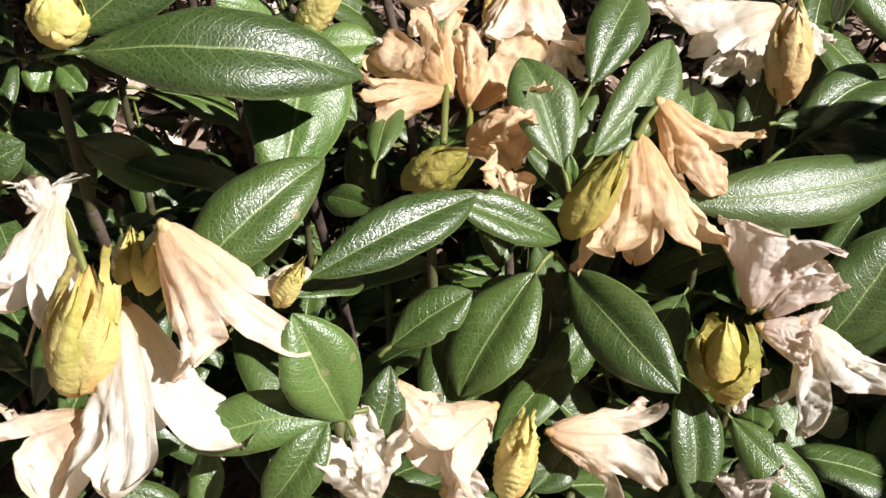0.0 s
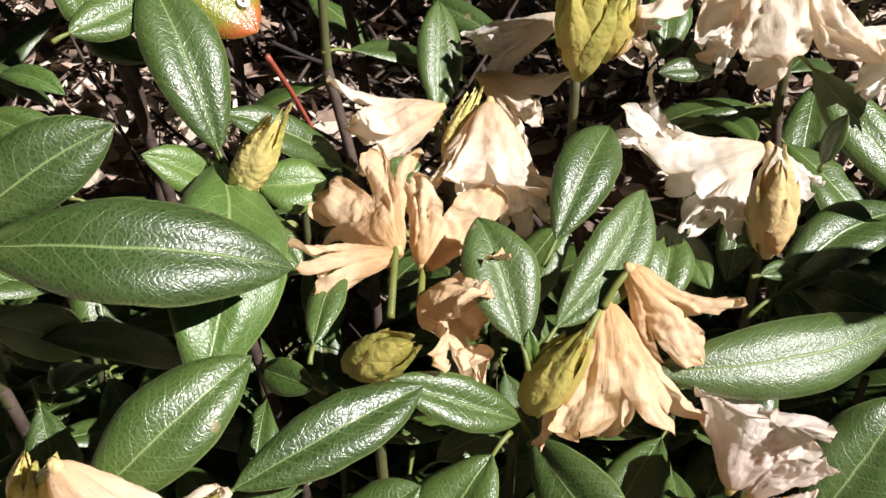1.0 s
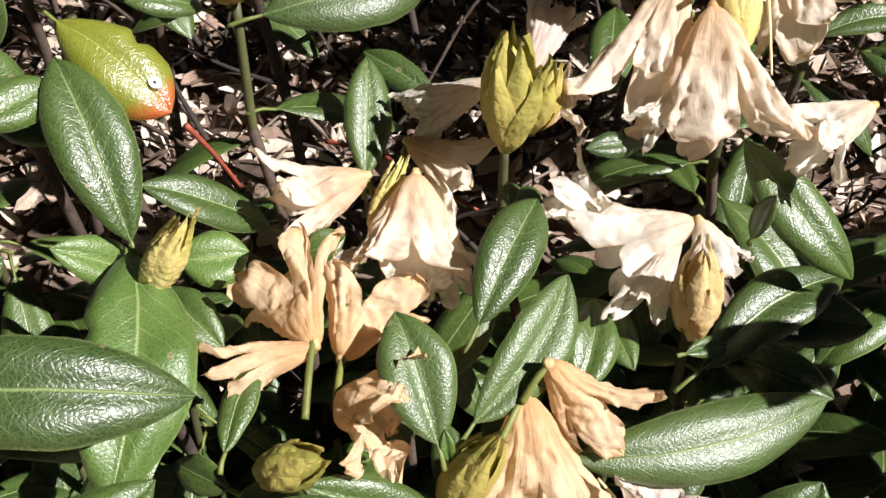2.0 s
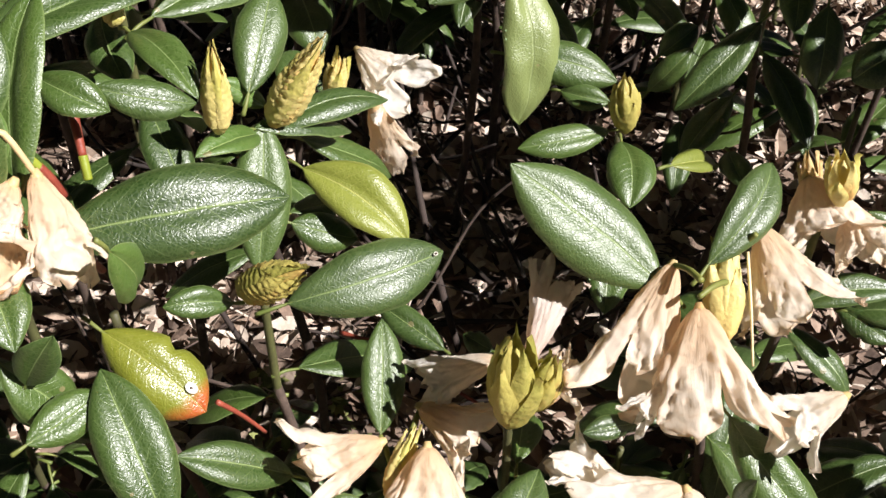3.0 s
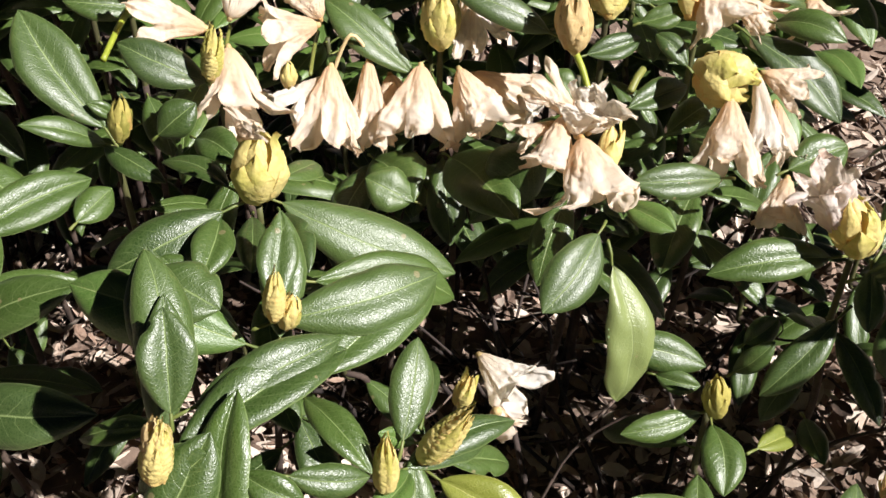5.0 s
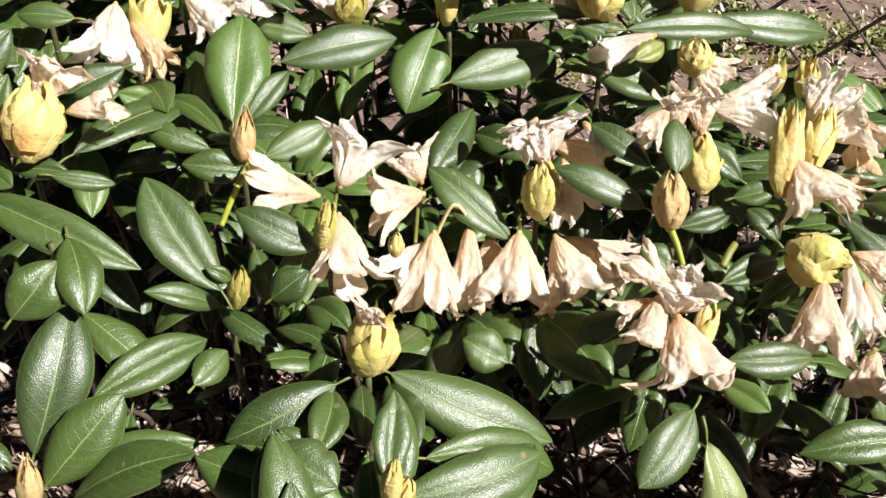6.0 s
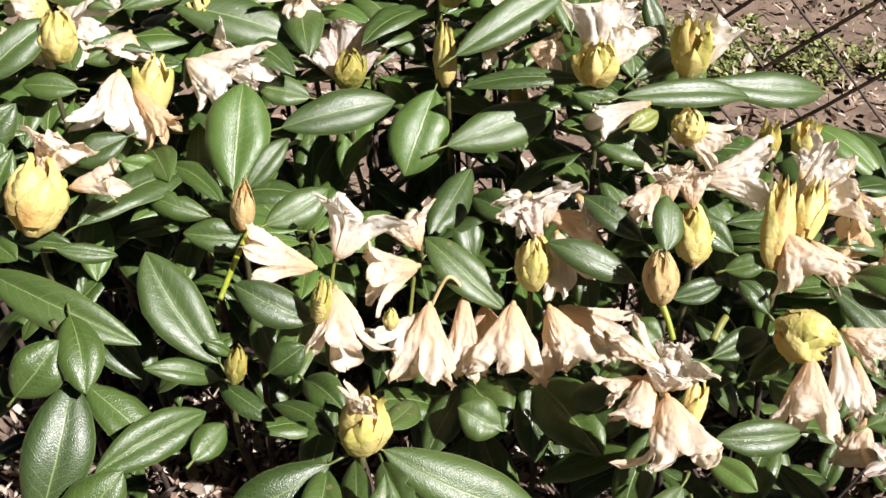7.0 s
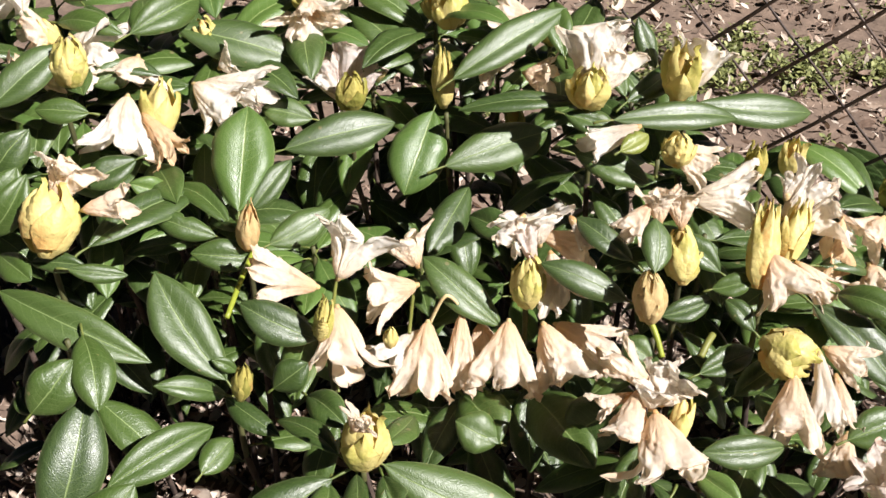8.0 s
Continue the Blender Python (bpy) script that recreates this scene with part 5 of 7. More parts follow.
stalk(s, [(-0.1096, 0.6533, 0.3437), (-0.1076, 0.6477, 0.3391), (-0.1056, 0.6421, 0.3305)], 0.0024, 0.0019, RED_BARK, "twig")
stalk(s, [(-0.1056, 0.6421, 0.3305), (-0.1046, 0.6393, 0.3260), (-0.1038, 0.6370, 0.3215)], 0.0022, 0.0020, LIME, "twig_end", label="yellow broken end of a red twig")
stalk(s, [(-0.1216, 0.6320, 0.3320), (-0.1226, 0.6316, 0.3342), (-0.1238, 0.6311, 0.3366)], 0.0025, 0.0023, LIME, "twig_end", label="yellow broken end of a red twig")
stalk(s, [(-0.1216, 0.6320, 0.3320), (-0.1183, 0.6334, 0.3250), (-0.1151, 0.6349, 0.3141)], 0.0024, 0.0019, RED_BARK, "twig")

s = shoot((0.1558, 0.7964, 0.2339), (0.1827, 0.8518, -0.0030), "shoot with a small green bud above shaded leaves")
underleaves(s, (0.1558, 0.7964, 0.2339), (0.1827, 0.8518, -0.0030), 4, 15762)
leaf(s, (0.0890, 0.8416, 0.3247), (0.0970, 0.8048, 0.2344), 0.0400, (0.38, -0.85, 0.38), "pale", bumpy=0.6, curl=0.12, fold=0.02, sway=0.05)
leaf(s, (0.0809, 0.8586, 0.3371), (0.0424, 0.8108, 0.3121), 0.0373, (0.30, -0.63, 0.72), "glossy", curl=0.07, fold=0.08, sway=0.03)
leaf(s, (0.0906, 0.8207, 0.2736), (0.1540, 0.8122, 0.2610), 0.0297, (0.04, -0.73, 0.68), curl=0.05, fold=-0.05, sway=0.05)
leaf(s, (0.1483, 0.7871, 0.2435), (0.0937, 0.7709, 0.2420), 0.0213, (0.16, -0.60, 0.79), curl=0.07, fold=0.02, sway=0.03)
bud(s, (0.1564, 0.7812, 0.2460), (0.1513, 0.7826, 0.2845), 0.0196, "green", seed=15767)
leaf(s, (0.1545, 0.7796, 0.2408), (0.1537, 0.7300, 0.2321), 0.0285, (-0.07, -0.17, 0.98), curl=0.12, fold=0.08, sway=0.05)
leaf(s, (0.1203, 0.8096, 0.2563), (0.1487, 0.8004, 0.2547), 0.0175, (-0.18, -0.67, 0.72), curl=0.09, fold=0.15, sway=-0.05)
leaf(s, (0.1783, 0.8200, 0.2745), (0.1995, 0.8273, 0.2902), 0.0189, (-0.18, -0.78, 0.60), curl=0.09, fold=0.08, sway=-0.02)
leaf(s, (0.1731, 0.8132, 0.2539), (0.1942, 0.8113, 0.2839), 0.0171, (-0.47, -0.84, 0.28), curl=0.12, fold=-0.05, sway=-0.02)
leaf(s, (0.2336, 0.8187, 0.2980), (0.1848, 0.7908, 0.2558), 0.0260, (-0.38, -0.51, 0.77), curl=0.05, fold=0.08, sway=0.03)
leaf(s, (0.1816, 0.7641, 0.2354), (0.2193, 0.7951, 0.2138), 0.0197, (0.50, -0.00, 0.87), "yellow", curl=0.05, fold=0.15, sway=0.00)
leaf(s, (0.2282, 0.8073, 0.2138), (0.2292, 0.7657, 0.2171), 0.0215, (-0.28, 0.07, 0.96), curl=0.09, fold=0.08, sway=-0.05)

s = shoot((0.2447, 0.8485, 0.3234), (0.2406, 0.8720, -0.0026), "shoot with a plump bud of folded pink petals")
underleaves(s, (0.2447, 0.8485, 0.3234), (0.2406, 0.8720, -0.0026), 5, 23458)
bud(s, (0.2464, 0.8415, 0.3319), (0.2284, 0.8436, 0.3822), 0.0367, "yellow", seed=23459, loose=0.2, rows=2)
corolla(s, (0.2365, 0.8400, 0.3402), (0.2095, 0.8468, 0.3918), 0.0339, "pink", seed=23460, face=(-0.30, -0.80, 0.52), flat=0.3, crumple=1.4, cut=0.8)
corolla(s, (0.2338, 0.8458, 0.3383), (0.2302, 0.8560, 0.3726), 0.0225, "pink", seed=23461, face=(-0.31, -0.79, 0.52), flat=0.3, cut=0.8)
leaf(s, (0.2318, 0.8486, 0.3245), (0.1488, 0.8348, 0.3226), 0.0320, (0.08, -0.58, 0.81), curl=0.09, fold=0.15, sway=-0.02)
leaf(s, (0.2678, 0.8137, 0.3112), (0.2648, 0.7909, 0.2700), 0.0269, (-0.19, -0.85, 0.49), curl=0.05, fold=0.08, sway=0.00)
leaf(s, (0.2547, 0.8377, 0.3234), (0.2493, 0.8055, 0.2988), 0.0242, (-0.14, -0.59, 0.80), curl=0.07, fold=0.02, sway=0.00)
leaf(s, (0.2499, 0.8349, 0.3192), (0.3053, 0.8310, 0.3387), 0.0223, (-0.31, -0.54, 0.78), curl=0.03, fold=0.08, sway=0.00)
leaf(s, (0.2635, 0.8493, 0.3314), (0.3058, 0.9029, 0.3602), 0.0353, (0.02, -0.49, 0.87), curl=0.03, fold=-0.05, sway=-0.02)
leaf(s, (0.2696, 0.8397, 0.3210), (0.3076, 0.8315, 0.3395), 0.0245, (-0.44, -0.68, 0.59), curl=0.05, fold=0.22, sway=-0.05)
leaf(s, (0.3080, 0.7851, 0.2993), (0.2804, 0.7843, 0.2798), 0.0261, (-0.38, -0.73, 0.57), curl=0.12, fold=-0.05, sway=-0.05)

s = shoot((-0.1366, 0.8583, 0.3613), (-0.1660, 0.9063, -0.0019), "shoot with a fat yellow bud in a ring of long leaves")
underleaves(s, (-0.1366, 0.8583, 0.3613), (-0.1660, 0.9063, -0.0019), 6, 14689)
bud(s, (-0.1363, 0.8514, 0.3694), (-0.1276, 0.8527, 0.4204), 0.0369, "yellow", seed=14690, loose=0.5)
corolla(s, (-0.1337, 0.8242, 0.4379), (-0.1270, 0.8283, 0.4456), 0.0235, "peach", seed=14691, face=(0.10, -0.75, 0.65), flat=0.3)
leaf(s, (-0.1225, 0.8609, 0.3618), (-0.0116, 0.8538, 0.3076), 0.0462, (0.31, -0.65, 0.70), "glossy", curl=0.07, fold=-0.05, sway=-0.05)
leaf(s, (-0.1545, 0.8364, 0.3742), (-0.2216, 0.8017, 0.3557), 0.0394, (0.14, -0.66, 0.74), curl=0.09, fold=-0.05, sway=0.03)
leaf(s, (-0.1565, 0.8353, 0.3702), (-0.1605, 0.7828, 0.3671), 0.0282, (0.29, -0.08, 0.95), curl=0.07, fold=0.22, sway=0.03)
leaf(s, (-0.1523, 0.8526, 0.3813), (-0.2021, 0.8893, 0.3759), 0.0230, (-0.03, 0.11, 0.99), curl=0.05, fold=0.08, sway=-0.05)
leaf(s, (-0.1145, 0.7629, 0.3665), (-0.1132, 0.8090, 0.3932), 0.0277, (0.14, -0.17, 0.98), "glossy", curl=0.03, fold=0.22, sway=0.03)
bud(s, (-0.1128, 0.7438, 0.3719), (-0.1085, 0.7464, 0.4094), 0.0145, "yellow", seed=14697)
leaf(s, (-0.1101, 0.7498, 0.3674), (-0.0233, 0.7962, 0.3600), 0.0403, (0.40, -0.25, 0.88), "glossy", curl=0.09, fold=0.02, sway=-0.05)
leaf(s, (-0.1222, 0.8649, 0.3784), (-0.1054, 0.9192, 0.3510), 0.0234, (0.27, 0.37, 0.89), curl=0.05, fold=-0.05, sway=-0.05)
leaf(s, (-0.1418, 0.8603, 0.3514), (-0.1333, 0.7979, 0.3591), 0.0256, (0.10, 0.14, 0.99), curl=0.05, fold=-0.05, sway=0.00)
leaf(s, (-0.1218, 0.8513, 0.3608), (-0.1000, 0.7975, 0.3609), 0.0290, (-0.13, -0.05, 0.99), curl=0.05, fold=0.22, sway=0.00)

s = shoot((-0.1789, 0.7291, 0.3674), (-0.1681, 0.7589, -0.0048), "shoot of pointed glossy leaves catching the sun")
underleaves(s, (-0.1789, 0.7291, 0.3674), (-0.1681, 0.7589, -0.0048), 5, 32819)
leaf(s, (-0.1708, 0.7184, 0.3665), (-0.1780, 0.7643, 0.4005), 0.0264, (0.30, -0.29, 0.91), "glossy", curl=0.09, fold=0.02, sway=0.03)
leaf(s, (-0.1839, 0.7766, 0.3804), (-0.1443, 0.7552, 0.3705), 0.0390, (-0.35, -0.17, 0.92), "glossy", curl=0.05, fold=0.02, sway=-0.02)
leaf(s, (-0.1320, 0.7512, 0.3468), (-0.2303, 0.7698, 0.3771), 0.0443, (0.12, -0.62, 0.77), "fresh", curl=0.09, fold=0.03, sway=0.00)
leaf(s, (-0.3290, 0.7988, 0.2991), (-0.2401, 0.7986, 0.3490), 0.0379, (-0.43, -0.47, 0.77), curl=0.07, fold=0.08, sway=0.03)
leaf(s, (-0.1187, 0.7429, 0.3440), (-0.1000, 0.7011, 0.3307), 0.0224, (0.06, -0.28, 0.96), curl=0.03, fold=0.02, sway=-0.05)
leaf(s, (-0.1455, 0.6846, 0.3705), (-0.0745, 0.7271, 0.3766), 0.0307, (0.17, -0.41, 0.89), "glossy", curl=0.12, fold=0.08, sway=-0.02)
leaf(s, (-0.1716, 0.7148, 0.3554), (-0.1767, 0.7567, 0.4154), 0.0338, (0.31, -0.77, 0.56), "glossy", curl=0.02, fold=0.30, sway=0.00)
leaf(s, (-0.1537, 0.6708, 0.3810), (-0.1567, 0.7021, 0.4228), 0.0336, (0.28, -0.76, 0.59), "glossy", curl=0.02, fold=0.26, sway=0.00)
bud(s, (-0.1545, 0.6414, 0.3771), (-0.1517, 0.6457, 0.4104), 0.0163, "tan", seed=32828)
leaf(s, (-0.3225, 0.7559, 0.2922), (-0.2224, 0.7337, 0.3076), 0.0433, (-0.43, -0.40, 0.81), "glossy", curl=0.03, fold=0.08, sway=-0.05)

s = shoot((-0.3546, 0.8083, 0.3008), (-0.3463, 0.8612, -0.0028), "shoot with a rust-tinged bud among broad leaves")
underleaves(s, (-0.3546, 0.8083, 0.3008), (-0.3463, 0.8612, -0.0028), 6, 33004)
leaf(s, (-0.3571, 0.8179, 0.3205), (-0.3393, 0.8879, 0.3929), 0.0499, (0.35, -0.88, 0.32), "glossy", curl=0.12, fold=0.08, sway=-0.02)
leaf(s, (-0.3178, 0.8404, 0.3513), (-0.2551, 0.9018, 0.3512), 0.0356, (0.47, -0.49, 0.73), curl=0.05, fold=0.22, sway=0.03)
leaf(s, (-0.3442, 0.7974, 0.3129), (-0.2960, 0.8378, 0.3588), 0.0424, (0.15, -0.81, 0.56), curl=0.07, fold=-0.05, sway=0.00)
leaf(s, (-0.2483, 0.8313, 0.3208), (-0.3161, 0.8204, 0.3225), 0.0239, (0.12, -0.62, 0.77), "green", curl=0.05, fold=0.10, sway=0.00)
bud(s, (-0.3505, 0.7855, 0.3085), (-0.3441, 0.7887, 0.3543), 0.0190, "tan", seed=33009)
leaf(s, (-0.2540, 0.8571, 0.3496), (-0.2382, 0.8889, 0.3529), 0.0239, (0.48, -0.32, 0.81), curl=0.03, fold=-0.05, sway=0.00)
leaf(s, (-0.4022, 0.8218, 0.3281), (-0.3693, 0.8078, 0.3175), 0.0225, (0.11, -0.42, 0.90), curl=0.12, fold=-0.05, sway=-0.02)

s = shoot((-0.2423, 0.9217, 0.3634), (-0.2295, 0.9345, -0.0013), "shoot with a slender green bud")
underleaves(s, (-0.2423, 0.9217, 0.3634), (-0.2295, 0.9345, -0.0013), 5, 33189)
bud(s, (-0.2309, 0.9035, 0.3776), (-0.2241, 0.9040, 0.4159), 0.0179, "green", seed=33190)
leaf(s, (-0.2466, 0.9193, 0.3669), (-0.2894, 0.8967, 0.3986), 0.0217, (0.66, -0.27, 0.70), curl=0.09, fold=0.02, sway=0.00)
leaf(s, (-0.2474, 0.9184, 0.3660), (-0.2021, 0.8885, 0.3585), 0.0207, (0.06, -0.16, 0.99), curl=0.09, fold=-0.05, sway=-0.05)
leaf(s, (-0.2405, 0.9347, 0.3763), (-0.2571, 0.9313, 0.3918), 0.0121, (0.58, -0.66, 0.48), curl=0.09, fold=0.15, sway=-0.05)
leaf(s, (-0.2476, 0.9282, 0.3736), (-0.3070, 0.9829, 0.4333), 0.0476, (0.17, -0.36, 0.92), "glossy", curl=0.03, fold=0.22, sway=0.05)
leaf(s, (-0.1815, 0.9574, 0.3910), (-0.2406, 0.9687, 0.4162), 0.0352, (-0.06, -0.50, 0.86), "glossy", curl=0.07, fold=0.08, sway=0.05)
leaf(s, (-0.2114, 0.9231, 0.3710), (-0.1846, 0.9301, 0.3916), 0.0279, (-0.14, -0.87, 0.47), curl=0.09, fold=0.02, sway=0.00)
leaf(s, (-0.1831, 0.9112, 0.3766), (-0.1496, 0.8777, 0.3811), 0.0272, (-0.39, -0.27, 0.88), curl=0.12, fold=0.15, sway=0.05)

s = shoot((-0.3565, 0.9181, 0.4210), (-0.3544, 0.9497, -0.0010), "shoot of broad drooping leaves")
underleaves(s, (-0.3565, 0.9181, 0.4210), (-0.3544, 0.9497, -0.0010), 5, 33374)
leaf(s, (-0.3729, 0.8698, 0.3937), (-0.3445, 0.8955, 0.4232), 0.0430, (0.24, -0.83, 0.50), curl=0.12, fold=0.08, sway=-0.02)
leaf(s, (-0.3451, 0.9211, 0.4239), (-0.3220, 0.8688, 0.4004), 0.0333, (0.25, -0.30, 0.92), curl=0.12, fold=0.02, sway=0.03)
leaf(s, (-0.4212, 0.9601, 0.4306), (-0.2993, 0.9204, 0.3985), 0.0383, (-0.14, -0.41, 0.90), "glossy", curl=0.07, fold=0.22, sway=-0.02)
leaf(s, (-0.3911, 0.8971, 0.3925), (-0.3748, 0.8785, 0.3836), 0.0192, (0.15, -0.32, 0.94), curl=0.03, fold=0.22, sway=-0.05)
leaf(s, (-0.3786, 0.9893, 0.4292), (-0.3358, 0.9988, 0.4164), 0.0173, (0.35, -0.59, 0.73), curl=0.03, fold=0.02, sway=-0.02)

s = shoot((-0.1748, 0.9609, 0.3885), (-0.1486, 0.9810, -0.0004), "shoot with a truss of pale drooping flowers")
underleaves(s, (-0.1748, 0.9609, 0.3885), (-0.1486, 0.9810, -0.0004), 5, 14837)
corolla(s, (-0.1674, 0.9773, 0.4058), (-0.1623, 0.9417, 0.3664), 0.0557, "peach", seed=51, face=(0.14, -0.67, 0.69), cut=0.6)
corolla(s, (-0.1684, 1.0008, 0.4164), (-0.1488, 1.0243, 0.4510), 0.0552, "white", seed=52, face=(0.14, -0.68, 0.67), flat=0.7, cut=0.62)
corolla(s, (-0.1083, 1.0006, 0.4106), (-0.1455, 0.9900, 0.4070), 0.0442, "peach", seed=53, face=(0.07, -0.69, 0.68))
corolla(s, (-0.1859, 0.9954, 0.4112), (-0.2327, 0.9940, 0.4203), 0.0424, "peach", seed=54, face=(0.16, -0.68, 0.67))
corolla(s, (-0.1126, 1.0567, 0.3851), (-0.1250, 1.0680, 0.4072), 0.0379, "peach", seed=55, face=(0.07, -0.70, 0.66))
bud(s, (-0.1774, 0.9528, 0.3945), (-0.1684, 0.9537, 0.4381), 0.0170, "yellow", seed=14845, loose=0.6)
stalk(s, [(-0.1739, 0.9876, 0.3895), (-0.1749, 1.0101, 0.3936), (-0.1760, 1.0327, 0.3937)], 0.0017, 0.0014, STEM_GREEN, "pedicel")
stalk(s, [(-0.1131, 1.0412, 0.3824), (-0.1123, 1.0039, 0.3887), (-0.1114, 0.9666, 0.3910)], 0.0017, 0.0014, STEM_GREEN, "pedicel")
leaf(s, (-0.1869, 1.0123, 0.3714), (-0.1955, 0.9179, 0.3602), 0.0353, (-0.26, -0.09, 0.96), curl=0.03, fold=0.15, sway=-0.05)

s = shoot((-0.0642, 0.9992, 0.3570), (-0.0750, 1.0125, 0.0002), "shoot with a row of nodding dry flowers")
underleaves(s, (-0.0642, 0.9992, 0.3570), (-0.0750, 1.0125, 0.0002), 8, 32967)
corolla(s, (-0.0985, 0.9829, 0.3872), (-0.1012, 0.9478, 0.3491), 0.0464, "peach", seed=61, face=(0.06, -0.67, 0.70))
corolla(s, (-0.1028, 0.9828, 0.3776), (-0.1285, 0.9628, 0.3610), 0.0356, "white", seed=62, face=(0.07, -0.66, 0.71), cut=0.7)
corolla(s, (-0.0725, 0.9952, 0.3841), (-0.0735, 0.9551, 0.3395), 0.0322, "peach", seed=63, face=(0.03, -0.67, 0.70))
corolla(s, (-0.0581, 1.0067, 0.3651), (-0.0520, 0.9845, 0.3426), 0.0435, "peach", seed=64, face=(0.02, -0.67, 0.70))
corolla(s, (-0.0354, 0.9915, 0.3825), (-0.0398, 0.9555, 0.3435), 0.0587, "peach", seed=65, face=(-0.00, -0.67, 0.70))
corolla(s, (-0.0077, 0.9947, 0.3775), (0.0133, 0.9663, 0.3458), 0.0500, "peach", seed=66, face=(-0.03, -0.67, 0.70), crumple=1.3, cut=0.75)
corolla(s, (0.0035, 1.0103, 0.3638), (0.0492, 0.9958, 0.3477), 0.0366, "peach", seed=67, face=(-0.04, -0.67, 0.70))
corolla(s, (0.0368, 0.9885, 0.3573), (0.0479, 0.9779, 0.3493), 0.0180, "white", seed=68, face=(-0.08, -0.65, 0.71), cut=0.8)
bud(s, (-0.1247, 0.9509, 0.3897), (-0.1232, 0.9509, 0.4113), 0.0129, "yellow", seed=32974)
stalk(s, [(-0.0983, 0.9899, 0.3781), (-0.0840, 0.9937, 0.4067), (-0.0697, 0.9976, 0.3832)], 0.0016, 0.0013, STYLE, "pedicel")
leaf(s, (-0.0410, 0.9948, 0.3744), (-0.1040, 1.0289, 0.4177), 0.0349, (-0.04, -0.43, 0.90), "glossy", curl=0.07, fold=0.15, sway=0.03)
leaf(s, (-0.0721, 0.9848, 0.3064), (-0.0415, 0.9342, 0.3062), 0.0527, (-0.31, -0.19, 0.93), curl=0.09, fold=0.15, sway=0.05)
leaf(s, (-0.0141, 0.9913, 0.3025), (0.0317, 0.9085, 0.3103), 0.0550, (-0.40, -0.14, 0.90), curl=0.12, fold=0.15, sway=0.00)
leaf(s, (-0.0413, 0.9386, 0.3021), (-0.0754, 0.9439, 0.3196), 0.0387, (0.16, -0.67, 0.73), "glossy", curl=0.12, fold=0.08, sway=0.05)

s = shoot((-0.2509, 1.0448, 0.4036), (-0.2773, 1.0818, 0.0016), "shoot with a russet bud and upright leaves")
underleaves(s, (-0.2509, 1.0448, 0.4036), (-0.2773, 1.0818, 0.0016), 7, 14985)
bud(s, (-0.2490, 1.0400, 0.4119), (-0.2414, 1.0416, 0.4608), 0.0227, "tan", seed=14986)
leaf(s, (-0.2601, 1.0685, 0.4293), (-0.2594, 1.1416, 0.4881), 0.0565, (0.12, -0.62, 0.77), "fresh", curl=0.03, fold=0.03, sway=0.00)
leaf(s, (-0.2508, 1.0724, 0.4277), (-0.2207, 1.1107, 0.4539), 0.0231, (0.12, -0.62, 0.77), "glossy", curl=0.05, fold=0.10, sway=0.00)
leaf(s, (-0.2407, 1.0421, 0.4030), (-0.2942, 1.0311, 0.4141), 0.0309, (0.28, -0.72, 0.63), curl=0.09, fold=0.15, sway=0.03)
leaf(s, (-0.2680, 1.0623, 0.4199), (-0.3276, 1.1076, 0.4275), 0.0287, (0.03, -0.12, 0.99), curl=0.09, fold=0.22, sway=-0.05)
leaf(s, (-0.2338, 1.0517, 0.4084), (-0.1868, 1.0867, 0.4204), 0.0323, (0.28, -0.72, 0.63), "glossy", curl=0.03, fold=0.02, sway=-0.05)
leaf(s, (-0.3683, 1.0122, 0.4335), (-0.3033, 1.0950, 0.4297), 0.0390, (0.11, -0.04, 0.99), curl=0.05, fold=0.15, sway=0.03)
leaf(s, (-0.2777, 1.0526, 0.4153), (-0.3311, 1.0618, 0.4303), 0.0233, (0.08, -0.71, 0.70), curl=0.09, fold=-0.05, sway=0.03)
leaf(s, (-0.3232, 1.0979, 0.4252), (-0.3532, 1.0835, 0.4455), 0.0220, (0.61, -0.65, 0.44), "fresh", curl=0.12, fold=0.22, sway=0.03)
leaf(s, (-0.3468, 1.0934, 0.4632), (-0.3876, 1.0706, 0.4512), 0.0287, (0.12, -0.62, 0.77), "green", curl=0.05, fold=0.10, sway=0.00)
stalk(s, [(-0.2446, 1.0389, 0.4101), (-0.2478, 1.0015, 0.4093), (-0.2510, 0.9642, 0.4046)], 0.0026, 0.0022, LIME, "twig")

s = shoot((-0.3961, 1.0036, 0.4295), (-0.4134, 1.0132, 0.0003), "shoot with a large yellow bud and a peach flower")
underleaves(s, (-0.3961, 1.0036, 0.4295), (-0.4134, 1.0132, 0.0003), 8, 15133)
bud(s, (-0.3931, 0.9886, 0.4398), (-0.3890, 1.0245, 0.4853), 0.0471, "yellow", seed=141, loose=0.45)
corolla(s, (-0.3895, 1.0254, 0.4703), (-0.3760, 1.0397, 0.4937), 0.0459, "peach", seed=142, face=(0.35, -0.67, 0.58), crumple=1.6, flat=0.45, cut=0.85)
corolla(s, (-0.3634, 1.0134, 0.4687), (-0.3307, 1.0152, 0.4744), 0.0261, "peach", seed=143, face=(0.33, -0.67, 0.59), crumple=1.4, cut=0.8)
leaf(s, (-0.4107, 0.9966, 0.4287), (-0.3675, 0.9954, 0.4279), 0.0177, (-0.01, -0.74, 0.67), curl=0.03, fold=0.08, sway=0.03)
leaf(s, (-0.4452, 1.0115, 0.4481), (-0.4193, 1.0348, 0.4920), 0.0332, (0.30, -0.90, 0.30), curl=0.07, fold=0.02, sway=-0.02)
leaf(s, (-0.4449, 1.0142, 0.4217), (-0.4073, 0.9831, 0.4228), 0.0254, (-0.29, -0.32, 0.90), curl=0.05, fold=0.15, sway=0.00)

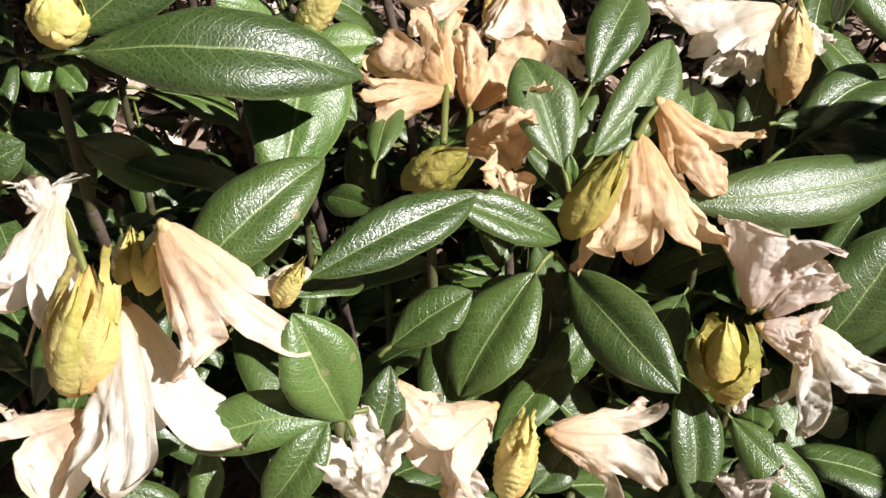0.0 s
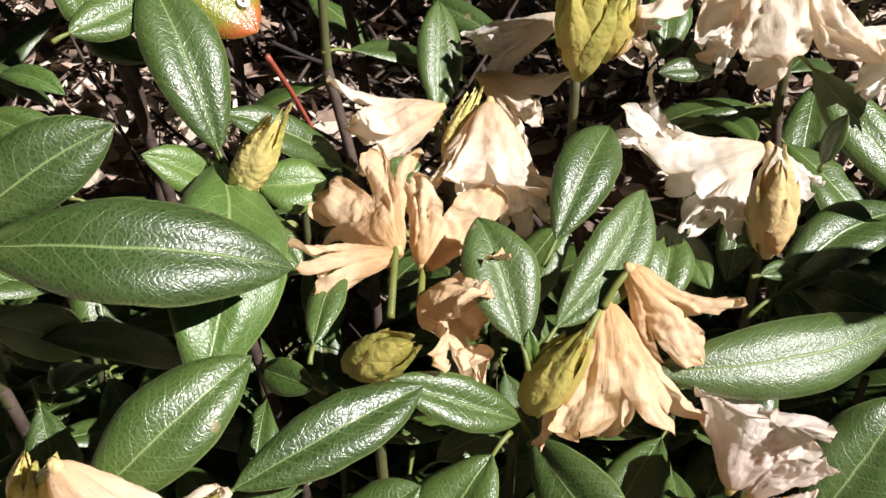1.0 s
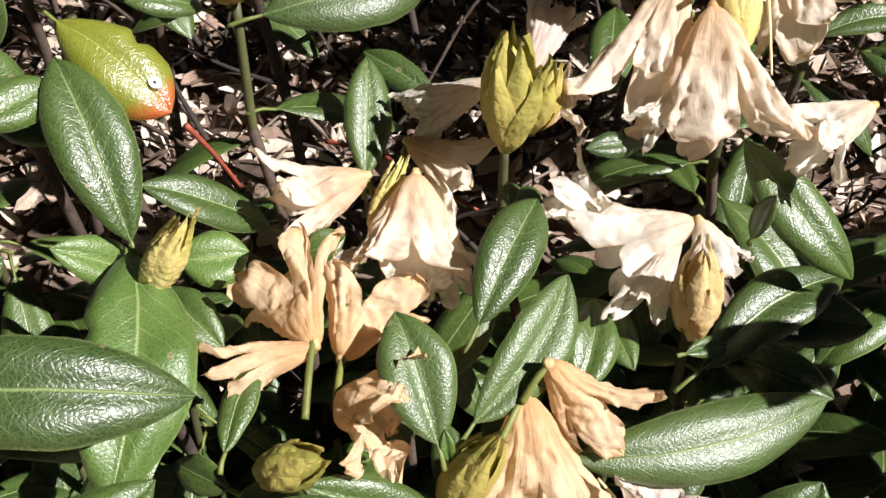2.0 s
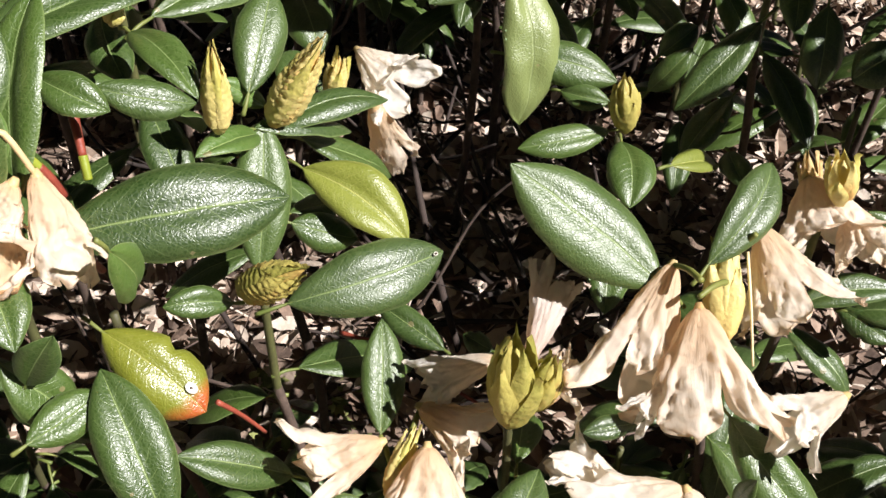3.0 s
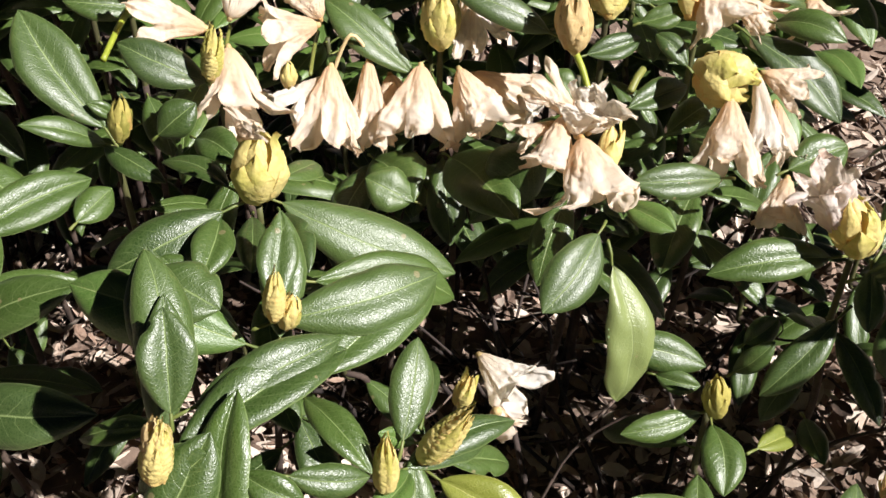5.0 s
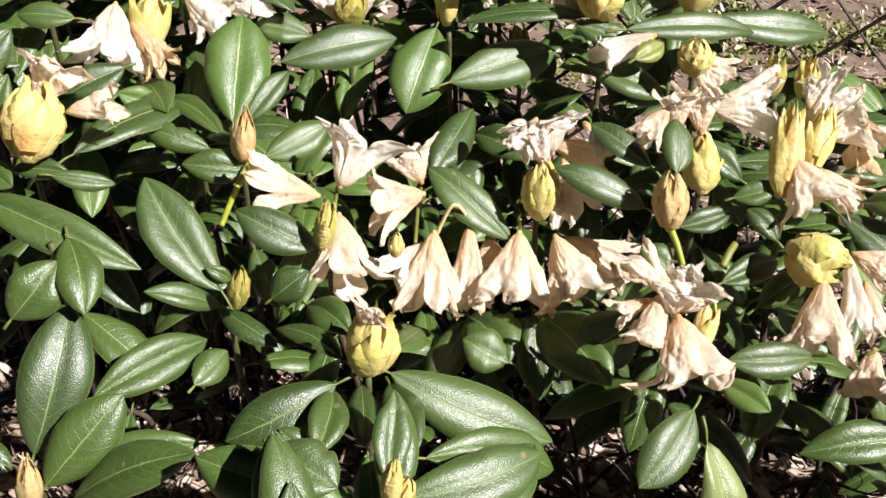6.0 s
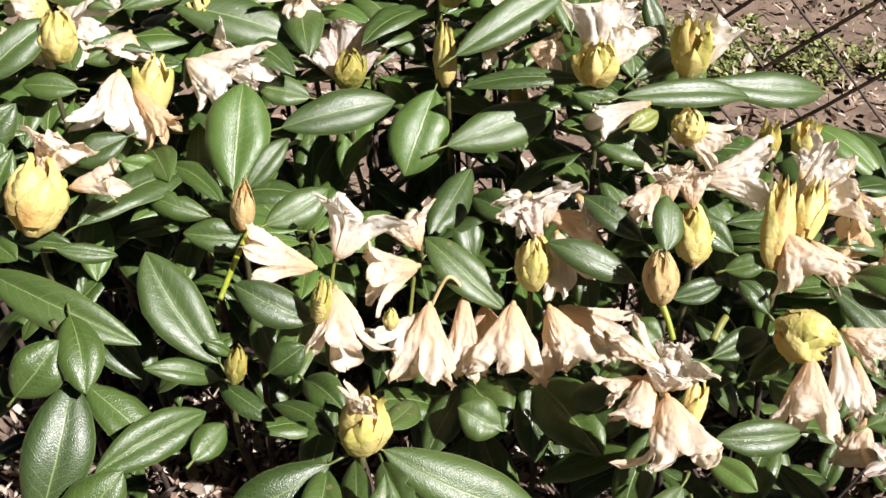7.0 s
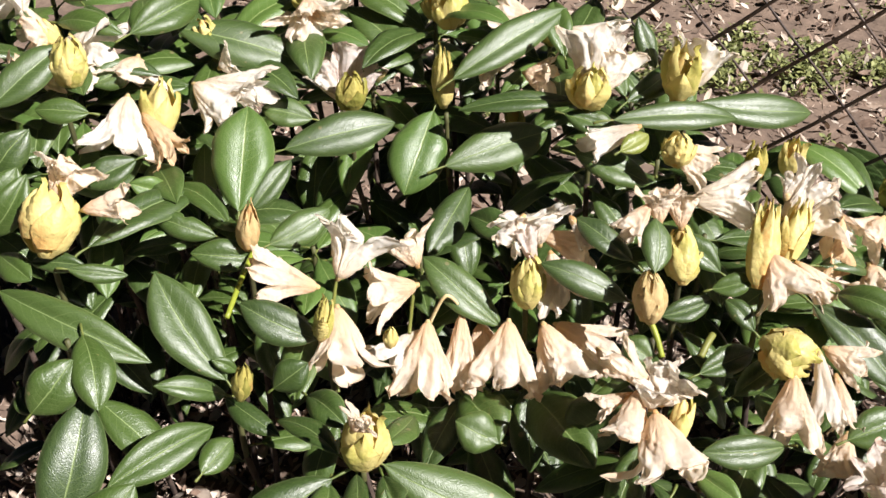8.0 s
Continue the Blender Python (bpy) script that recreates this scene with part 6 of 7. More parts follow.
s = shoot((-0.3440, 1.1551, 0.4421), (-0.3262, 1.2069, 0.0041), "shoot with white flowers round an open bud")
underleaves(s, (-0.3440, 1.1551, 0.4421), (-0.3262, 1.2069, 0.0041), 16, 15281)
bud(s, (-0.3429, 1.1351, 0.4518), (-0.3380, 1.1687, 0.4942), 0.0324, "yellow", seed=131, loose=0.8)
corolla(s, (-0.3649, 1.1485, 0.4904), (-0.3693, 1.1150, 0.4545), 0.0601, "white", seed=132, face=(0.30, -0.73, 0.53), cut=0.66)
corolla(s, (-0.3494, 1.1378, 0.4785), (-0.3205, 1.1161, 0.4546), 0.0252, "brown", seed=133, face=(0.29, -0.73, 0.54), cut=0.7)
corolla(s, (-0.3679, 1.1981, 0.5019), (-0.3720, 1.1788, 0.4843), 0.0652, "peach", seed=134, face=(0.29, -0.75, 0.50), flat=0.45)
corolla(s, (-0.3110, 1.1688, 0.4917), (-0.2766, 1.1515, 0.4730), 0.0511, "white", seed=135, face=(0.25, -0.75, 0.52), cut=0.7)
corolla(s, (-0.3061, 1.1803, 0.4865), (-0.2475, 1.1764, 0.4825), 0.0388, "white", seed=136, face=(0.25, -0.75, 0.52))
corolla(s, (-0.2972, 1.2055, 0.4885), (-0.2812, 1.2075, 0.4961), 0.0355, "white", seed=137, face=(0.23, -0.76, 0.52))
leaf(s, (-0.3408, 1.2327, 0.5145), (-0.2213, 1.2309, 0.4784), 0.0470, (0.25, -0.45, 0.86), "glossy", curl=0.05, fold=0.04, sway=0.00)
leaf(s, (-0.3681, 1.1926, 0.5278), (-0.3225, 1.2586, 0.5318), 0.0365, (0.64, -0.48, 0.60), curl=0.12, fold=0.15, sway=0.00)
leaf(s, (-0.3738, 1.1929, 0.5002), (-0.4034, 1.1676, 0.4914), 0.0300, (0.42, -0.70, 0.58), curl=0.07, fold=0.15, sway=0.05)

s = shoot((-0.0959, 1.2201, 0.4356), (-0.0836, 1.2449, 0.0049), "shoot with dark broad leaves round a narrow bud")
underleaves(s, (-0.0959, 1.2201, 0.4356), (-0.0836, 1.2449, 0.0049), 16, 15429)
bud(s, (-0.0976, 1.2085, 0.4484), (-0.0963, 1.2076, 0.5104), 0.0232, "yellow", seed=15430, loose=0.4)
leaf(s, (-0.1061, 1.1980, 0.4511), (-0.1290, 1.1343, 0.4033), 0.0579, (0.12, -0.62, 0.77), "fresh", curl=0.06, fold=0.03, sway=0.00)
leaf(s, (-0.0934, 1.1445, 0.4267), (-0.0010, 1.1976, 0.4323), 0.0465, (0.30, -0.60, 0.75), "glossy", curl=0.05, fold=0.03, sway=0.00)
leaf(s, (-0.2310, 1.1331, 0.4493), (-0.1380, 1.1735, 0.4539), 0.0428, (0.20, -0.55, 0.81), "glossy", curl=0.05, fold=0.03, sway=0.00)
leaf(s, (-0.0874, 1.1840, 0.4908), (0.0126, 1.2585, 0.5229), 0.0370, (0.10, -0.50, 0.86), "glossy", curl=0.05, fold=0.10, sway=0.00)
leaf(s, (-0.1199, 1.2650, 0.4430), (-0.1983, 1.3239, 0.4923), 0.0456, (-0.02, -0.66, 0.75), curl=0.05, fold=0.08, sway=-0.05)
leaf(s, (0.0095, 1.1482, 0.4789), (0.0558, 1.1414, 0.4662), 0.0274, (0.12, -0.62, 0.77), "green", curl=0.03, fold=0.10, sway=0.00)
leaf(s, (0.0266, 1.1731, 0.4759), (-0.0817, 1.1607, 0.4747), 0.0276, (0.00, -0.10, 1.00), "green", curl=0.05, fold=0.10, sway=0.00)
leaf(s, (-0.2151, 1.1877, 0.4472), (-0.2613, 1.1904, 0.4565), 0.0297, (0.12, -0.62, 0.77), "glossy", curl=0.05, fold=0.10, sway=0.00)
leaf(s, (-0.0732, 1.1684, 0.3891), (-0.1050, 1.0928, 0.3689), 0.0354, (0.33, -0.37, 0.87), curl=0.03, fold=-0.05, sway=0.00)
leaf(s, (0.0182, 1.1230, 0.4552), (0.0812, 1.1098, 0.4349), 0.0319, (0.12, -0.62, 0.77), "green", curl=0.07, fold=0.10, sway=0.00)
leaf(s, (-0.0221, 1.0810, 0.3924), (-0.0712, 1.1149, 0.3962), 0.0296, (-0.30, -0.52, 0.80), curl=0.05, fold=0.22, sway=0.00)

s = shoot((-0.1849, 1.2126, 0.4329), (-0.1591, 1.2359, 0.0047), "shoot with a pink-flushed opening flower")
underleaves(s, (-0.1849, 1.2126, 0.4329), (-0.1591, 1.2359, 0.0047), 16, 15577)
bud(s, (-0.1839, 1.2101, 0.4416), (-0.1809, 1.2100, 0.4815), 0.0312, "green", seed=15578, loose=0.5)
corolla(s, (-0.1907, 1.2298, 0.4408), (-0.1852, 1.2568, 0.4884), 0.0327, "pink", seed=15579, face=(0.15, -0.87, 0.48), flat=0.2, cut=0.8)
corolla(s, (-0.1971, 1.2314, 0.4429), (-0.2084, 1.2510, 0.4796), 0.0290, "pink", seed=15580, face=(0.16, -0.86, 0.48), flat=0.2, cut=0.8)
corolla(s, (-0.1817, 1.2402, 0.4349), (-0.1694, 1.2601, 0.4692), 0.0294, "pink", seed=15581, face=(0.13, -0.87, 0.48), flat=0.2, cut=0.8)
corolla(s, (-0.1884, 1.2245, 0.4409), (-0.2168, 1.2380, 0.4717), 0.0210, "white", seed=15582, face=(0.16, -0.86, 0.49))

s = shoot((0.0749, 0.9730, 0.3850), (0.0902, 0.9934, -0.0001), "shoot with an egg-shaped tan bud under a pointed leaf")
underleaves(s, (0.0749, 0.9730, 0.3850), (0.0902, 0.9934, -0.0001), 16, 15725)
bud(s, (0.0701, 0.9673, 0.4062), (0.0653, 0.9684, 0.4566), 0.0280, "tan", seed=15726)
leaf(s, (0.0699, 0.9705, 0.4529), (0.0727, 1.0081, 0.4747), 0.0281, (0.29, -0.17, 0.94), "glossy", curl=0.03, fold=-0.05, sway=-0.05)
leaf(s, (0.0540, 0.9841, 0.4137), (-0.0118, 0.9954, 0.4398), 0.0278, (-0.16, -0.54, 0.83), "glossy", curl=0.09, fold=-0.05, sway=0.00)
leaf(s, (0.0583, 1.0066, 0.4343), (0.0156, 1.0364, 0.4526), 0.0251, (-0.22, -0.12, 0.97), "glossy", curl=0.09, fold=0.08, sway=0.03)
leaf(s, (0.1273, 1.0136, 0.4192), (0.0907, 1.0331, 0.4375), 0.0250, (-0.02, -0.71, 0.71), curl=0.09, fold=0.15, sway=-0.05)
leaf(s, (0.1206, 1.0033, 0.4105), (0.1532, 1.0087, 0.4193), 0.0192, (-0.08, -0.69, 0.72), curl=0.03, fold=0.15, sway=-0.05)
leaf(s, (0.1523, 0.9802, 0.3885), (0.1311, 0.9987, 0.4044), 0.0186, (-0.05, -0.68, 0.73), curl=0.09, fold=0.02, sway=-0.05)
leaf(s, (0.1072, 0.9427, 0.3786), (0.1513, 0.9659, 0.3824), 0.0238, (0.21, -0.53, 0.82), curl=0.03, fold=0.22, sway=0.00)
leaf(s, (0.0730, 0.9502, 0.3818), (0.0504, 0.9614, 0.3950), 0.0259, (0.08, -0.69, 0.72), curl=0.09, fold=0.08, sway=-0.02)
leaf(s, (0.0828, 0.9933, 0.3904), (0.1237, 1.0103, 0.3943), 0.0221, (0.18, -0.61, 0.78), curl=0.05, fold=0.22, sway=-0.05)
stalk(s, [(0.0709, 0.9678, 0.4070), (0.0752, 0.9588, 0.3997), (0.0794, 0.9497, 0.3884)], 0.0026, 0.0022, LIME, "twig")
stalk(s, [(0.1203, 0.9748, 0.3895), (0.1150, 0.9665, 0.3874), (0.1097, 0.9581, 0.3814)], 0.0028, 0.0030, STEM_GREEN, "twig")

s = shoot((-0.0220, 1.0154, 0.3798), (-0.0164, 1.0610, 0.0012), "shoot with a crumpled flower above a yellow bud")
underleaves(s, (-0.0220, 1.0154, 0.3798), (-0.0164, 1.0610, 0.0012), 16, 15873)
corolla(s, (-0.0122, 1.0311, 0.4300), (-0.0203, 1.0439, 0.4536), 0.0512, "white", seed=71, face=(-0.03, -0.71, 0.65), flat=0.4, crumple=1.5, cut=0.85)
corolla(s, (-0.0262, 1.0271, 0.4587), (-0.0396, 1.0084, 0.4426), 0.0226, "white", seed=72, face=(-0.01, -0.73, 0.63), crumple=1.4)
corolla(s, (-0.0170, 1.0031, 0.4336), (-0.0258, 1.0154, 0.4566), 0.0182, "pink", seed=73, face=(-0.02, -0.70, 0.66), cut=0.8, flat=0.3)
corolla(s, (-0.0088, 1.0431, 0.4288), (0.0360, 1.0350, 0.4208), 0.0383, "peach", seed=74, face=(-0.03, -0.72, 0.64))
corolla(s, (-0.0031, 1.0267, 0.4235), (0.0108, 0.9976, 0.3915), 0.0378, "white", seed=75, face=(-0.04, -0.71, 0.66))
corolla(s, (0.0012, 1.0168, 0.4202), (-0.0071, 0.9910, 0.3945), 0.0199, "white", seed=76, face=(-0.04, -0.70, 0.66))
corolla(s, (0.0122, 1.0365, 0.4509), (0.0254, 1.0222, 0.4378), 0.0114, "white", seed=77, face=(-0.06, -0.72, 0.63))
bud(s, (-0.0215, 0.9991, 0.3911), (-0.0203, 1.0002, 0.4440), 0.0311, "yellow", seed=15874)

s = shoot((0.0737, 0.9319, 0.3776), (0.0614, 0.9679, -0.0006), "shoot with a heavy drooping cream truss")
underleaves(s, (0.0737, 0.9319, 0.3776), (0.0614, 0.9679, -0.0006), 9, 23569)
corolla(s, (0.0687, 0.8920, 0.3885), (0.0792, 0.8622, 0.3560), 0.0566, "peach", seed=81, face=(-0.13, -0.61, 0.75), crumple=1.15, cut=0.72)
corolla(s, (0.0575, 0.9061, 0.3945), (0.0480, 0.8830, 0.3724), 0.0274, "peach", seed=82, face=(-0.11, -0.63, 0.74), crumple=1.7, flat=0.25, cut=0.85)
corolla(s, (0.0751, 0.9049, 0.3849), (0.0903, 0.9147, 0.4024), 0.0316, "white", seed=83, face=(-0.13, -0.62, 0.74), crumple=1.3, cut=0.75)
corolla(s, (0.0729, 0.9121, 0.3861), (0.0747, 0.9249, 0.4087), 0.0212, "white", seed=84, face=(-0.13, -0.62, 0.74), cut=0.75)
corolla(s, (0.0687, 0.9131, 0.3895), (0.0422, 0.9238, 0.4120), 0.0236, "peach", seed=85, face=(-0.12, -0.63, 0.73))
corolla(s, (0.0513, 0.9101, 0.3873), (0.0275, 0.9000, 0.3830), 0.0146, "peach", seed=86, face=(-0.10, -0.63, 0.74))
corolla(s, (0.0663, 0.8985, 0.3873), (0.0694, 0.9062, 0.4033), 0.0337, "white", seed=87, face=(-0.12, -0.62, 0.74), crumple=1.5, flat=0.5, cut=0.8)
bud(s, (0.0856, 0.8895, 0.3577), (0.0935, 0.9125, 0.3864), 0.0187, "yellow", seed=88, loose=0.6)
leaf(s, (0.1657, 0.8963, 0.3535), (0.1032, 0.8805, 0.3615), 0.0254, (0.05, -0.58, 0.81), "glossy", curl=0.09, fold=0.15, sway=0.03)
leaf(s, (0.0989, 0.8742, 0.3487), (0.1263, 0.8445, 0.3514), 0.0209, (-0.39, -0.28, 0.88), "fresh", curl=0.05, fold=0.15, sway=0.00)
leaf(s, (0.0523, 0.9410, 0.3432), (0.0108, 0.9379, 0.3065), 0.0484, (-0.41, -0.75, 0.53), curl=0.07, fold=0.02, sway=-0.02)

s = shoot((0.1703, 0.9446, 0.3683), (0.1557, 0.9970, -0.0001), "shoot with a scaly yellow bud and limp flowers")
underleaves(s, (0.1703, 0.9446, 0.3683), (0.1557, 0.9970, -0.0001), 16, 23754)
bud(s, (0.1479, 0.9461, 0.4112), (0.1872, 0.9357, 0.3942), 0.0411, "yellow", seed=91, loose=0.3)
corolla(s, (0.1704, 0.9249, 0.3951), (0.1670, 0.8909, 0.3585), 0.0456, "peach", seed=92, face=(-0.23, -0.62, 0.71), cut=0.55)
corolla(s, (0.1964, 0.9477, 0.4023), (0.2233, 0.9377, 0.3935), 0.0297, "peach", seed=93, face=(-0.25, -0.63, 0.69))
corolla(s, (0.1891, 0.9389, 0.4047), (0.1937, 0.9077, 0.3709), 0.0196, "white", seed=94, face=(-0.25, -0.63, 0.69), cut=0.75)
corolla(s, (0.2042, 0.9354, 0.3859), (0.2126, 0.9102, 0.3594), 0.0190, "peach", seed=95, face=(-0.26, -0.62, 0.70), cut=0.7)
corolla(s, (0.2281, 0.9422, 0.3175), (0.2196, 0.9175, 0.2933), 0.0350, "peach", seed=96, face=(-0.27, -0.58, 0.73))
leaf(s, (0.1971, 0.9948, 0.4039), (0.2577, 0.9482, 0.3618), 0.0386, (-0.31, -0.44, 0.84), "glossy", curl=0.07, fold=0.22, sway=0.03)
leaf(s, (0.2131, 0.9985, 0.4126), (0.2542, 0.9672, 0.4158), 0.0266, (-0.44, -0.50, 0.75), curl=0.12, fold=0.08, sway=0.05)
leaf(s, (0.2100, 0.9003, 0.3570), (0.2517, 0.9151, 0.3664), 0.0327, (0.01, -0.55, 0.84), curl=0.05, fold=0.15, sway=0.00)
leaf(s, (0.1584, 0.9623, 0.3439), (0.1863, 0.9260, 0.3397), 0.0396, (-0.34, -0.36, 0.87), curl=0.12, fold=0.15, sway=0.05)
leaf(s, (0.1360, 0.9421, 0.3575), (0.1771, 0.9691, 0.3683), 0.0258, (0.12, -0.52, 0.85), curl=0.12, fold=-0.05, sway=0.03)

s = shoot((0.1636, 1.0155, 0.3968), (0.1625, 1.0319, 0.0006), "shoot with a large cream truss around a tall yellow bud")
underleaves(s, (0.1636, 1.0155, 0.3968), (0.1625, 1.0319, 0.0006), 16, 23939)
bud(s, (0.1541, 1.0011, 0.4134), (0.1640, 1.0468, 0.4708), 0.0277, "yellow", seed=101, loose=0.3)
bud(s, (0.1771, 1.0214, 0.4209), (0.1911, 1.0525, 0.4593), 0.0237, "yellow", seed=102, loose=0.7)
corolla(s, (0.1095, 1.0683, 0.4481), (0.1576, 1.0691, 0.4511), 0.0505, "white", seed=103, face=(-0.15, -0.72, 0.61), cut=0.62)
corolla(s, (0.1787, 1.0558, 0.4419), (0.2094, 1.0748, 0.4698), 0.0330, "white", seed=104, face=(-0.22, -0.70, 0.61))
corolla(s, (0.1922, 1.0479, 0.4387), (0.2261, 1.0531, 0.4487), 0.0434, "white", seed=105, face=(-0.24, -0.70, 0.62))
corolla(s, (0.1629, 1.0113, 0.4386), (0.1778, 0.9890, 0.4153), 0.0420, "peach", seed=106, face=(-0.21, -0.69, 0.64), cut=0.75, crumple=1.15)
corolla(s, (0.1860, 1.0178, 0.4252), (0.2126, 0.9991, 0.4053), 0.0278, "peach", seed=107, face=(-0.23, -0.68, 0.64))
corolla(s, (0.2575, 1.0594, 0.4392), (0.2388, 1.0431, 0.4266), 0.0468, "peach", seed=108, face=(-0.29, -0.69, 0.60), crumple=1.2)
corolla(s, (0.2335, 1.0303, 0.4123), (0.2108, 1.0327, 0.4240), 0.0465, "brown", seed=109, face=(-0.27, -0.67, 0.64), crumple=1.3)
corolla(s, (0.1816, 1.0650, 0.4534), (0.1846, 1.0739, 0.4710), 0.0143, "white", seed=110, face=(-0.22, -0.71, 0.60))
corolla(s, (0.2484, 1.0364, 0.4106), (0.2563, 1.0200, 0.3955), 0.0401, "peach", seed=111, face=(-0.29, -0.67, 0.63))
leaf(s, (0.2046, 1.0238, 0.4196), (0.2509, 1.0365, 0.4036), 0.0187, (0.37, -0.21, 0.90), curl=0.12, fold=0.08, sway=0.03)

s = shoot((0.0966, 1.0116, 0.4212), (0.0968, 1.0495, 0.0010), "shoot with a peach flower over a yellow bud")
underleaves(s, (0.0966, 1.0116, 0.4212), (0.0968, 1.0495, 0.0010), 16, 24124)
bud(s, (0.0989, 1.0086, 0.4095), (0.0971, 1.0383, 0.4476), 0.0325, "yellow", seed=121)
corolla(s, (0.0790, 1.0300, 0.4550), (0.0771, 1.0410, 0.4757), 0.0269, "peach", seed=122, face=(-0.13, -0.72, 0.63), crumple=1.3, flat=0.4)
corolla(s, (0.0955, 1.0283, 0.4512), (0.0944, 1.0420, 0.4754), 0.0286, "peach", seed=123, face=(-0.14, -0.71, 0.63), crumple=1.2, cut=0.75)
corolla(s, (0.0710, 1.0368, 0.4644), (0.0528, 1.0200, 0.4511), 0.0234, "peach", seed=124, face=(-0.12, -0.73, 0.62))

s = shoot((0.0348, 1.1691, 0.4677), (0.0135, 1.1787, 0.0036), "shoot with a white half-open flower")
underleaves(s, (0.0348, 1.1691, 0.4677), (0.0135, 1.1787, 0.0036), 16, 24309)
bud(s, (0.0295, 1.1558, 0.4783), (0.0284, 1.1554, 0.5188), 0.0374, "yellow", seed=24310, loose=0.9, rows=2)
corolla(s, (0.0320, 1.1609, 0.4880), (0.0275, 1.1875, 0.5361), 0.0405, "white", seed=24311, face=(-0.08, -0.88, 0.47), flat=0.3, cut=0.8)
corolla(s, (0.0366, 1.1592, 0.4901), (0.0529, 1.1775, 0.5220), 0.0404, "white", seed=24312, face=(-0.09, -0.87, 0.48), flat=0.3, cut=0.8)
corolla(s, (0.0424, 1.1724, 0.4990), (0.0437, 1.1886, 0.5278), 0.0287, "white", seed=24313, face=(-0.09, -0.88, 0.47), cut=0.8)
leaf(s, (0.0630, 1.1702, 0.4786), (0.1106, 1.2203, 0.4902), 0.0259, (0.19, -0.39, 0.90), curl=0.05, fold=0.02, sway=-0.05)
leaf(s, (0.0910, 1.2178, 0.4857), (0.0743, 1.2384, 0.5247), 0.0203, (0.06, -0.87, 0.49), curl=0.07, fold=-0.05, sway=0.03)
leaf(s, (0.0107, 1.2182, 0.4960), (0.0007, 1.2708, 0.5252), 0.0308, (-0.02, -0.49, 0.87), curl=0.07, fold=0.22, sway=0.03)

s = shoot((0.1183, 1.1935, 0.4600), (0.1337, 1.2147, 0.0043), "shoot with a cream bud and long narrow leaves")
underleaves(s, (0.1183, 1.1935, 0.4600), (0.1337, 1.2147, 0.0043), 16, 24494)
bud(s, (0.1068, 1.1736, 0.4760), (0.1077, 1.1725, 0.5287), 0.0350, "yellow", seed=24495, loose=0.9)
bud(s, (0.1015, 1.1713, 0.4784), (0.1170, 1.1661, 0.5218), 0.0194, "yellow", seed=24496, loose=1)
corolla(s, (0.1130, 1.1814, 0.4810), (0.1296, 1.1998, 0.5132), 0.0413, "white", seed=24497, face=(-0.17, -0.87, 0.47), flat=0.3, cut=0.8)
corolla(s, (0.1175, 1.2312, 0.4844), (0.1193, 1.2398, 0.4996), 0.0253, "white", seed=24498, face=(-0.16, -0.88, 0.46), cut=0.8)
leaf(s, (0.0487, 1.1357, 0.4810), (0.1596, 1.1659, 0.4681), 0.0299, (0.20, -0.35, 0.91), "glossy", curl=0.05, fold=0.10, sway=0.00)
leaf(s, (0.1240, 1.1865, 0.4671), (0.2374, 1.2165, 0.4445), 0.0340, (0.20, -0.50, 0.80), "glossy", curl=0.05, fold=0.08, sway=-0.05)
corolla(s, (0.0981, 1.1246, 0.4624), (0.1295, 1.1275, 0.4385), 0.0379, "peach", seed=24501, face=(-0.17, -0.83, 0.54), cut=0.8)
corolla(s, (0.0687, 1.1266, 0.4800), (0.0277, 1.1207, 0.4649), 0.0257, "white", seed=24502, face=(-0.10, -0.84, 0.53), cut=0.8)
bud(s, (0.0981, 1.1001, 0.4590), (0.0989, 1.1004, 0.4912), 0.0286, "yellow", seed=24503, loose=0.3)
leaf(s, (0.0528, 1.1023, 0.4717), (0.0769, 1.1216, 0.4761), 0.0194, (0.32, -0.57, 0.75), "yellow", curl=0.05, fold=0.08, sway=-0.02)

s = shoot((0.1900, 1.1775, 0.3939), (0.2179, 1.2194, 0.0044), "shoot with yellow bracts among narrow leaves")
underleaves(s, (0.1900, 1.1775, 0.3939), (0.2179, 1.2194, 0.0044), 16, 24679)
bud(s, (0.1696, 1.1296, 0.4251), (0.1707, 1.1298, 0.4630), 0.0202, "green", seed=24680, loose=1)
bud(s, (0.2149, 1.1886, 0.3930), (0.2180, 1.1870, 0.4304), 0.0247, "yellow", seed=24681, loose=1)
leaf(s, (0.3017, 1.1960, 0.3629), (0.2684, 1.2796, 0.3694), 0.0365, (-0.06, -0.10, 0.99), curl=0.12, fold=-0.05, sway=0.03)
leaf(s, (0.3231, 1.3492, 0.3225), (0.3504, 1.2517, 0.3189), 0.0407, (-0.20, -0.09, 0.98), curl=0.03, fold=0.15, sway=0.05)

s = shoot((-0.4228, 1.1497, 0.4901), (-0.4158, 1.1891, 0.0038), "shoot with a yellow bud and a peach flower among leaves")
underleaves(s, (-0.4228, 1.1497, 0.4901), (-0.4158, 1.1891, 0.0038), 16, 24864)
leaf(s, (-0.4655, 1.1073, 0.5030), (-0.4133, 1.1579, 0.5357), 0.0406, (0.12, -0.62, 0.77), "glossy", curl=0.04, fold=0.10, sway=0.00)
bud(s, (-0.4114, 1.1448, 0.4997), (-0.4040, 1.1484, 0.5497), 0.0347, "yellow", seed=24866)
corolla(s, (-0.4394, 1.1997, 0.5237), (-0.4606, 1.1855, 0.5296), 0.0494, "peach", seed=24867, face=(0.40, -0.82, 0.41))
leaf(s, (-0.3861, 1.1128, 0.4955), (-0.4306, 1.1101, 0.5002), 0.0243, (0.12, -0.62, 0.77), "green", curl=0.05, fold=0.10, sway=0.00)
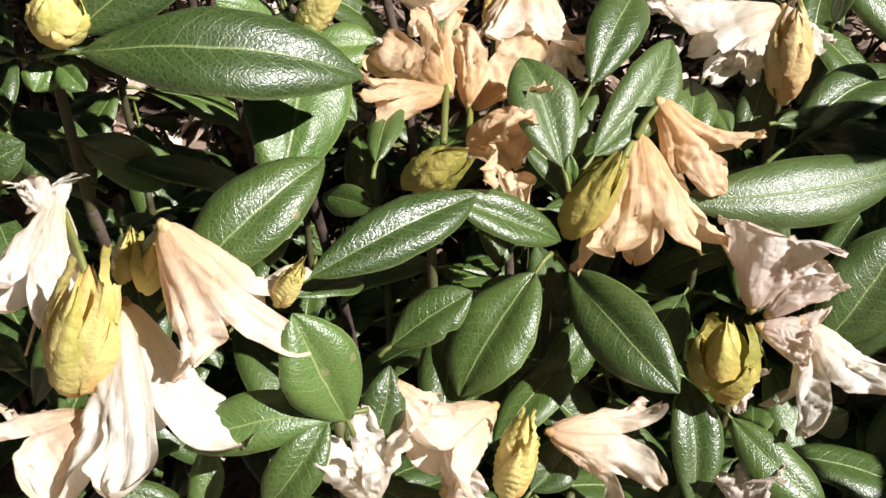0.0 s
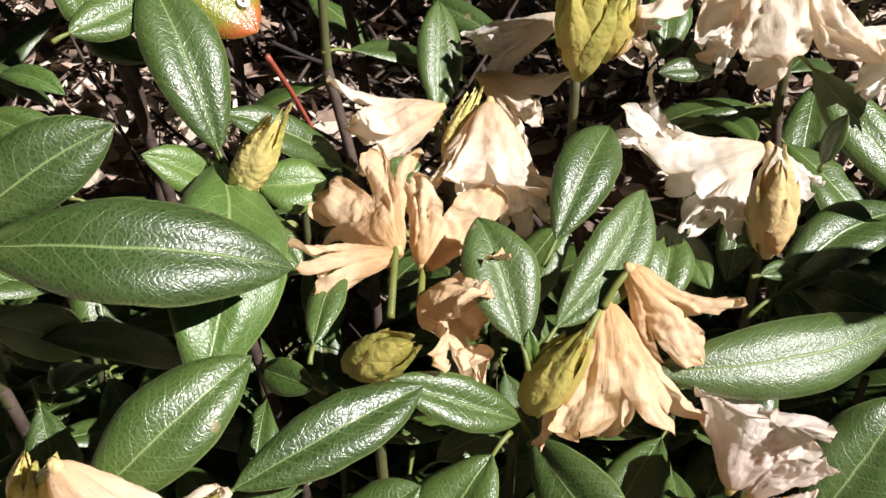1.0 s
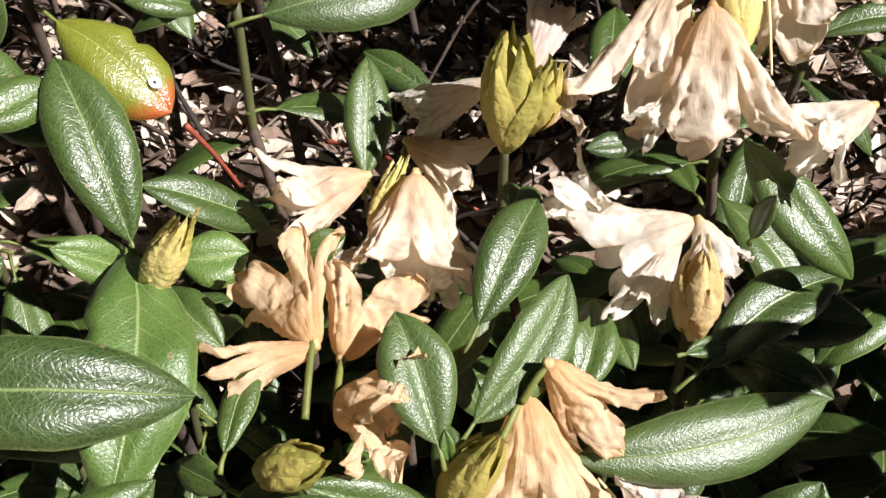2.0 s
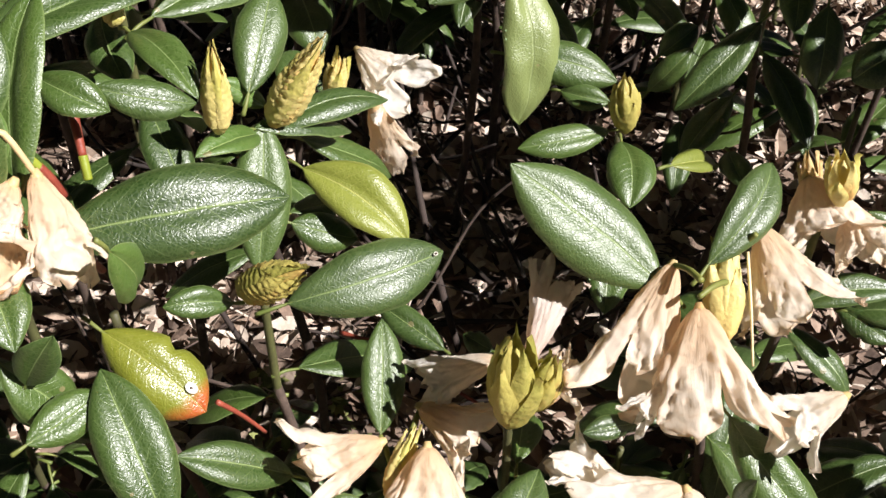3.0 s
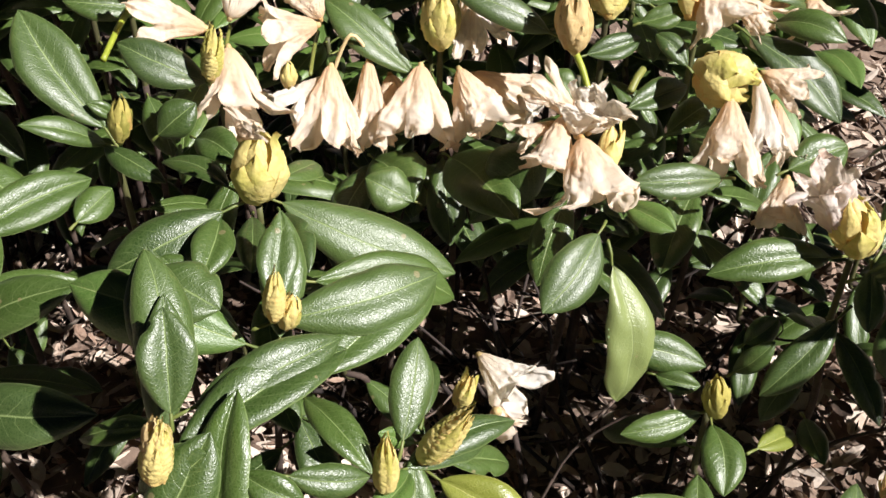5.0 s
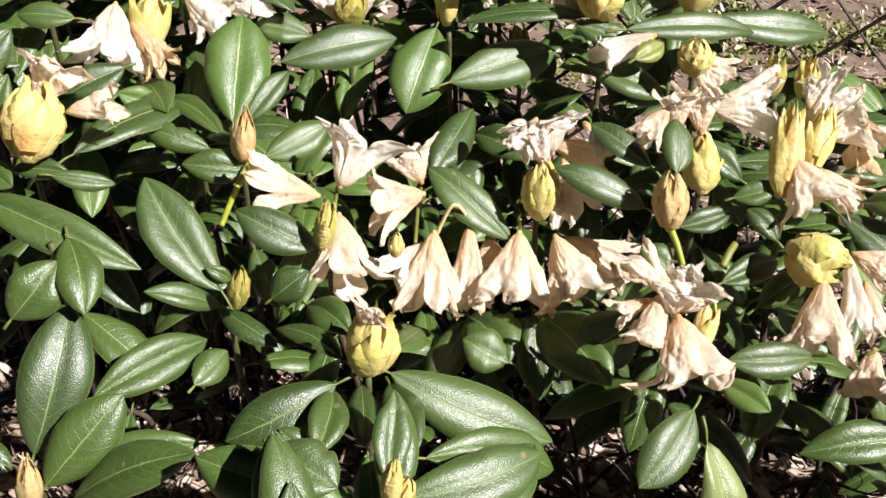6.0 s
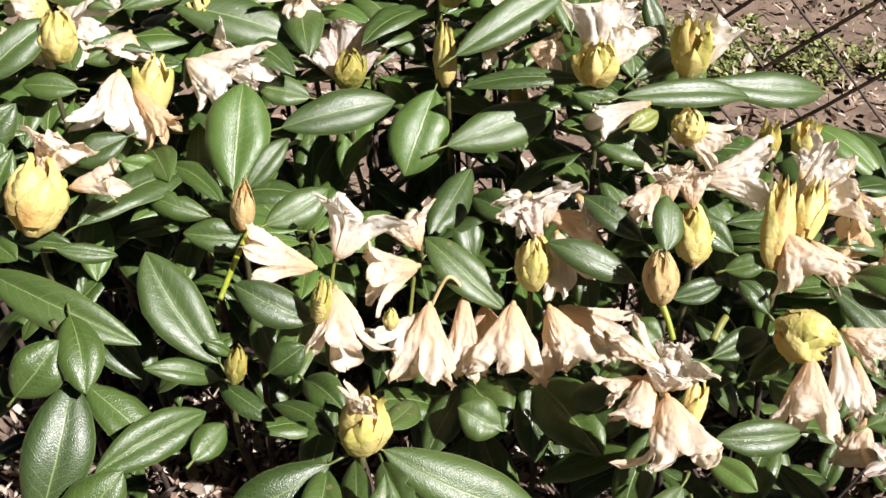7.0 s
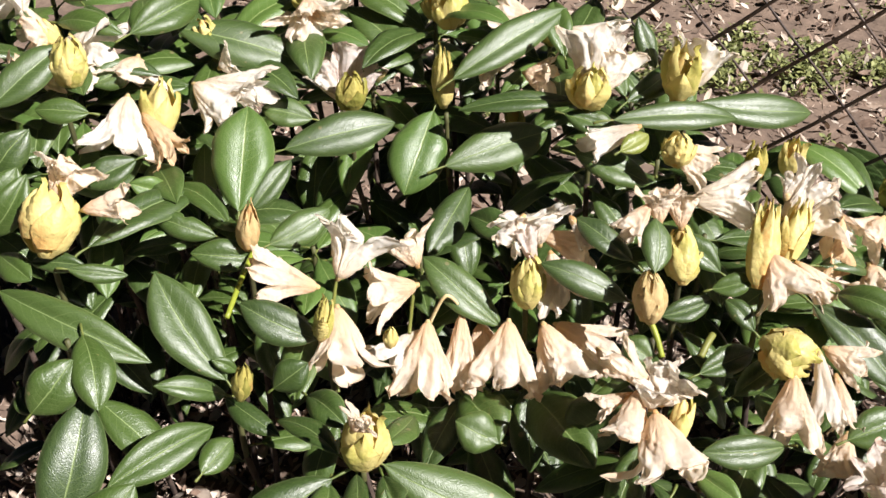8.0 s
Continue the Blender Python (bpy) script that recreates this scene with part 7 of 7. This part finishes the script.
leaf(s, (-0.4381, 1.2079, 0.5305), (-0.3739, 1.1884, 0.5299), 0.0255, (-0.20, -0.67, 0.72), curl=0.12, fold=0.02, sway=0.05)
leaf(s, (-0.4501, 1.0410, 0.4701), (-0.4165, 1.0647, 0.5085), 0.0359, (0.23, -0.91, 0.36), curl=0.09, fold=0.08, sway=0.05)
leaf(s, (-0.4436, 1.0070, 0.4454), (-0.4107, 1.0294, 0.4895), 0.0308, (0.21, -0.93, 0.31), curl=0.12, fold=0.22, sway=-0.05)

s = shoot((-0.0944, 1.3068, 0.4726), (-0.1057, 1.3453, 0.0069), "shoot at the crest of the bush with a yellow bud")
underleaves(s, (-0.0944, 1.3068, 0.4726), (-0.1057, 1.3453, 0.0069), 16, 25049)
bud(s, (-0.0929, 1.2824, 0.4895), (-0.0974, 1.2822, 0.5333), 0.0383, "yellow", seed=25050, loose=0.4)
corolla(s, (-0.2329, 1.3354, 0.4572), (-0.2049, 1.3286, 0.4731), 0.0452, "white", seed=25051, face=(0.16, -0.88, 0.44))
corolla(s, (-0.2619, 1.3150, 0.4733), (-0.2449, 1.3215, 0.4854), 0.0389, "peach", seed=25052, face=(0.20, -0.88, 0.43))
leaf(s, (-0.4112, 1.2132, 0.5443), (-0.3821, 1.1900, 0.5290), 0.0199, (0.02, -0.53, 0.84), curl=0.09, fold=0.02, sway=-0.05)
corolla(s, (-0.0652, 1.2440, 0.4816), (-0.0492, 1.2236, 0.4755), 0.0360, "peach", seed=25054, face=(0.02, -0.88, 0.47))
corolla(s, (-0.0243, 1.1935, 0.4922), (-0.0000, 1.1836, 0.4924), 0.0392, "peach", seed=25055, face=(-0.03, -0.88, 0.48))

# ---- shoots behind and beside the near ones ----
def plain_shoot(x, y, z, seed, flower):
    """A leafy shoot for the bush's far side and for added, unseen shade casters, with a whorl of leaves and now and
    then a faded flower.
    """
    rng = random.Random(seed)
    crown = Vector((x, y, z))
    root = Vector((x + rng.uniform(-0.03, 0.03), y + rng.uniform(-0.02, 0.05), soil_height(x, y)))
    s = shoot(crown, root, "leafy shoot with a faded flower behind the front branches" if flower > 0 else "leafy shoot of dark leathery leaves filling the far side and, unseen, added for shade")
    turn = rng.uniform(0, 6.28)
    for k in range(8):
        turn += 2.4 + rng.uniform(-0.25, 0.25)
        way = Vector((math.cos(turn), math.sin(turn), rng.uniform(-0.25, 0.55) - 0.04 * k)).normalized()
        size = rng.uniform(0.07, 0.11)
        at = crown - Vector((0, 0, 0.004 * k))
        leaf(s, at + way * 0.012, at + way * size, size * rng.uniform(0.32, 0.42), (way.x * -0.4 * way.z, way.y * -0.4 * way.z - 0.15, 1.0), rng.choice(("green", "green", "green", "fresh")), curl=rng.uniform(0.02, 0.12), fold=rng.uniform(0, 0.2), sway=rng.uniform(-0.05, 0.05), fine=False)
    underleaves(s, crown, root, 14, seed + 500)
    if flower < 0:
        return
    bud(s, crown, crown + Vector((rng.uniform(-0.01, 0.01), -0.004, rng.uniform(0.030, 0.042))), rng.uniform(0.018, 0.030), rng.choice(("yellow", "green", "tan")), loose=0.3, seed=seed)
    for k in range(flower):
        a = rng.uniform(0, 6.28)
        way = Vector((math.cos(a) * 0.8, math.sin(a) * 0.8 - 0.4, rng.uniform(-0.5, 0.4))).normalized()
        b = crown + Vector((0, 0, 0.02)) + way * 0.015
        corolla(s, b, b + way * 0.045, 0.05, rng.choice(("peach", "white")), seed=seed + k)


for k, (x, y, z, f) in enumerate((
        (-0.43, 1.20, 0.46, -1), (-0.36, 1.23, 0.44, -1), (-0.45, 1.15, 0.41, -1), (-0.39, 1.28, 0.47, -1), (-0.53, 1.28, 0.46, -1), (-0.52, 1.10, 0.47, 2), (-0.55, 0.92, 0.42, 0), (-0.47, 1.28, 0.53, 2), (-0.34, 1.36, 0.53, 0), (-0.20, 1.40, 0.55, 3),
        (-0.07, 1.40, 0.53, 0), (0.05, 1.38, 0.51, 2), (-0.42, 1.50, 0.50, 2), (-0.27, 1.52, 0.52, 0), (-0.12, 1.54, 0.50, 2),
        (-0.62, 1.32, 0.50, 0), (0.41, 1.06, 0.42, 2), (0.46, 0.88, 0.38, 0), (0.40, 0.70, 0.33, 0), (-0.42, 0.66, 0.34, 0),
        (0.38, 0.52, 0.22, 0), (-0.34, 0.48, 0.25, 0), (-0.17, 1.27, 0.44, 0), (-0.03, 1.24, 0.40, 0), (-0.36, 1.16, 0.43, 0), (0.30, 1.16, 0.38, 0),
        (-0.44, 1.20, 0.50, 2), (-0.31, 1.24, 0.49, 0), (-0.23, 1.29, 0.50, 2), (-0.11, 1.30, 0.49, 0), (0.00, 1.29, 0.47, 2), (-0.50, 1.16, 0.47, 0),
        (-0.26, 0.56, 0.10, 0), (-0.40, 1.12, 0.41, -1), (-0.30, 1.10, 0.40, -1), (-0.22, 1.15, 0.33, -1), (-0.12, 1.16, 0.31, -1), (-0.03, 1.15, 0.30, -1), (-0.38, 1.30, 0.45, -1), (-0.28, 1.37, 0.46, -1), (-0.15, 1.36, 0.45, -1), (-0.05, 1.33, 0.43, -1), (-0.48, 1.24, 0.44, -1), (0.08, 1.27, 0.42, -1),
        # x over 0.3, y under 0.8: unseen shoots added to cast shade
        (0.41, 0.73, 0.46, -1), (0.40, 0.47, 0.28, -1), (0.14, 1.14, 0.36, -1), (0.22, 1.12, 0.35, -1), (0.18, 1.20, 0.37, -1), (0.10, 1.20, 0.40, -1), (0.27, 1.08, 0.34, -1), (0.25, 1.19, 0.33, -1), (0.47, 0.78, 0.48, 0), (0.38, 0.36, 0.06, -1), (0.36, 0.20, 0.25, -1), (0.45, 0.26, 0.22, 0), (0.46, 0.40, 0.26, -1), (0.34, 0.11, 0.27, -1), (0.43, 0.15, 0.31, -1), (0.52, 0.20, 0.36, 0), (0.55, 0.34, 0.34, -1), (0.34, 0.30, 0.06, -1), (0.39, 0.20, 0.18, -1), (0.41, 0.31, 0.10, -1), (0.31, 0.42, 0.02, -1), (0.33, 0.02, 0.27, -1), (0.43, 0.04, 0.33, -1), (0.34, 0.14, 0.12, -1), (0.37, 0.08, 0.16, -1), (0.47, 0.10, 0.24, -1),
        # the last one is likewise an unseen shoot added for shade
        (0.52, 1.02, 0.40, 2), (0.55, 0.80, 0.34, 0), (0.50, 0.62, 0.28, 2), (-0.66, 1.08, 0.46, 0), (-0.62, 0.84, 0.38, 2), (-0.56, 0.68, 0.32, 0), (-0.48, 0.50, 0.24, 0), (-0.64, 1.48, 0.46, 0), (0.48, 0.44, 0.20, 0), (0.46, 0.69, 0.50, -1))):
    plain_shoot(x, y, z, 865 + 7 * k, f)

rng = random.Random(404)
for gx_ in range(6):
    for gy_ in range(4):
        x, y = -0.50 + 0.105 * gx_ + rng.uniform(-0.03, 0.03), 0.98 + 0.125 * gy_ + rng.uniform(-0.03, 0.03)
        if x > -0.08 and y < 1.1:
            continue
        crown = Vector((x, y, rng.uniform(0.22, 0.33) if y > 1.12 else rng.uniform(0.10, 0.16)))
        root = Vector((x + 0.02, y + 0.02, soil_height(x, y)))
        s = shoot(crown, root, "low shaded shoot of leathery leaves inside the bush")
        underleaves(s, crown + Vector((0, 0, 0.02)), root, 13, 40 * gx_ + gy_)

for k, (x, y, z) in enumerate(((-0.22, 0.42, 0.08), (-0.10, 0.36, 0.06), (0.02, 0.38, 0.05), (0.14, 0.39, 0.05), (0.25, 0.44, 0.07), (-0.19, 0.53, 0.09), (0.10, 0.52, 0.06), (0.24, 0.57, 0.09), (0.33, 0.66, 0.14), (0.02, 0.46, 0.05), (0.17, 0.46, 0.05), (0.22, 0.50, 0.06), (0.12, 0.45, 0.05), (0.30, 0.50, 0.07), (0.06, 0.42, 0.05), (0.19, 0.42, 0.05), (-0.05, 0.42, 0.05), (0.08, 0.55, 0.07), (0.14, 0.56, 0.08), (0.20, 0.62, 0.10), (0.0, 0.58, 0.07), (-0.08, 0.60, 0.09), (-0.14, 0.63, 0.09), (0.12, 0.64, 0.09), (0.26, 0.50, 0.08), (0.31, 0.57, 0.09), (0.28, 0.66, 0.11), (-0.28, 0.62, 0.12), (-0.20, 0.68, 0.12), (-0.30, 0.74, 0.15), (-0.13, 0.56, 0.08), (-0.03, 0.54, 0.08), (0.05, 0.61, 0.09), (0.17, 0.52, 0.07), (-0.17, 0.60, 0.10), (-0.22, 0.58, 0.09), (0.04, 0.67, 0.10), (0.16, 0.68, 0.10), (-0.06, 0.68, 0.11))):
    crown, root = Vector((x, y, z - 0.05 * min(1.0, max(0.0, (0.72 - y) / 0.12)))), Vector((x + 0.01, y + 0.02, soil_height(x, y)))
    s = shoot(crown, root, "low shaded shoot of leathery leaves inside the bush")
    underleaves(s, crown + Vector((0, 0, 0.040)), root, 30, 700 + k, 0.0080)

rng = random.Random(405)
for gx_ in range(3):
    for gy_ in range(3):
        x, y = 0.27 + 0.10 * gx_ + rng.uniform(-0.03, 0.03), 0.98 + 0.11 * gy_ + rng.uniform(-0.03, 0.03)
        crown = Vector((x, y, rng.uniform(0.13, 0.19)))
        root = Vector((x + 0.02, y + 0.02, soil_height(x, y)))
        s = shoot(crown, root, "low shaded shoot of leathery leaves inside the bush")
        underleaves(s, crown + Vector((0, 0, 0.02)), root, 11, 3000 + 40 * gx_ + gy_)

# ---- the wire fence behind the bush ----
RUST = plain_material("rusty_wire", (0.030, 0.020, 0.016), (0.085, 0.050, 0.035), 300.0, 0.6, 0.0004)
fence = new("wire_fence")
fence.matrix_basis = pose(0.20, 1.297, 0.0, 0, 0, -25)
tagged(fence, "rusty diamond-mesh wire fence standing behind the bush", "fence")


def fence_wire(c, rise):
    """One wire of the mesh: z = c + rise * s, woven to and fro past those that cross it."""
    pts = []
    k0 = 0
    while True:
        s = -0.46 + 0.0435 * k0
        if s > 0.80:
            break
        z = c + rise * s
        if 0.03 < z < 1.02:
            pts.append((s, 0.0016 * (1 if k0 % 2 else -1) * rise, z))
        k0 += 1
    if len(pts) < 3:
        return
    bm = bmesh.new()
    tube(bm, bent(pts, 2), [0.0021 if rise > 0 else 0.0013] * ((len(pts) - 1) * 2 + 1), 6)
    me = mesh_of("wire", bm, [RUST])
    ob = new("wire", me)
    ob.parent = fence


for k in range(-9, 14):
    fence_wire(0.423 + 0.087 * k, 1)
for k in range(-7, 16):
    fence_wire(0.422 + 0.087 * k, -1)


# ---- weeds on the open soil ----
WEED = island_material("weed", [(0.0, (0.08, 0.09, 0.025)), (0.5, (0.18, 0.20, 0.06)), (1.0, (0.34, 0.35, 0.13))], 0.6)


def weeds(name, clumps, seed, label):
    """Low rosettes of small leaves."""
    rng = random.Random(seed)
    verts, faces = [], []
    for cx, cy, spread, count in clumps:
        for _ in range(count):
            a, d = rng.uniform(0, 6.28), spread * abs(rng.gauss(0, 0.5))
            x, y = cx + d * math.cos(a), cy + d * math.sin(a)
            z = soil_height(x, y) + rng.uniform(0.0, 0.022)
            L = rng.uniform(0.005, 0.014)
            m = pose(x, y, z, rng.uniform(-25, 25), rng.uniform(-60, 5), rng.uniform(0, 360))
            k0 = len(verts)
            for u, h in ((0, 0.08), (0.35, 0.9), (0.7, 0.8), (1.0, 0.05)):
                for v in (-1, 1):
                    verts.append(m @ Vector((u * L, v * h * L * 0.3, 0.2 * L * u * (1 - u))))
            for i in range(3):
                b = k0 + 2 * i
                faces.append((b, b + 1, b + 3, b + 2))
    me = bpy.data.meshes.new(name)
    me.from_pydata(verts, [], faces)
    me.materials.append(WEED)
    return tagged(new(name, me), label, "weeds", kind="stuff")


rng = random.Random(77)
band = [(0.10 + rng.uniform(0, 0.95), 2.12 + rng.gauss(0, 0.045) - 0.05, rng.uniform(0.02, 0.06), rng.randint(50, 140)) for _ in range(75)]
band += [(rng.uniform(0.1, 1.0), rng.uniform(1.75, 2.8), rng.uniform(0.01, 0.04), rng.randint(10, 40)) for _ in range(46)]
band += [(rng.uniform(-0.3, 0.5), rng.uniform(1.9, 2.7), rng.uniform(0.03, 0.08), rng.randint(30, 90)) for _ in range(40)]
weeds("low_weeds", band, 5, "low green weeds creeping over bare soil")
sprigs = [(-0.045 + rng.uniform(-0.04, 0.05), 0.74 + rng.uniform(-0.05, 0.05), 0.02, 30) for _ in range(9)]
weeds("low_weeds", sprigs, 6, "pale green seedlings in the shaded leaf litter")
